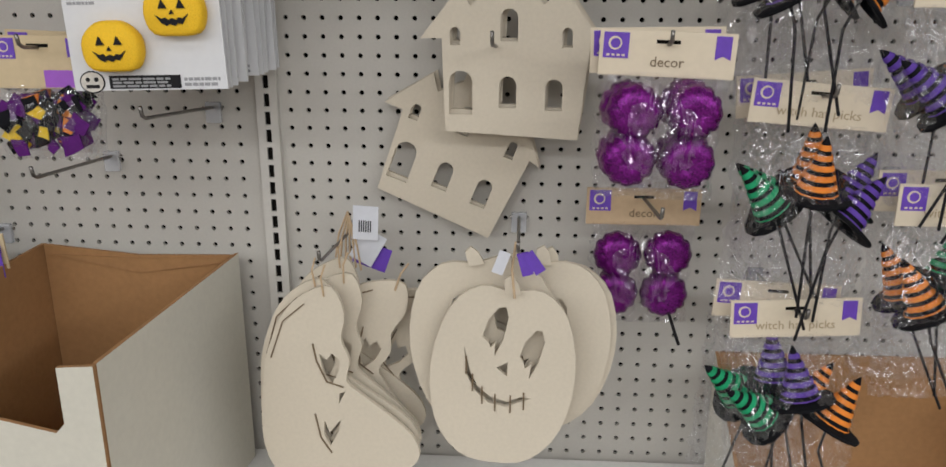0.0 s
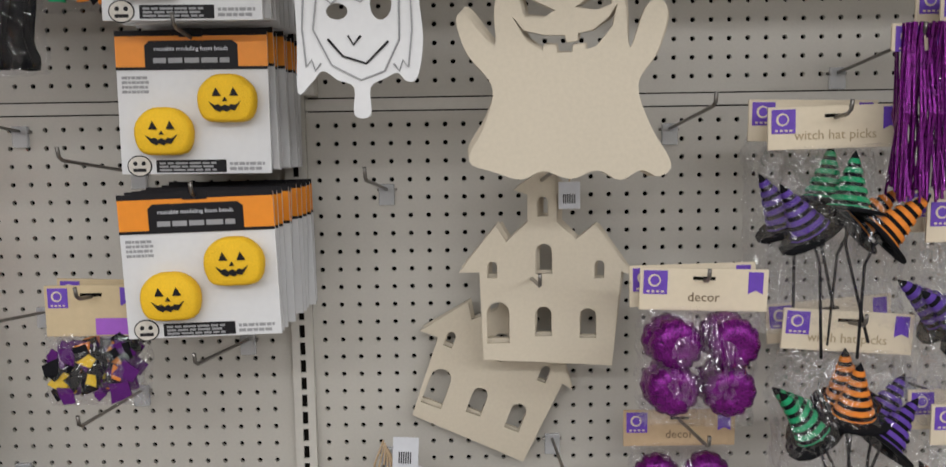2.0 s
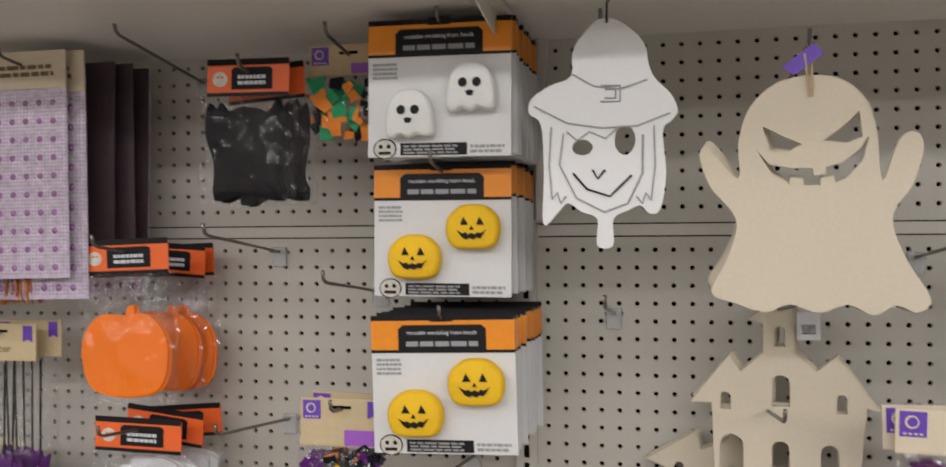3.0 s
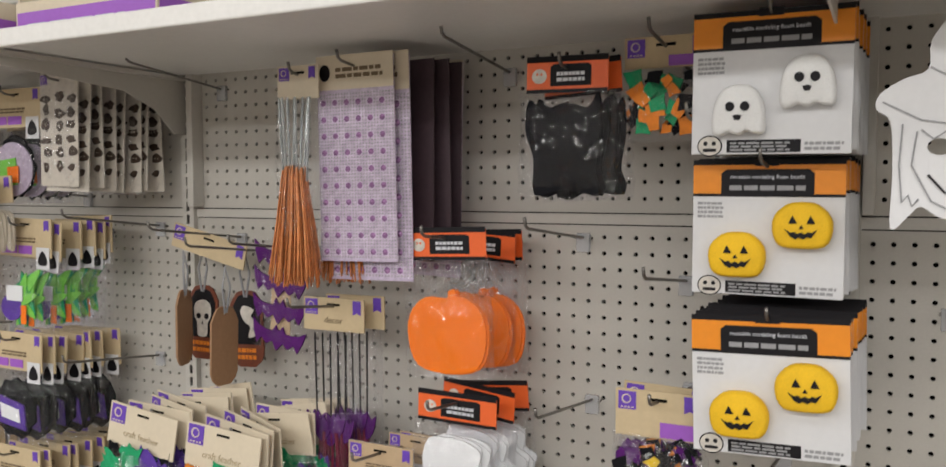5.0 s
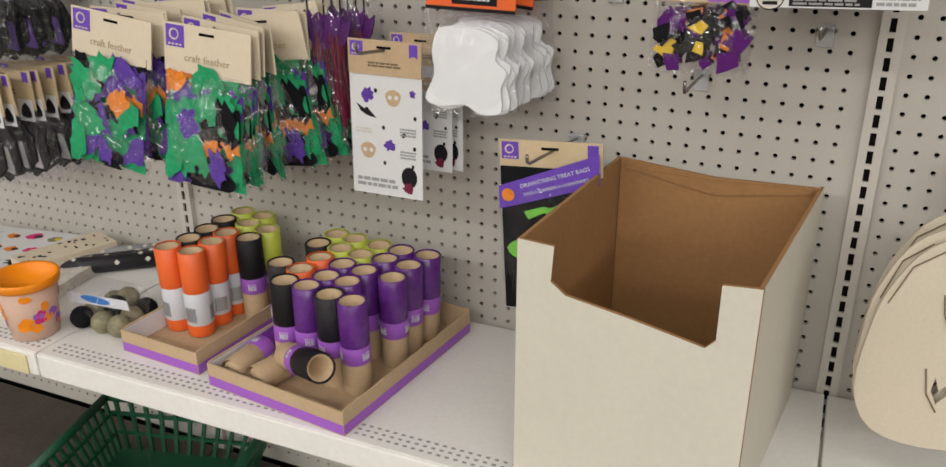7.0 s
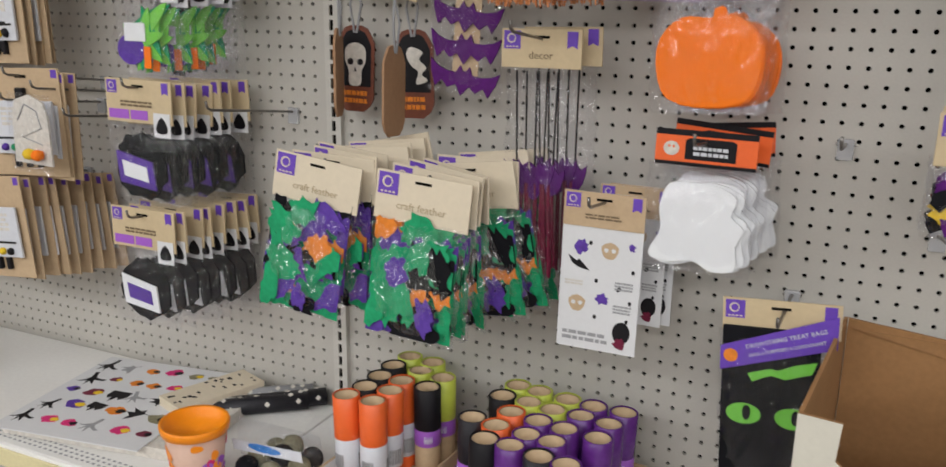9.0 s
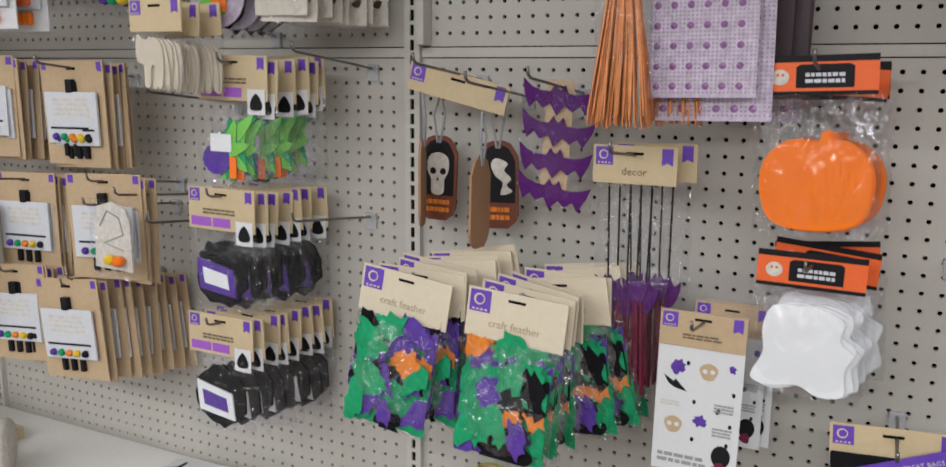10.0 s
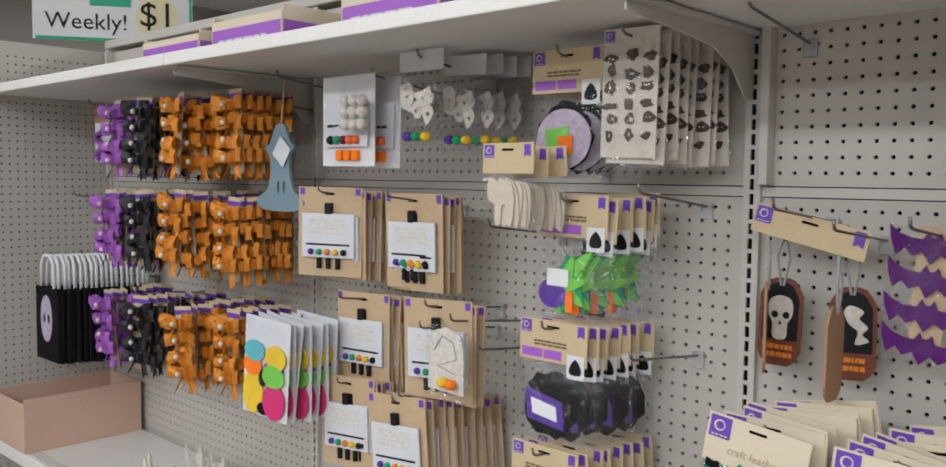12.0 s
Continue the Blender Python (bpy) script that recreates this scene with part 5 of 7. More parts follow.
panel("folded_flap", [along(BL, BR, u, z) + Vector((0, -0.006, 0)) for u, z in ((0.05, BT - 0.004), (0.5, BT - 0.030), (0.95, BT - 0.012), (0.95, BT - 0.004), (0.5, BT - 0.008))], (0, -0.002, 0), t)
t = thing("display_box", pose(0, 0, 0), "low brown cardboard box on the shelf", "box")
QX0, QX1, QY0, QY1, QT = 0.645, 1.02, -0.30, -0.03, 0.775
panel("front", [(QX0, QY0, BZ), (QX1, QY0, BZ), (QX1, QY0, QT - 0.15), (QX0, QY0, QT - 0.15)], (0, 0.005, 0), t)
panel("side", [(QX0, QY0 + 0.006, BZ), (QX0, QY1, BZ), (QX0, QY1, QT), (QX0, QY0 + 0.006, QT - 0.15)], (0.005, 0, 0), t)
panel("side", [(QX1, QY0 + 0.006, BZ), (QX1, QY1, BZ), (QX1, QY1, QT), (QX1, QY0 + 0.006, QT - 0.15)], (-0.005, 0, 0), t)
panel("back", [(QX0 + 0.006, QY1, BZ), (QX1 - 0.006, QY1, BZ), (QX1 - 0.006, QY1, QT), (QX0 + 0.006, QY1, QT)], (0, -0.005, 0), t)

# ---- next bay: craft kits on cards ----
def kit_bag(kind, seed):
    rng = random.Random(seed)
    names = {"mixed": "clear bag kit of purple, lime and orange felt pieces", "green": "clear bag kit of green and purple felt pieces", "purple": "clear bag kit of purple and black felt pieces", "dark": "clear bag kit of black felt and a white frame"}
    t = thing("craft_kit_bag", pose(0, 0, 0), names[kind], "craft kit", "craft kit bags")
    w, hh, bh = 0.145, 0.075, 0.150
    hd = header_card(t, w, hh, M_HEADER, "", 0.022)
    f = -0.0022
    for x0, x1 in ((-w / 2 + 0.006, -0.022), (-0.018, 0.020)):
        part("band", cutout_bm(rect(x0, x1, -hh + 0.006, -hh + 0.022), th=0.0005, y=f - 0.0004), M_VIOLET, hd, "violet printed band")
    part("small_print", bars(0.07, 0.012, 2, rng, -0.04, -0.048, f), M_INK, hd)
    sq = part("picture_square", cutout_bm(rect(w / 2 - 0.040, w / 2 - 0.004, -hh - 0.022, -hh + 0.020), th=0.0006, y=f - 0.0008), M_WHITE, hd, "white printed square")
    part("picture", cutout_bm(curve_points([(w / 2 - 0.022, -hh + 0.014), (w / 2 - 0.010, -hh - 0.002), (w / 2 - 0.012, -hh - 0.014), (w / 2 - 0.032, -hh - 0.014), (w / 2 - 0.034, -hh - 0.002)], 2), th=0.0004, y=f - 0.0014), M_BLACK, sq)
    z = -hh - 0.080
    if kind == "green":
        for q in range(9):
            ob = part("felt_strip", cutout_bm(curve_points([(-0.05, 0.0), (-0.02, 0.010), (0.02, 0.012), (0.05, 0.004), (0.02, -0.008), (-0.02, -0.010)], 2), th=0.002), M_BRIGHTG if q % 3 else M_GREENF, t, "green felt strip")
            ob.matrix_basis = pose(rng.uniform(-0.012, 0.012), -0.004 - 0.0008 * q, z + rng.uniform(-0.030, 0.050), 0, rng.uniform(-80, 80), 0)
        part("felt_piece", cutout_bm(ellipse(-0.030, z - 0.020, 0.030, 0.026, 14), th=0.003, y=-0.011), M_PURPF, t, "purple felt")
        part("felt_piece", cutout_bm(rect(-0.040, 0.004, z - 0.006, z + 0.024), th=0.002, y=-0.0135), M_WHITEF, t, "white felt")
        part("felt_piece", cutout_bm(rect(0.000, 0.014, z - 0.050, z - 0.014), th=0.002, y=-0.0135), M_ORANGEF, t, "orange felt")
    else:
        part("felt_disc", cutout_bm([(0.060 * math.cos(2 * math.pi * q / 30) * rng.uniform(0.86, 1.02), z + 0.004 + 0.062 * math.sin(2 * math.pi * q / 30) * rng.uniform(0.86, 1.02)) for q in range(30)], th=0.005, y=-0.006), M_BLACKF, t, "black felt disc")
        outer, inner = [(-0.050, z + 0.030), (0.030, z + 0.014), (0.036, z - 0.036), (-0.044, z - 0.026)], [(-0.036, z + 0.014), (0.018, z + 0.004), (0.022, z - 0.022), (-0.032, z - 0.014)]
        if kind == "mixed":
            part("felt_wrap", cutout_bm(ellipse(0.0, z, 0.056, 0.052, 20), th=0.002, y=-0.0095), M_GEM, t, "lilac felt")
            part("felt_piece", cutout_bm([(-0.036, z + 0.016), (0.012, z + 0.022), (0.016, z - 0.030), (-0.032, z - 0.034)], th=0.002, y=-0.012), M_BRIGHTG, t, "lime felt")
            part("felt_piece", cutout_bm([(-0.008, z + 0.004), (0.022, z + 0.006), (0.022, z - 0.026), (-0.008, z - 0.026)], th=0.002, y=-0.0145), M_ORANGEF, t, "orange felt")
        elif kind == "purple":
            part("felt_frame", cutout_bm(outer, th=0.003, y=-0.011), M_PURPF, t, "purple felt frame")
            part("felt_card", cutout_bm(inner, th=0.001, y=-0.0125), M_WHITEF, t, "white felt card")
        else:
            part("felt_frame", cutout_bm(outer, th=0.003, y=-0.011), M_WHITEF, t, "white felt frame")
            part("felt_card", cutout_bm(inner, th=0.001, y=-0.0125), M_PURPF, t, "purple felt card")
    film_bag(0.150, bh, 0.026, t, seed, 0.006, loc=(0, 0, -hh + 0.004))
    return t


for kind, x, y, z, n, seed in (("green", -1.456, -0.200, 1.440, 5, 71), ("purple", -1.493, -0.200, 1.214, 6, 72), ("dark", -1.508, -0.200, 0.984, 7, 73)):
    t = place(kit_bag(kind, seed), x, y, z, 0, 1, 2)
    for i in range(1, n + 1):
        copy_thing(t, pose(x + 0.007 * i + R.uniform(-0.005, 0.005), y + 0.024 * i + R.uniform(-0.007, 0.007), z + R.uniform(-0.008, 0.003), R.uniform(-3, 3), R.uniform(-3, 3), R.uniform(-9, 9)))
    hang(x, y, z)
hook(-1.304, 1.420)
hook(-1.312, 1.150)
hook(-1.620, 1.352)
hook(-1.640, 1.120)
hook(-1.800, 1.140)
hook(-1.860, 0.990)


def card_kit(seed, tall=0.203, w=0.163):
    """Kraft card with a clip, a white folded sheet, a bar of beads and dark clips."""
    rng = random.Random(seed)
    t = thing("bead_card_kit", pose(0, 0, 0), "kraft card kit with white leaflet and coloured beads", "craft kit", "bead card kits")
    bm = bmesh.new()
    bm_box(bm, -w / 2, w / 2, -0.001, 0.001, -tall, 0)
    part("card", bm, M_KRAFTL, t)
    for x in (-w / 2 + 0.004, w / 2 - 0.016):
        part("mark", cutout_bm(rect(x, x + 0.012, -0.018, -0.003), th=0.0004, y=-0.0014), M_PURPLE, t)
    # near-black bar paints the dark of the card's slot
    bm = bmesh.new()
    bm_box(bm, -0.012, 0.012, -0.0018, -0.0012, -0.018, -0.013)
    part("hang_slot", bm, M_DARK, t)
    bm = bmesh.new()
    bm_box(bm, -0.009, 0.009, -0.012, -0.001, -0.062, -0.036)
    part("clip", bm, M_BLACK, t, "black clip", bevel=0.002)
    bm = bmesh.new()
    bm_box(bm, -0.067, 0.067, -0.011, -0.006, -0.160, -0.060)
    lf = part("leaflet", bm, M_LABEL, t, "white folded leaflet", bevel=0.001)
    part("small_print", bars(0.09, 0.038, 4, rng, -0.045, -0.108, -0.0112), M_BONE, lf)
    bm = bmesh.new()
    bm_box(bm, -0.056, 0.056, -0.012, -0.0112, -0.132, -0.128)
    part("bar", bm, M_BLACK, lf)
    for k, c in enumerate((M_PURPF, M_GREENF, M_ORAF, M_YELF, M_BLACK)):
        part("bead", lathe_bm([(0.0, -0.006), (0.006, -0.0045), (0.0075, 0), (0.006, 0.0045), (0.0, 0.006)], 10, pose(-0.042 + 0.021 * k, -0.014, -0.147, 0, 90, 0)), c, t, smooth=True)
    for k in range(3):
        bm = bmesh.new()
        bm_box(bm, -0.030 + 0.024 * k, -0.020 + 0.024 * k, -0.010, -0.001, -0.186, -0.161)
        part("clasp", bm, M_BLACK, t, "black clasp", bevel=0.002)
    return t


KIT = card_kit(81)
first = True
for x, y, z, n, ry, gap, turn in ((-2.130, -0.200, 1.442, 4, 0.5, 0.018, 22), (-1.900, -0.160, 1.432, 5, -0.5, 0.009, 4), (-2.055, -0.165, 1.206, 5, -1, 0.012, 5), (-1.785, -0.200, 1.222, 2, -1, 0.016, 12), (-2.060, -0.205, 1.020, 5, -3, 0.012, 6), (-1.880, -0.225, 1.014, 8, -4, 0.022, 4)):
    back = 0.0
    for i in range(n + 1):
        m = pose(x + (0.004 * i + R.uniform(-0.005, 0.005) if i else 0), y + back, z - SLOPE * back - (R.uniform(0, 0.005) if i else 0), R.uniform(-2, 2), ry + (R.uniform(-2.5, 2.5) if i else 0), R.uniform(-6, 6) + turn * 0.4 if i else turn)
        back += gap * R.uniform(0.6, 1.4)
        if first:
            KIT.matrix_world, first = m, False
        else:
            copy_thing(KIT, m)
    hang(x, y, z)
t = thing("tombstone_kit", pose(-1.715, -0.245, 1.182, 0, 2, 0), "clear bag with a printed tombstone and bright beads", "craft kit")
part("tombstone", cutout_bm([(-0.045, -0.128), (0.050, -0.128), (0.046, -0.04), (0.036, -0.014), (0.0, -0.002), (-0.036, -0.014), (-0.044, -0.04)], th=0.004), M_BONE, t, "pale tombstone shape")
line_part(t, [(-0.03, -0.05), (-0.01, -0.02), (0.02, -0.03), (0.03, -0.06), (-0.02, -0.08), (0.03, -0.09)], 0.0012, -0.001)
for x, c in ((0.004, M_YELF), (0.026, M_ORANGEF)):
    part("bead", lathe_bm([(0.0, -0.011), (0.009, -0.007), (0.012, 0), (0.009, 0.007), (0.0, 0.011)], 12, pose(x, -0.010, -0.108)), c, t, smooth=True)
film_bag(0.110, 0.145, 0.02, t, 85, 0.004)
hook(-1.715, 1.165)


def stamp_sheet():
    rng = random.Random(91)
    w, h = 0.104, 0.210
    t = thing("stamp_sheet", pose(0, 0, 0), "clear stamp sheet with black stamps on kraft", "stamp set", "stamp sheets")
    bm = bmesh.new()
    bm_box(bm, -w / 2, w / 2, -0.001, 0.001, -h, 0)
    part("card", bm, M_SHEET, t)
    logo_square(t, -w / 2 + 0.003, -0.003, 0.018, -0.0011)
    spots = [(-0.034 + 0.034 * (k % 3) + rng.uniform(-0.005, 0.005), -0.045 - 0.026 * (k // 3) + rng.uniform(-0.004, 0.004), rng.uniform(0.008, 0.017), rng.uniform(0.007, 0.013)) for k in range(18)]
    for x, z, rx, rz in spots:
        n = rng.choice((8, 10, 14))
        out = [(x + rx * rng.uniform(0.55, 1.2) * math.cos(2 * math.pi * i / n), z + rz * rng.uniform(0.55, 1.2) * math.sin(2 * math.pi * i / n)) for i in range(n)]
        kind = rng.randrange(4)
        gap = [] if kind == 0 else [ellipse(x + rx * rng.uniform(-0.15, 0.15), z, rx * rng.uniform(0.15, 0.4), rz * rng.uniform(0.15, 0.4), 7)]
        if kind == 3:
            gap = [ellipse(x - rx * 0.24, z + rz * 0.1, rx * 0.14, rz * 0.16, 6), ellipse(x + rx * 0.24, z + rz * 0.1, rx * 0.14, rz * 0.16, 6)]
        part("stamp", cutout_bm(out, gap, 0.001, -0.0022), M_STAMP, t, "brownish black rubber stamp")
    film_bag(w + 0.006, h + 0.004, 0.005, t, 92, 0.0022, film=M_FILMX)
    return t


t = place(stamp_sheet(), -1.342, -0.205, 1.712, 0, 1, 0)
for i in range(1, 8):
    copy_thing(t, pose(-1.342 + 0.006 * i + R.uniform(-0.004, 0.004), -0.205 + 0.022 * i + R.uniform(-0.006, 0.006), 1.710 + R.uniform(-0.010, 0.002), R.uniform(-2, 2), R.uniform(-2.5, 2.5), R.uniform(-7, 7)))
hang(-1.342, -0.205, 1.712)
t = place(kit_bag("mixed", 75), -1.470, -0.205, 1.690, 0, 0, 2)
t["label"] = "clear bag kit of purple, lime and orange felt pieces"
for i in range(1, 4):
    copy_thing(t, pose(-1.470 + 0.006 * i, -0.205 + 0.03 * i, 1.688, 0, R.uniform(-2, 2), R.uniform(-3, 3)))
hang(-1.470, -0.205, 1.690)

# small wooden animals in a bag
t = thing("wooden_animal_pack", pose(-1.520, -0.300, 1.526), "clear bag of small plywood cats under kraft header", "craft pack")
header_card(t, 0.112, 0.052, M_HEADER, "", 0.022)
cat = curve_points([(-0.03, 0.02), (-0.024, 0.036), (-0.010, 0.030), (0.010, 0.034), (0.024, 0.026), (0.030, 0.0), (0.028, -0.04), (0.018, -0.042), (0.014, -0.012), (0.004, -0.012), (0.002, -0.042), (-0.010, -0.042), (-0.012, -0.010), (-0.026, -0.004)], 3)
for k in range(5):
    ob = part("wooden_cat", cutout_bm(cat, th=0.003), M_WOOD, t, "raw plywood cat")
    ob.matrix_basis = pose(-0.012 + 0.006 * k, -0.006 + 0.004 * k, -0.095 - 0.001 * k, 0, (3, -6, 8, -2, 5)[k], 0)
film_bag(0.115, 0.095, 0.02, t, 95, 0.005, loc=(0, 0, -0.048))
copy_thing(t, pose(-1.512, -0.265, 1.522, 0, 3, -4))
copy_thing(t, pose(-1.505, -0.235, 1.520, 0, -3, 4))
hang(-1.520, -0.24, 1.520)
t = thing("wooden_shape_pack", pose(-1.812, -0.225, 1.716), "clear bag of pale wooden lettering and beads", "craft pack")
bm = bmesh.new()
bm_box(bm, -0.062, 0.062, 0.0, 0.001, -0.04, 0.0)
part("header", bm, M_WHITE, t)
for k in range(9):
    ob = part("wooden_piece", cutout_bm(curve_points([(R.uniform(0.010, 0.022) * math.cos(q), R.uniform(0.012, 0.026) * math.sin(q)) for q in (0, 0.8, 1.6, 2.4, 3.2, 4.0, 4.8, 5.6)], 2), [ellipse(0, 0, 0.004, 0.005, 8)], 0.003), M_BONE, t, "pale wooden piece")
    ob.matrix_basis = pose(R.uniform(-0.036, 0.036), -0.006 - 0.001 * k, R.uniform(-0.145, -0.075), 0, R.uniform(0, 180), 0)
for x, c in ((-0.024, M_PURPF), (0.0, M_GREENF), (0.026, M_YELF)):
    part("bead", lathe_bm([(0.0, -0.010), (0.009, -0.006), (0.012, 0), (0.009, 0.006), (0.0, 0.010)], 12, pose(x, -0.012, -0.170)), c, t, smooth=True)
film_bag(0.130, 0.200, 0.022, t, 97, 0.004)
hang(-1.812, -0.225, 1.716)
for i in range(4):
    t2 = copy_thing(t, pose(-1.770 + 0.010 * i, -0.145 + 0.032 * i, 1.712, 0, R.uniform(-2, 2), R.uniform(-4, 4)))
t = thing("bead_card_kit", pose(-2.005, -0.250, 1.678), "white card kit with red and orange beads", "craft kit")
bm = bmesh.new()
bm_box(bm, -0.085, 0.085, -0.001, 0.001, -0.190, 0)
part("card", bm, M_WHITE, t)
bm = bmesh.new()
bm_box(bm, -0.070, 0.070, -0.009, -0.004, -0.150, -0.055)
lf = part("leaflet", bm, M_LABEL, t, "white folded leaflet", bevel=0.001)
part("bar", bars(0.12, 0.010, 1, R, -0.06, -0.110, -0.0092), M_BLACK, lf)
for k, c in enumerate((M_BLACK, M_GREENF, M_MAROON, M_REDOR, M_REDOR)):
    part("bead", lathe_bm([(0.0, -0.008), (0.008, -0.006), (0.010, 0), (0.008, 0.006), (0.0, 0.008)], 10, pose(-0.045 + 0.021 * k, -0.012, -0.135, 0, 90, 0)), c, t, smooth=True)
for k in range(3):
    bm = bmesh.new()
    bm_box(bm, -0.030 + 0.026 * k, -0.012 + 0.026 * k, -0.012, -0.001, -0.178, -0.156)
    part("clasp", bm, M_ORANGEF, t, "orange clasp", bevel=0.002)
film_bag(0.172, 0.195, 0.016, t, 99, 0.003)
copy_thing(t, pose(-1.975, -0.20, 1.676, 0, 1, -3))
hang(-2.005, -0.250, 1.678)
t = thing("wooden_ball_pack", pose(-1.945, -0.272, 1.690), "clear bag of pale wooden balls", "craft pack")
for k in range(9):
    part("wooden_ball", lathe_bm([(0.0, -0.013), (0.009, -0.009), (0.013, 0), (0.009, 0.009), (0.0, 0.013)], 12, pose(-0.026 + 0.026 * (k % 3), -0.014, -0.070 - 0.024 * (k // 3))), M_BONE, t, smooth=True)
film_bag(0.100, 0.140, 0.035, t, 101, 0.006)
hang(-1.945, -0.235, 1.690)


# ---- far bay: bows on strips ----
def ribbon_loop(bm, s, z, w, reach, lift, rng):
    """One loop of stiff ribbon: out to the side and folded back to the knot."""
    path = [(0.002, -0.008), (reach * 0.45, -0.020 - lift), (reach * 0.85, -0.026 - lift), (reach, -0.018), (reach * 0.8, -0.008), (reach * 0.4, -0.006), (0.002, -0.006)]
    wide = [0.45, 0.85, 1.0, 1.0, 0.95, 0.7, 0.45]
    tw = rng.uniform(-0.25, 0.25)
    rows = []
    for (x, y), k in zip(path, wide):
        dz = x * tw
        rows.append([bm.verts.new((s * x, y + rng.uniform(-0.0015, 0.0015) - (0.003 if q == 0 else 0), z + dz + w * k * q)) for q in (-1, 0, 1)])
    for p, q in zip(rows, rows[1:]):
        for i in (0, 1):
            bm.faces.new((p[i], p[i + 1], q[i + 1], q[i]))


def bow_strip(material, label, n=4, seed=1):
    rng = random.Random(seed)
    t = thing("bow_strip", pose(0, 0, 0), label, "hair bow", "strips of bows")
    bm = bmesh.new()
    bm_box(bm, -0.030, 0.030, 0.0, 0.001, -0.205, 0.0)
    cd = part("card", bm, M_HEADER, t, "kraft strip")
    part("band", cutout_bm(rect(-0.030, 0.030, -0.022, -0.010), th=0.0006, y=-0.0008), M_PURPLE, cd)
    for k in range(n):
        z = -0.042 - 0.042 * k + rng.uniform(-0.004, 0.004)
        bm = bmesh.new()
        for s in (-1, 1):
            ribbon_loop(bm, s, z, 0.017, rng.uniform(0.044, 0.056), rng.uniform(0, 0.008), rng)
            ribbon_loop(bm, s, z + rng.uniform(-0.006, 0.006), 0.013, rng.uniform(0.030, 0.040), 0.012, rng)
            d = rng.uniform(0.012, 0.034)
            e = [(s * 0.003, -0.012, z), (s * d, -0.020, z - 0.034), (s * (d + 0.010), -0.024, z - 0.054), (s * (d + 0.008), -0.016, z - 0.044), (s * (d + 0.020), -0.014, z - 0.048), (s * 0.020, -0.010, z - 0.006)]
            v = [bm.verts.new(p) for p in e]
            bm.faces.new((v[0], v[1], v[3], v[5]))
            bm.faces.new((v[1], v[2], v[3]))
            bm.faces.new((v[3], v[4], v[5]))
        bm_box(bm, -0.007, 0.007, -0.032, -0.004, z - 0.010, z + 0.010)
        ob = part("bow", bm, material, t)
        ob.matrix_basis = pose(rng.uniform(-0.004, 0.004), 0, 0, 0, 0, rng.uniform(-8, 8))
        part("skull_charm", lathe_bm([(0.0, -0.006), (0.005, -0.004), (0.0065, 0.001), (0.005, 0.006), (0.0, 0.008)], 8, pose(0, -0.036, z)), M_BONE, t, "small pale skull charm", smooth=True)
    return t


BOWS = [(M_GLITO, "strip of orange glitter bows with skull charms"), (M_GLITK, "strip of black bows with skull charms"), (M_GLITL, "strip of lilac glitter bows with skull charms")]
for (c, lab), xs, n in zip(BOWS, ((-2.585, -2.595, -2.600), (-2.790, -2.810, -2.810), (-2.930, -2.985, -3.030)), (9, 8, 7)):
    masters = []
    for x, z in zip(xs, (1.680, 1.425, 1.135)):
        y = -0.310
        for i in range(n + 1):
            m = pose(x + R.uniform(-0.010, 0.010), y, z + R.uniform(-0.010, 0.003), R.uniform(-4, 4), R.uniform(-6, 6), R.uniform(-16, 16))
            y += R.uniform(0.020, 0.036)
            if len(masters) < 3:
                masters.append(bow_strip(c, lab, 4, len(masters) + 5))
                masters[-1].matrix_world = m
            else:
                copy_thing(masters[i % 3], m)
        hang(x, -0.24, z)
for x, z in ((-2.430, 1.676), (-2.425, 1.415), (-2.440, 1.135)):
    base_ = [o for o in bpy.data.objects if o.name == "bow_strip"][0]
    for i in range(6):
        copy_thing(base_, pose(x + R.uniform(-0.006, 0.006), -0.26 + 0.03 * i, z + R.uniform(-0.004, 0.002), 0, R.uniform(-4, 4), R.uniform(-10, 10)))
    hang(x, -0.24, z)
for x, z in ((-3.080, 1.67), (-3.225, 1.67), (-3.30, 1.69), (-3.42, 1.40), (-3.32, 1.15), (-3.22, 0.93)):
    hook(x, z - 0.03)
t = thing("ribbon_pack", pose(-3.225, -0.225, 1.668), "purple curled ribbon on an orange card", "craft pack")
bm = bmesh.new()
bm_box(bm, -0.055, 0.055, 0.0, 0.001, -0.165, 0)
part("card", bm, M_LABEL, t)
part("header", cutout_bm(rect(-0.055, 0.055, -0.045, 0), th=0.0006, y=-0.0008), M_TAGBACK, t)
part("ribbon", tube_bm([(0.03 * math.cos(q * 1.3), -0.012 + 0.006 * math.sin(q), -0.06 - 0.012 * q) for q in [0.5 * k for k in range(17)]], 0.009), M_GLITL, t, "shiny purple ribbon", smooth=True)
t = thing("moss_pack", pose(-3.080, -0.225, 1.668), "clear bag of olive green moss ribbon", "craft pack")
bm = bmesh.new()
for k in range(220):
    x, z = R.uniform(-0.05, 0.05), R.uniform(-0.20, -0.02)
    tube_bm([(x, R.uniform(-0.02, 0), z), (x + R.uniform(-0.02, 0.02), R.uniform(-0.022, 0), z + R.uniform(-0.02, 0.02))], 0.0018, bm, 4)
tagged(part("moss", bm, M_OLIVE, t, "olive green strands"), kind="stuff")
film_bag(0.115, 0.21, 0.03, t, 103, 0.004)
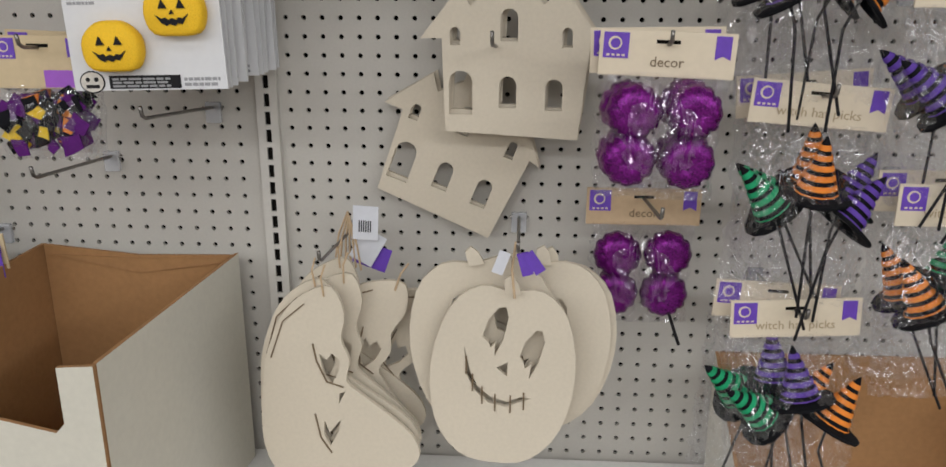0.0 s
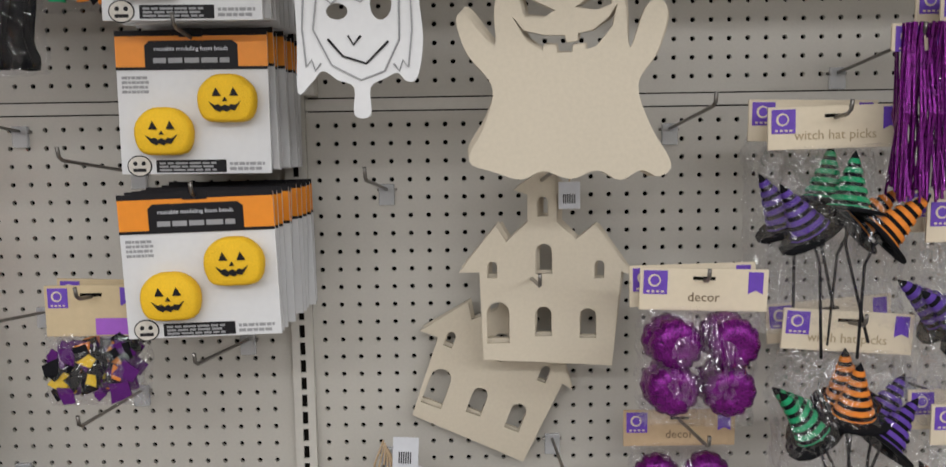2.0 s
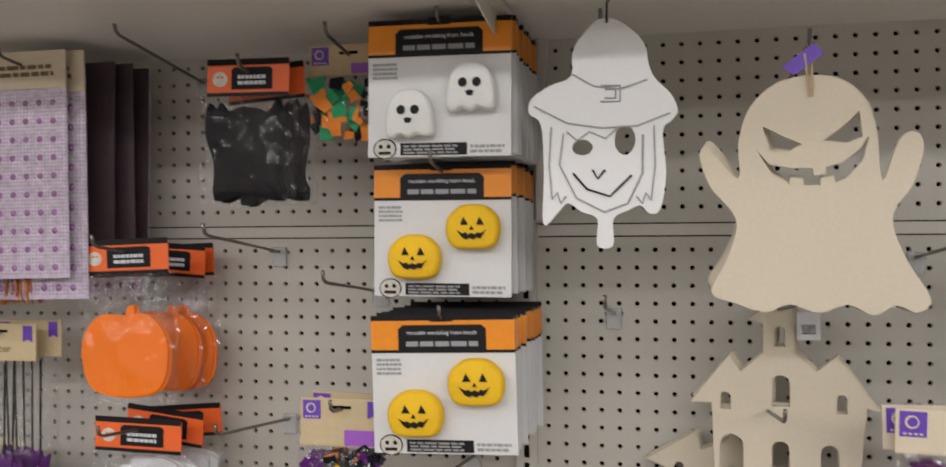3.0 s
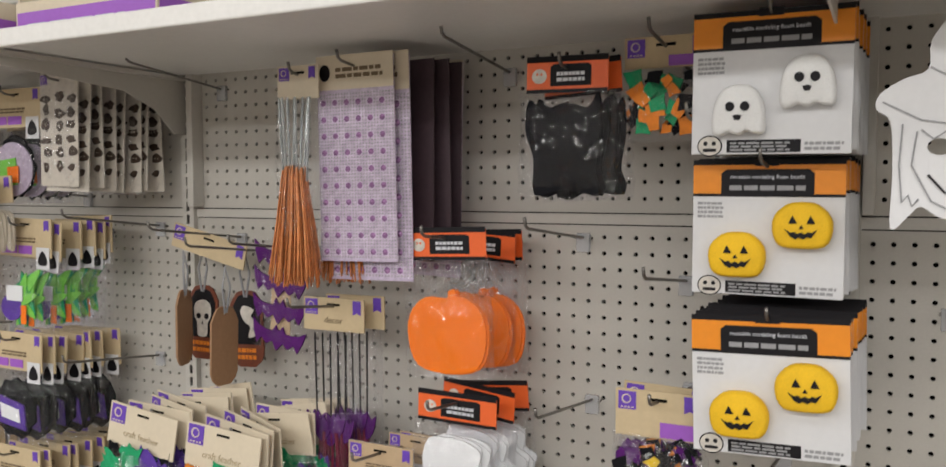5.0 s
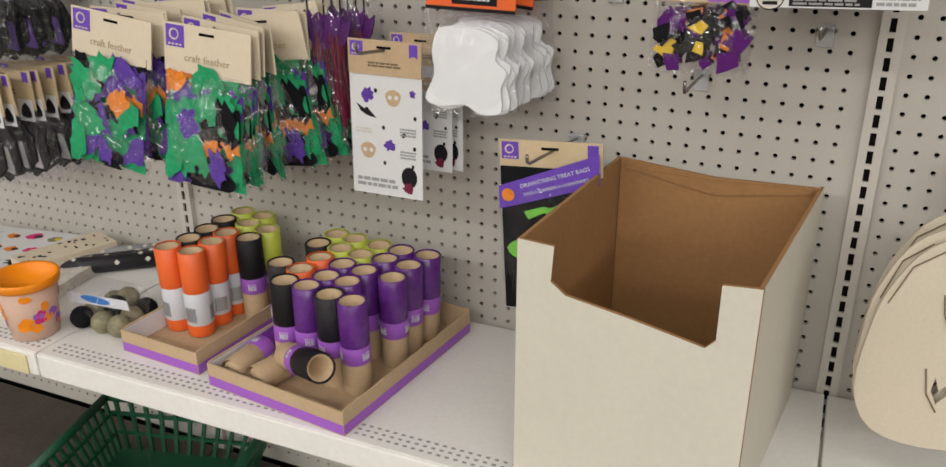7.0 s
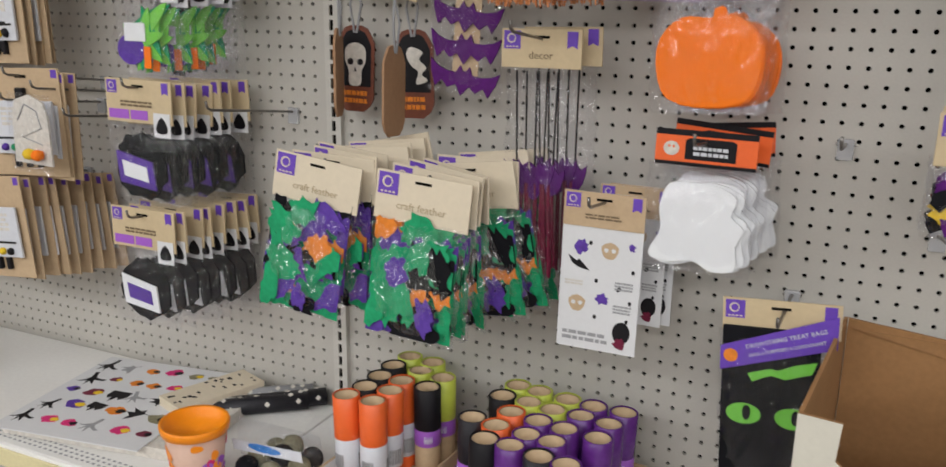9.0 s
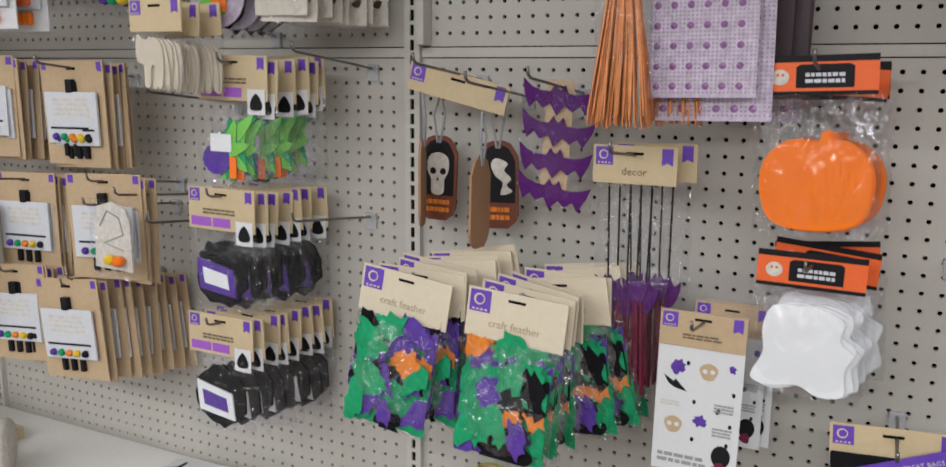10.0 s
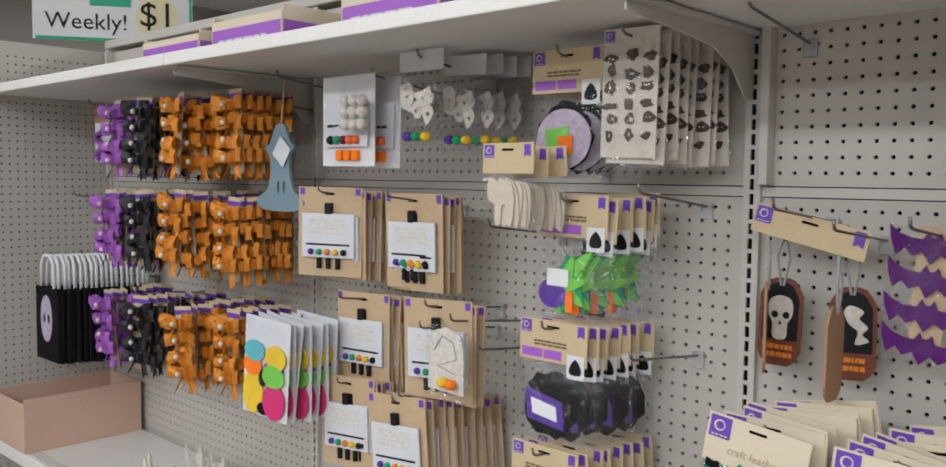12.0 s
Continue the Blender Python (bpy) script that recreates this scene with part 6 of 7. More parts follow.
# hanging blue-grey wooden figure
t = thing("wooden_scarecrow", pose(-2.285, -0.228, 1.486) @ Matrix.Scale(1.3, 4), "greyish blue painted wooden figure with a price label", "decoration")
part("plate", cutout_bm(curve_points([(-0.012, 0.075), (0.014, 0.075), (0.030, 0.045), (0.044, 0.036), (0.028, 0.020), (0.030, -0.020), (0.044, -0.044), (0.072, -0.060), (0.050, -0.078), (-0.050, -0.078), (-0.074, -0.060), (-0.040, -0.040), (-0.030, -0.010), (-0.034, 0.024), (-0.050, 0.034), (-0.030, 0.046)], 3), [ellipse(-0.006, -0.036, 0.004, 0.012, 8), ellipse(0.012, -0.036, 0.004, 0.012, 8)], 0.006), M_BLUEG, t)
o = part("price_label", cutout_bm(rect(-0.020, 0.020, -0.020, 0.020), th=0.0006), M_LABEL, t, "white price label")
o.matrix_basis = pose(0.010, -0.004, 0.028, 0, 38, 0)
part("string", tube_bm([(0, 0.002, 0.07), (0.002, 0.006, 0.12), (0.0, 0.01, 0.165)], 0.0014), M_KRAFTL, t)
hook(-2.285, 1.672)
# felt colour kits
t = thing("felt_colour_kit", pose(-2.190, -0.325, 1.148, 0, 4, 6), "bag of bright pink, yellow and teal felt pieces", "craft kit")
bm = bmesh.new()
bm_box(bm, -0.075, 0.075, 0, 0.001, -0.225, 0)
part("card", bm, M_WHITE, t)
part("header", cutout_bm(rect(-0.075, 0.075, -0.05, 0), th=0.0006, y=-0.0008), M_LABEL, t, "pale printed header")
for x, z, rx, rz, c in ((-0.036, -0.078, 0.034, 0.024, M_TEALF), (-0.040, -0.112, 0.030, 0.024, M_ORANGEF), (-0.036, -0.172, 0.034, 0.050, M_YELF), (0.034, -0.182, 0.036, 0.042, M_PINK), (0.030, -0.126, 0.036, 0.026, M_BRIGHTG), (0.034, -0.084, 0.034, 0.028, M_YELF), (0.030, -0.106, 0.032, 0.012, M_PURPF), (0.0, -0.205, 0.020, 0.014, M_BLACKF), (-0.006, -0.135, 0.012, 0.020, M_BLACKF)):
    part("felt_piece", cutout_bm(ellipse(x, z, rx, rz, 16), th=0.003, y=-0.006 - 0.0006 * R.random()), c, t)
film_bag(0.152, 0.225, 0.014, t, 105, 0.003)
for i in range(1, 7):
    copy_thing(t, pose(-2.190 + 0.003 * i, -0.325 + 0.020 * i, 1.148 + R.uniform(-0.006, 0.002), R.uniform(-3, 3), 4 + R.uniform(-3, 3), R.uniform(-7, 7)))
hang(-2.190, -0.235, 1.148)
# black bags with white handles
t = thing("treat_tote", pose(-3.40, -0.33, 1.105), "black felt tote with white handle and skull print", "tote bag", "black totes")
bm = bmesh.new()
bm_box(bm, -0.085, 0.085, -0.006, 0.006, -0.235, 0)
part("bag_body", bm, M_BLACKF, t, bevel=0.003)
part("handle", tube_bm([(-0.05, 0, -0.005), (-0.045, 0, 0.075), (-0.02, 0, 0.10), (0.02, 0, 0.10), (0.045, 0, 0.075), (0.05, 0, -0.005)], 0.006), M_WHITEF, t, "white handle", smooth=True)
part("print", cutout_bm(ellipse(0, -0.10, 0.045, 0.075, 18), [ellipse(-0.016, -0.10, 0.01, 0.016, 9), ellipse(0.018, -0.10, 0.01, 0.016, 9)], 0.0006, -0.0072), M_GEM, t, "lilac skull print")
for i in range(1, 19):
    copy_thing(t, pose(-3.40 + R.uniform(-0.004, 0.004) + 0.005 * i, -0.33 + 0.0145 * i, 1.103, 0, R.uniform(-2, 2), R.uniform(-3, 3)))
hook(-3.37, 1.18)
# pinkish carton and small wooden stakes on the shelf
t = thing("shelf_carton", pose(0, 0, 0), "open pinkish card carton on the lower shelf", "box")
for nm, a in (("front", (-3.64, -3.42, -0.405, -0.400, 0.5755, 0.735)), ("back", (-3.64, -3.42, -0.025, -0.020, 0.5755, 0.750)), ("side", (-3.645, -3.64, -0.405, -0.020, 0.5755, 0.750)), ("side", (-3.42, -3.415, -0.405, -0.020, 0.5755, 0.750)), ("bottom", (-3.638, -3.422, -0.398, -0.027, 0.5755, 0.580))):
    bm = bmesh.new()
    bm_box(bm, *a)
    part(nm, bm, M_PINKB, t, bevel=0.001)
t = thing("stake_tray", pose(0, 0, 0), "shallow kraft tray full of pale wooden stakes", "display tray")
bm = bmesh.new()
bm_box(bm, -2.80, -2.20, -0.36, -0.12, 0.5755, 0.605)
part("tray", bm, M_HEADER, t)
for k in range(26):
    ob = part("wooden_stake", cutout_bm(curve_points([(-0.012, 0), (-0.012, 0.05), (-0.022, 0.066), (-0.010, 0.082), (-0.004, 0.104), (0.006, 0.104), (0.008, 0.082), (0.022, 0.066), (0.012, 0.05), (0.012, 0)], 2), th=0.004), M_BONE, t)
    ob.matrix_basis = pose(-2.78 + 0.044 * (k % 13) + R.uniform(-0.008, 0.008), -0.33 + 0.13 * (k // 13) + R.uniform(-0.02, 0.02), 0.600, 0, R.uniform(-14, 14), R.uniform(-30, 30))

# ---- goods on the lower shelf ----
def craft_roll(colour, lab, h=0.155, r=0.0215, wrapped=False):
    t = thing("craft_roll", pose(0, 0, 0), lab, "craft roll", "craft rolls")
    low, band, top = (0.14, M_LABEL, 0.52) if wrapped else (0.34, M_VIOLET, 0.52)
    part("sleeve", lathe_bm([(r + 0.0006, h * top), (r + 0.0012, h * (top + 0.01)), (r + 0.0012, h - 0.001), (r, h), (r - 0.0015, h - 0.001)], 18), colour, t, smooth=True)
    part("label_band", lathe_bm([(r + 0.0009, h * low), (r + 0.0013, h * (low + 0.005)), (r + 0.0013, h * top), (r + 0.0009, h * (top + 0.005))], 18), band, t, "white barcode label band" if wrapped else "violet and white label band", smooth=True)
    part("core", lathe_bm([(r, 0), (r + 0.0006, 0.002), (r + 0.0006, h * low), (r, h * (low + 0.01)), (r - 0.002, h - 0.002), (r - 0.004, h - 0.002), (r - 0.004, 0.003), (0.0, 0.003)], 18), M_KRAFTL, t, "kraft card tube", smooth=True)
    if wrapped:
        part("lower_wrap", lathe_bm([(r + 0.0007, 0.001), (r + 0.0012, 0.002), (r + 0.0012, h * low), (r + 0.0007, h * low + 0.001)], 18), colour, t, "orange film below the label", smooth=True)
    n, ink = (14, M_GREY) if wrapped else (9, M_LABEL)
    for turn in (0.0, 2.1, 4.2):
        bm = bmesh.new()
        for k in range(n):
            q, z = turn + 0.07 * k, h * (low + 0.05)
            bm_box(bm, -0.0004, 0.0004 if k % 3 else 0.0008, -0.0003, 0.0003, z, h * (top - (0.16 if wrapped else 0.05 + 0.03 * (k % 2))), pose((r + 0.0015) * math.cos(q), (r + 0.0015) * math.sin(q), 0, 0, 0, math.degrees(q) + 90))
        part("print", bm, ink, t)
    return t


def tray(name, m, w, d, label):
    t = thing(name, m, label, "display tray")
    for nm, a, c in (("bottom", (0.002, w - 0.002, 0.002, d - 0.002, 0.0, 0.003), M_KRAFTL), ("front", (0, w, 0, 0.003, 0, 0.040), M_KRAFTL), ("back", (0, w, d - 0.003, d, 0, 0.045), M_KRAFTL), ("side", (0, 0.003, 0.0032, d - 0.0032, 0, 0.042), M_KRAFTL), ("side", (w - 0.003, w, 0.0032, d - 0.0032, 0, 0.042), M_KRAFTL)):
        bm = bmesh.new()
        bm_box(bm, *a)
        part(nm, bm, c, t)
    bm = bmesh.new()
    bm_box(bm, 0.001, w - 0.001, -0.0006, -0.0001, 0.002, 0.018)
    bm_box(bm, w + 0.0001, w + 0.0006, 0.001, d - 0.001, 0.002, 0.018)
    bm_box(bm, -0.0006, -0.0001, 0.001, d - 0.001, 0.002, 0.018)
    part("printed_band", bm, M_VIOLET, t, "violet printed band")
    bm = bmesh.new()
    bm_box(bm, 0.0035, 0.0045, 0.004, d - 0.004, 0.004, 0.040)
    part("inner_face", bm, M_WHITE, t, "white inside face")
    return t


T1 = pose(-1.088, -0.338, 0.5755, 0, 0, -4)
T2 = pose(-0.886, -0.366, 0.5755, 0, 0, -7)
tray("display_tray", T1, 0.168, 0.310, "kraft display tray with violet band, half empty")
tray("display_tray", T2, 0.266, 0.350, "kraft display tray with violet band, full of rolls")
kinds = {"o": (M_REDOR, "card tube roll in shiny orange film"), "k": (M_BLACK, "card tube roll in black glitter film"), "p": (M_ROLLP, "card tube roll in purple film"), "l": (M_LIME, "card tube roll in lime yellow"), "g": (M_GLITK, "card tube roll in speckled black film")}
made = {}


def roll_at(kind, m):
    if kind in made:
        return copy_thing(made[kind], m)
    made[kind] = craft_roll(*kinds[kind], wrapped=kind == "o")
    made[kind].matrix_world = m
    return made[kind]


for k, row in ((0, ("oo..")), (1, ("ko..")), (2, ("kok.")), (3, ("kll.")), (4, ("ll.."))):
    for i, c in enumerate(row):
        if c != ".":
            roll_at(c, T1 @ pose(0.028 + 0.047 * i + R.uniform(-0.002, 0.002), 0.104 + 0.0455 * k, 0.0035, R.uniform(-1.5, 1.5), R.uniform(-1.5, 1.5), R.uniform(0, 360)))
for k, row in ((0, (".kpgp")), (1, ("gopp.")), (2, (".oppp")), (3, ("kllpp")), (4, ("lllpp"))):
    for i, c in enumerate(row):
        if c != ".":
            roll_at(c, T2 @ pose(0.026 + 0.0465 * i + R.uniform(-0.002, 0.002), 0.106 + 0.047 * k, 0.0035, R.uniform(-1.5, 1.5), R.uniform(-1.5, 1.5), R.uniform(0, 360)))
for kind, x, y, z, rx, ry, rz in (("k", 0.098, 0.075, 0.044, 70, 0, 62), ("p", 0.036, 0.016, 0.026, -90, 0, 6), ("p", 0.082, 0.018, 0.026, -90, 0, -8)):
    roll_at(kind, T2 @ pose(x, y, z, rx, ry, rz))

# orange treat cup
t = thing("party_cup", pose(-1.278, -0.348, 0.5755), "orange plastic cup with printed pumpkins", "cup")
part("wall", lathe_bm([(0.036, 0.0), (0.038, 0.001), (0.050, 0.100), (0.0485, 0.100), (0.036, 0.003), (0.0, 0.003)], 32), M_PINKB, t, "printed pale orange wall", smooth=True)
part("rim", lathe_bm([(0.0485, 0.094), (0.054, 0.096), (0.0565, 0.108), (0.055, 0.112), (0.050, 0.110), (0.0475, 0.098), (0.0, 0.092)], 32), M_ORCUP, t, "bright orange rim", smooth=True)
for k in range(44):
    q, z = R.uniform(0, 6.3), R.uniform(0.014, 0.086)
    rr = 0.0388 + 0.012 * z / 0.1
    ob = part("print", cutout_bm(ellipse(0, 0, R.uniform(0.006, 0.011), R.uniform(0.006, 0.011), 10, 0.1, 3), th=0.0004), (M_ORCUP, M_PINK, M_ORCUP, M_VIOLET)[k % 4], t)
    ob.matrix_basis = pose(rr * math.cos(q), rr * math.sin(q), z, 0, 0, math.degrees(q) + 90) @ pose(0, 0, 0, 7, 0, 0)
# bag of olive balls
t = thing("ball_bag", pose(-1.172, -0.268, 0.5755), "clear bag of olive and dark foam balls", "craft pack")
for k in range(9):
    x, y, z = (-0.042 + 0.042 * (k % 3) + R.uniform(-0.006, 0.006), -0.035 + 0.035 * ((k // 3) % 3), 0.020 + (0.014 if k in (4, 7) else 0))
    part("foam_ball", lathe_bm([(0.020 * math.sin(math.pi * j / 8), -0.020 * math.cos(math.pi * j / 8)) for j in range(9)], 14, pose(x, y, z)), M_OLIVE if k % 4 else M_BLACKF, t, smooth=True)
part("label_card", cutout_bm([(-0.075, 0.062), (0.065, 0.070), (0.068, 0.052), (-0.072, 0.044)], th=0.001, y=-0.030), M_LABEL, t, "white and blue label card")
part("label_print", cutout_bm(ellipse(-0.008, 0.058, 0.034, 0.007, 14), th=0.0004, y=-0.0306), M_BLUE, t)
ob = part("film_bag", pillow_bm(0.165, 0.085, 0.055, random.Random(111), crumple=0.006), M_FILM, t, "crinkled clear film bag")
ob.matrix_basis = pose(0, 0.0, 0.088)
ob.visible_shadow = False
# patterned rolls of paper
for k, (x, y, z, rz, c) in enumerate(((-1.360, -0.115, 0.593, -52, M_GLITK), (-1.337, -0.085, 0.593, -50, M_GLITK), (-1.375, -0.075, 0.593, -54, M_GREY))):
    t = thing("paper_roll", pose(x, y, z, 0, 0, rz), "black and white patterned paper roll", "paper roll", "paper rolls")
    part("roll", lathe_bm([(0.006, -0.11), (0.017, -0.11), (0.0175, 0.0), (0.017, 0.11), (0.006, 0.11)], 16, pose(0, 0, 0, 90)), c, t, smooth=True)
    bm = bmesh.new()
    for j in range(22):
        q, yy = R.uniform(0, 3.14), R.uniform(-0.1, 0.1)
        for s in range(1):
            bm_box(bm, -0.004, 0.004, -0.004, 0.004, 0.0, 0.0006, pose(0, yy, 0) @ pose(0, 0, 0, 0, math.degrees(q) - 90, 0) @ pose(0, 0, 0.0176, 0, 0, 45))
    tagged(part("printed_dot", bm, M_BONE, t), kind="stuff")
# sticker book lying on cards
t = thing("sticker_pad", pose(-1.590, -0.205, 0.5755, 0, 0, 9), "white sticker pad with coloured Halloween pictures", "sticker pad")
bm = bmesh.new()
bm_box(bm, -0.150, 0.235, -0.150, 0.130, 0.0, 0.022)
part("card_block", bm, M_BONE, t, "block of cards", bevel=0.001)
bm = bmesh.new()
bm_box(bm, -0.155, 0.155, -0.172, 0.160, 0.0225, 0.0245)
sh = part("sheet", bm, M_WHITE, t)
rng = random.Random(121)
BRANCH = [(-0.004, -0.030), (0.004, -0.030), (0.005, -0.006), (0.018, 0.006), (0.030, 0.008), (0.018, 0.010), (0.008, 0.006), (0.012, 0.028), (0.004, 0.012), (-0.006, 0.030), (-0.004, 0.008), (-0.022, 0.016), (-0.030, 0.010), (-0.016, 0.006), (-0.005, -0.004)]
WITCHS = [(-0.024, -0.016), (-0.010, -0.012), (-0.004, 0.012), (0.002, 0.026), (0.006, 0.010), (0.024, 0.004), (0.010, -0.004), (0.028, -0.014), (0.006, -0.014), (0.0, -0.024), (-0.006, -0.014)]
HOUSES = [(-0.022, -0.020), (0.022, -0.020), (0.022, 0.002), (0.014, 0.012), (0.008, 0.004), (0.004, 0.024), (-0.004, 0.004), (-0.012, 0.014), (-0.022, 0.0)]
for k in range(30):
    x, y = -0.122 + 0.049 * (k % 6) + rng.uniform(-0.007, 0.007), -0.12 + 0.06 * (k // 6) + rng.uniform(-0.007, 0.007)
    s = rng.uniform(0.014, 0.024)
    blob = [(s * rng.uniform(0.7, 1.05) * math.cos(2 * math.pi * i / 14), 0.8 * s * rng.uniform(0.7, 1.05) * math.sin(2 * math.pi * i / 14)) for i in range(14)]
    c = (M_BLACK, M_MAROON, M_GREY, M_BLACK, M_ORAF, M_BLACK, M_PINK, M_OLIVE, M_PURPF, M_BLACK)[rng.randrange(10)]
    dark = c in (M_BLACK, M_GREY)
    f = rng.uniform(0.75, 1.0)
    pts = [(u * f, v * f) for u, v in (BRANCH, WITCHS, HOUSES)[k % 3]] if dark else blob
    ob = part("picture", cutout_bm(pts, th=0.0004), c, t)
    ob.matrix_basis = pose(x, y, 0.0251, -90, 0, 0) @ pose(0, 0, 0, 0, rng.uniform(150, 210), 0)
    if not dark:
        o2 = part("picture", cutout_bm([(u * 0.5 + s * 0.5, v * 0.5) for u, v in blob], th=0.0004), (M_BLACK, M_YELF, M_BLACK)[k % 3], t)
        o2.matrix_basis = pose(x, y, 0.0256, -90, 0, 0)
t = thing("card_pack", pose(-1.440, -0.140, 0.5980, 0, 0, -20), "stack of cream cards with small black print", "card pack")
bm = bmesh.new()
bm_box(bm, -0.04, 0.04, -0.08, 0.10, 0, 0.022)
part("card_block", bm, M_CREAM, t, bevel=0.001)
bm = bmesh.new()
for k in range(24):
    x, y = R.uniform(-0.036, 0.026), R.uniform(-0.075, 0.09)
    bm_box(bm, x, x + R.uniform(0.004, 0.012), y, y + R.uniform(0.003, 0.008), 0.0222, 0.0226)
part("print", bm, M_BLACK, t)
t = thing("film_sheet", pose(-1.13, -0.12, 0.5755, 0, 0, 12), "crinkled clear film sheet lying flat", "packaging")
bm = bmesh.new()
gr = [[bm.verts.new((-0.09 + 0.02 * i, -0.06 + 0.02 * j, 0.006 + R.uniform(0, 0.012))) for j in range(7)] for i in range(10)]
for i in range(9):
    for j in range(6):
        bm.faces.new((gr[i][j], gr[i + 1][j], gr[i + 1][j + 1], gr[i][j + 1]))
ob = part("sheet", bm, M_FILM, t)
ob.visible_shadow = False
# clear plastic hoop at the far side
t = thing("plastic_jar", pose(-2.10, -0.28, 0.5755), "round pale plastic container lying on its side", "container")
part("body", lathe_bm([(0.0, -0.05), (0.055, -0.05), (0.060, -0.045), (0.060, 0.045), (0.055, 0.05), (0.045, 0.05), (0.045, -0.04), (0.0, -0.04)], 26, pose(0, 0, 0.060, 90, 0, -50)), M_BONE, t, smooth=True)

# price strips on the lower shelf's front
for a, b in ((-1.95, -1.52), (-1.47, -1.24)):
    t = thing("price_strip", pose(0, 0, 0), "cream price strip on the shelf edge", "price strip")
    bm = bmesh.new()
    bm_box(bm, a, b, BASE_Y - 0.008, BASE_Y - 0.0042, BASE_Z - 0.043, BASE_Z - 0.008)
    part("strip", bm, M_PRICE, t, bevel=0.001)
# rows of small punched holes along the shelf's front
for a, b in BAYS:
    bm = bmesh.new()
    for row in range(3):
        for k in range(92):
            x = a * BAY + 0.02 + 0.013 * k
            bm_box(bm, x, x + 0.006, BASE_Y + 0.014 + 0.011 * row, BASE_Y + 0.018 + 0.011 * row, BASE_Z + 0.0002, BASE_Z + 0.0006)
    structure(link("shelf_perforation", bm, M_GREY), "rows of small slots along the shelf front", "shelf")

# shopping basket under the shelf
t = thing("shopping_basket", pose(-1.23, -0.165, 0.1205, 0, 0, 14), "dark green plastic shopping basket under the shelf", "basket")
W0, W1, D0, D1, HB = 0.16, 0.20, 0.10, 0.135, 0.115
cor = lambda k: [(-1, -1), (1, -1), (1, 1), (-1, 1)][k % 4]
bm = bmesh.new()
for k in range(4):
    (ax, ay), (bx, by) = cor(k), cor(k + 1)
    for j in range(11):
        u = (j + 0.5) / 11
        x0, y0 = (ax + (bx - ax) * u), (ay + (by - ay) * u)
        tube_bm([(x0 * W0, y0 * D0, 0.0), (x0 * W1, y0 * D1, HB)], 0.0055, bm, 4)
    for z in (0.0, 0.04, 0.08):
        f = z / HB
        tube_bm([(ax * (W0 + (W1 - W0) * f), ay * (D0 + (D1 - D0) * f), z), (bx * (W0 + (W1 - W0) * f), by * (D0 + (D1 - D0) * f), z)], 0.005, bm, 4)
part("ribs", bm, M_GREENB, t)
bm = bmesh.new()
for k in range(4):
    (ax, ay), (bx, by) = cor(k), cor(k + 1)
    tube_bm([(ax * W1, ay * D1, HB), (bx * W1, by * D1, HB)], 0.011, bm, 6)
part("rim", bm, M_GREENB, t, "thick green rim", smooth=True)
bm = bmesh.new()
bm_box(bm, -W0, W0, -D0, D0, 0.0005, 0.006)
part("bottom", bm, M_GREENB, t)

# ---- top shelf: brackets, cartons, sign ----
for i in range(-2, 2):
    bm = cutout_bm([(-0.41, SHELF_Z - 0.026), (-0.012, SHELF_Z - 0.026), (-0.012, SHELF_Z - 0.135), (-0.04, SHELF_Z - 0.135), (-0.09, SHELF_Z - 0.090), (-0.16, SHELF_Z - 0.062), (-0.41, SHELF_Z - 0.044)], th=0.003, y=0)
    for v in bm.verts:
        v.co = Vector((i * BAY - 0.006 + v.co.y, v.co.x, v.co.z))
    t = thing("shelf_bracket", pose(0, 0, 0), "curved beige steel shelf bracket in an upright", "bracket", "shelf brackets")
    part("plate", bm, M_RAIL, t)
    bm = bmesh.new()
    bm_box(bm, i * BAY - 0.010, i * BAY + 0.010, -0.41, -0.012, SHELF_Z - 0.030, SHELF_Z - 0.0225)
    part("flange", bm, M_RAIL, t)


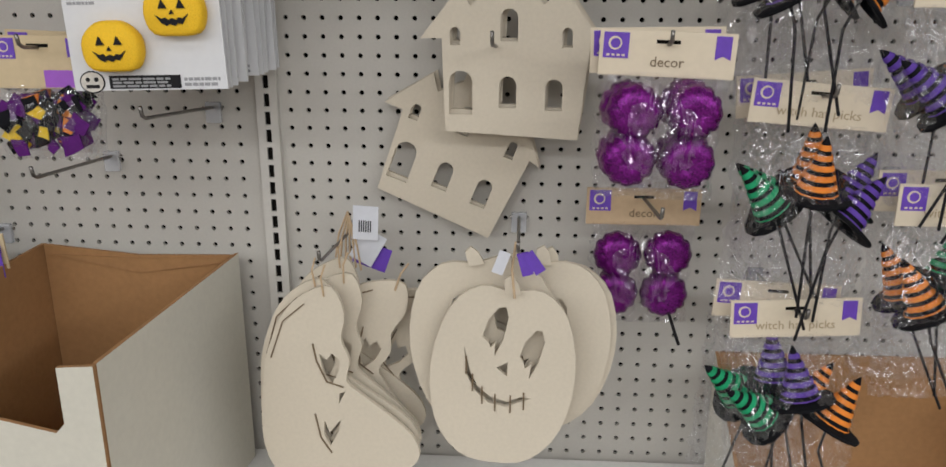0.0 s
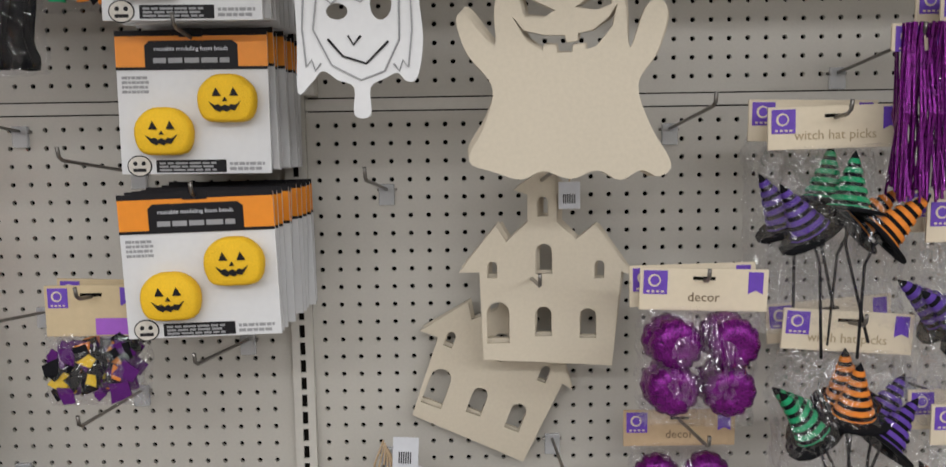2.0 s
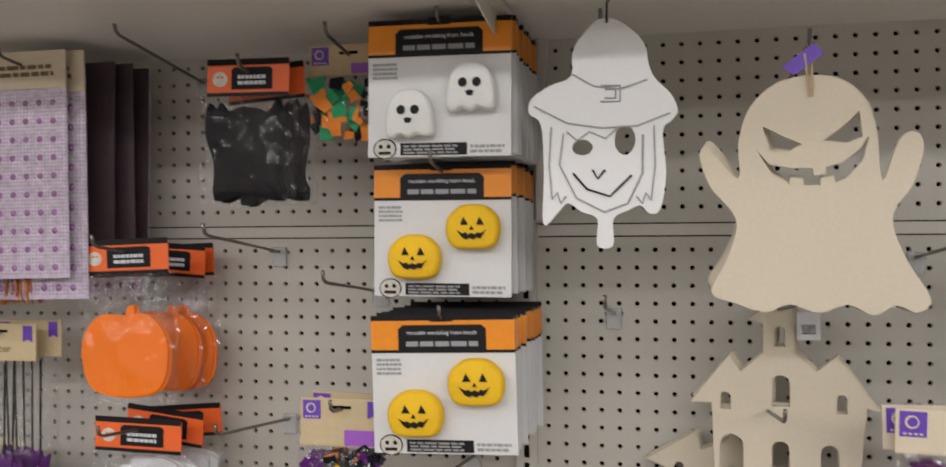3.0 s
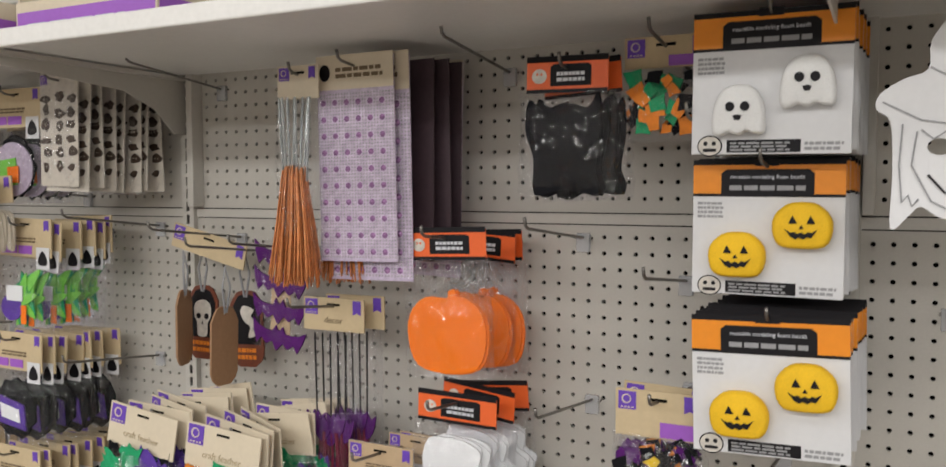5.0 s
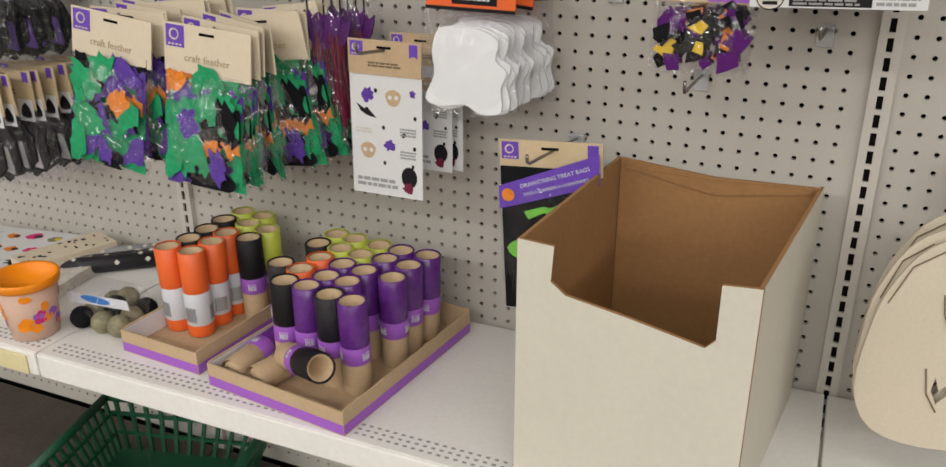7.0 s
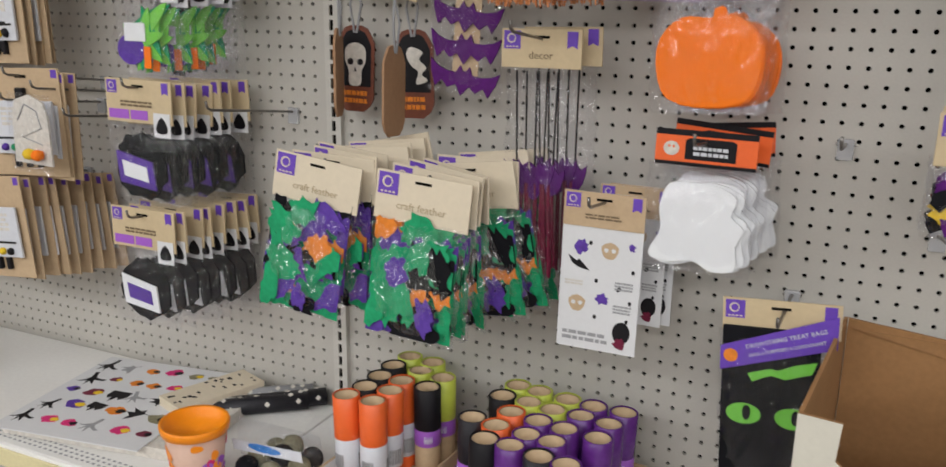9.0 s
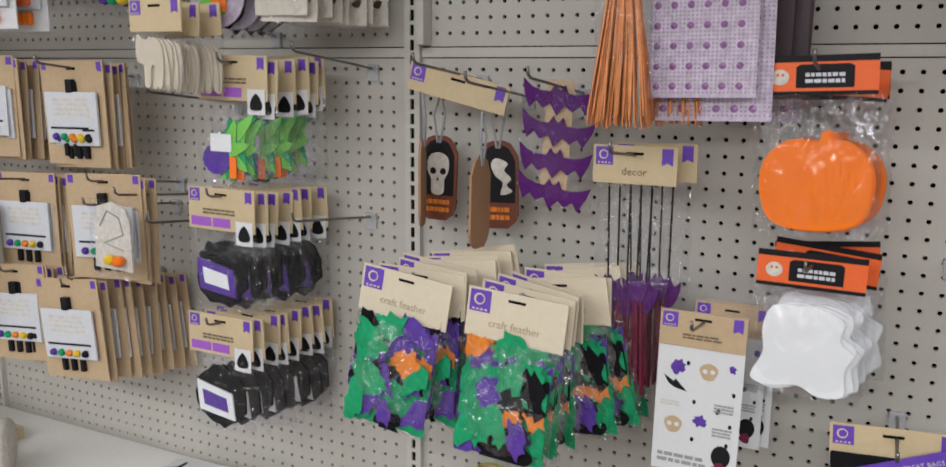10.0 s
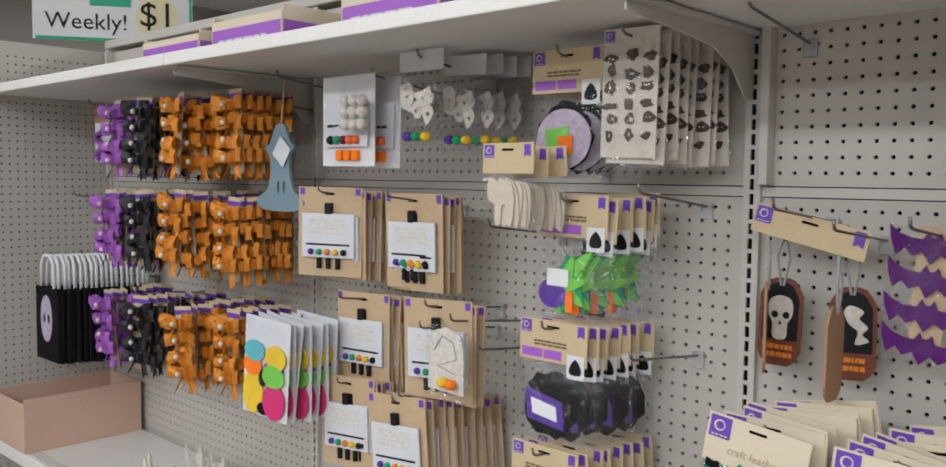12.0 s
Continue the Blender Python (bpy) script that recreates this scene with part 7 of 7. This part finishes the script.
def carton(x0, x1, y0, y1, h, label):
    t = thing("display_carton", pose(0, 0, 0), label, "carton", "cartons on the top shelf")
    for nm, a in (("front", (x0, x1, y0, y0 + 0.004, SHELF_Z, SHELF_Z + h)), ("back", (x0, x1, y1 - 0.004, y1, SHELF_Z, SHELF_Z + h)), ("side", (x0, x0 + 0.004, y0 + 0.0042, y1 - 0.0042, SHELF_Z, SHELF_Z + h * 1.15)), ("side", (x1 - 0.004, x1, y0 + 0.0042, y1 - 0.0042, SHELF_Z, SHELF_Z + h * 1.15)), ("bottom", (x0 + 0.004, x1 - 0.004, y0 + 0.004, y1 - 0.004, SHELF_Z, SHELF_Z + 0.004))):
        bm = bmesh.new()
        bm_box(bm, *a)
        part(nm, bm, M_CREAM, t)
    bm = bmesh.new()
    bm_box(bm, x0 + 0.004, x1 - 0.004, y0 - 0.0008, y0 - 0.0002, SHELF_Z + 0.008, SHELF_Z + h * 0.75)
    bm_box(bm, x1 + 0.0002, x1 + 0.0008, y0 + 0.004, y1 - 0.004, SHELF_Z + 0.008, SHELF_Z + h * 0.75)
    bd = part("printed_band", bm, M_VIOLET, t, "violet printed band")
    part("small_print", bars((x1 - x0) * 0.7, h * 0.3, 2, R, x0 + 0.03, SHELF_Z + 0.014, y0 - 0.001), M_LABEL, bd)


carton(-2.41, -2.13, -0.33, -0.06, 0.080, "cream card carton with violet print on the top shelf")
carton(-2.75, -2.47, -0.33, -0.06, 0.065, "cream card carton with violet print on the top shelf")
carton(-1.93, -1.66, -0.33, -0.06, 0.075, "cream card carton with violet print on the top shelf")
carton(-1.62, -1.36, -0.33, -0.06, 0.075, "cream card carton with violet print on the top shelf")
carton(-1.28, -0.95, -0.33, -0.06, 0.070, "cream card carton with violet print on the top shelf")

t = thing("shop_sign", pose(-3.645, 0.03, 1.942, 0, 0, 55), "white shop sign with green border and black lettering", "sign")
bm = bmesh.new()
bm_box(bm, -0.29, 0.25, 0.0, 0.012, 0.0, 0.30)
part("board", bm, M_WHITE, t)
bm = bmesh.new()
bm_box(bm, -0.28, 0.25, -0.001, -0.0002, 0.000, 0.012)
bm_box(bm, 0.240, 0.25, -0.001, -0.0002, 0.012, 0.30)
part("border", bm, M_SIGNG, t, "green border")
text_part("Weekly!", 0.082, M_BLACK, t, (-0.11, -0.0012, 0.066))
bm = bmesh.new()
bm_box(bm, -0.10, 0.04, -0.001, -0.0002, 0.125, 0.20)
part("upper_word", bm, M_SIGNG, t, "green lettering")
disc = part("disc", cutout_bm(ellipse(0.13, 0.090, 0.075, 0.080, 28), th=0.0006, y=-0.001), M_PRICE, t, "pale yellow disc")
text_part("$1", 0.125, M_BLACK, t, (0.13, -0.0022, 0.098))
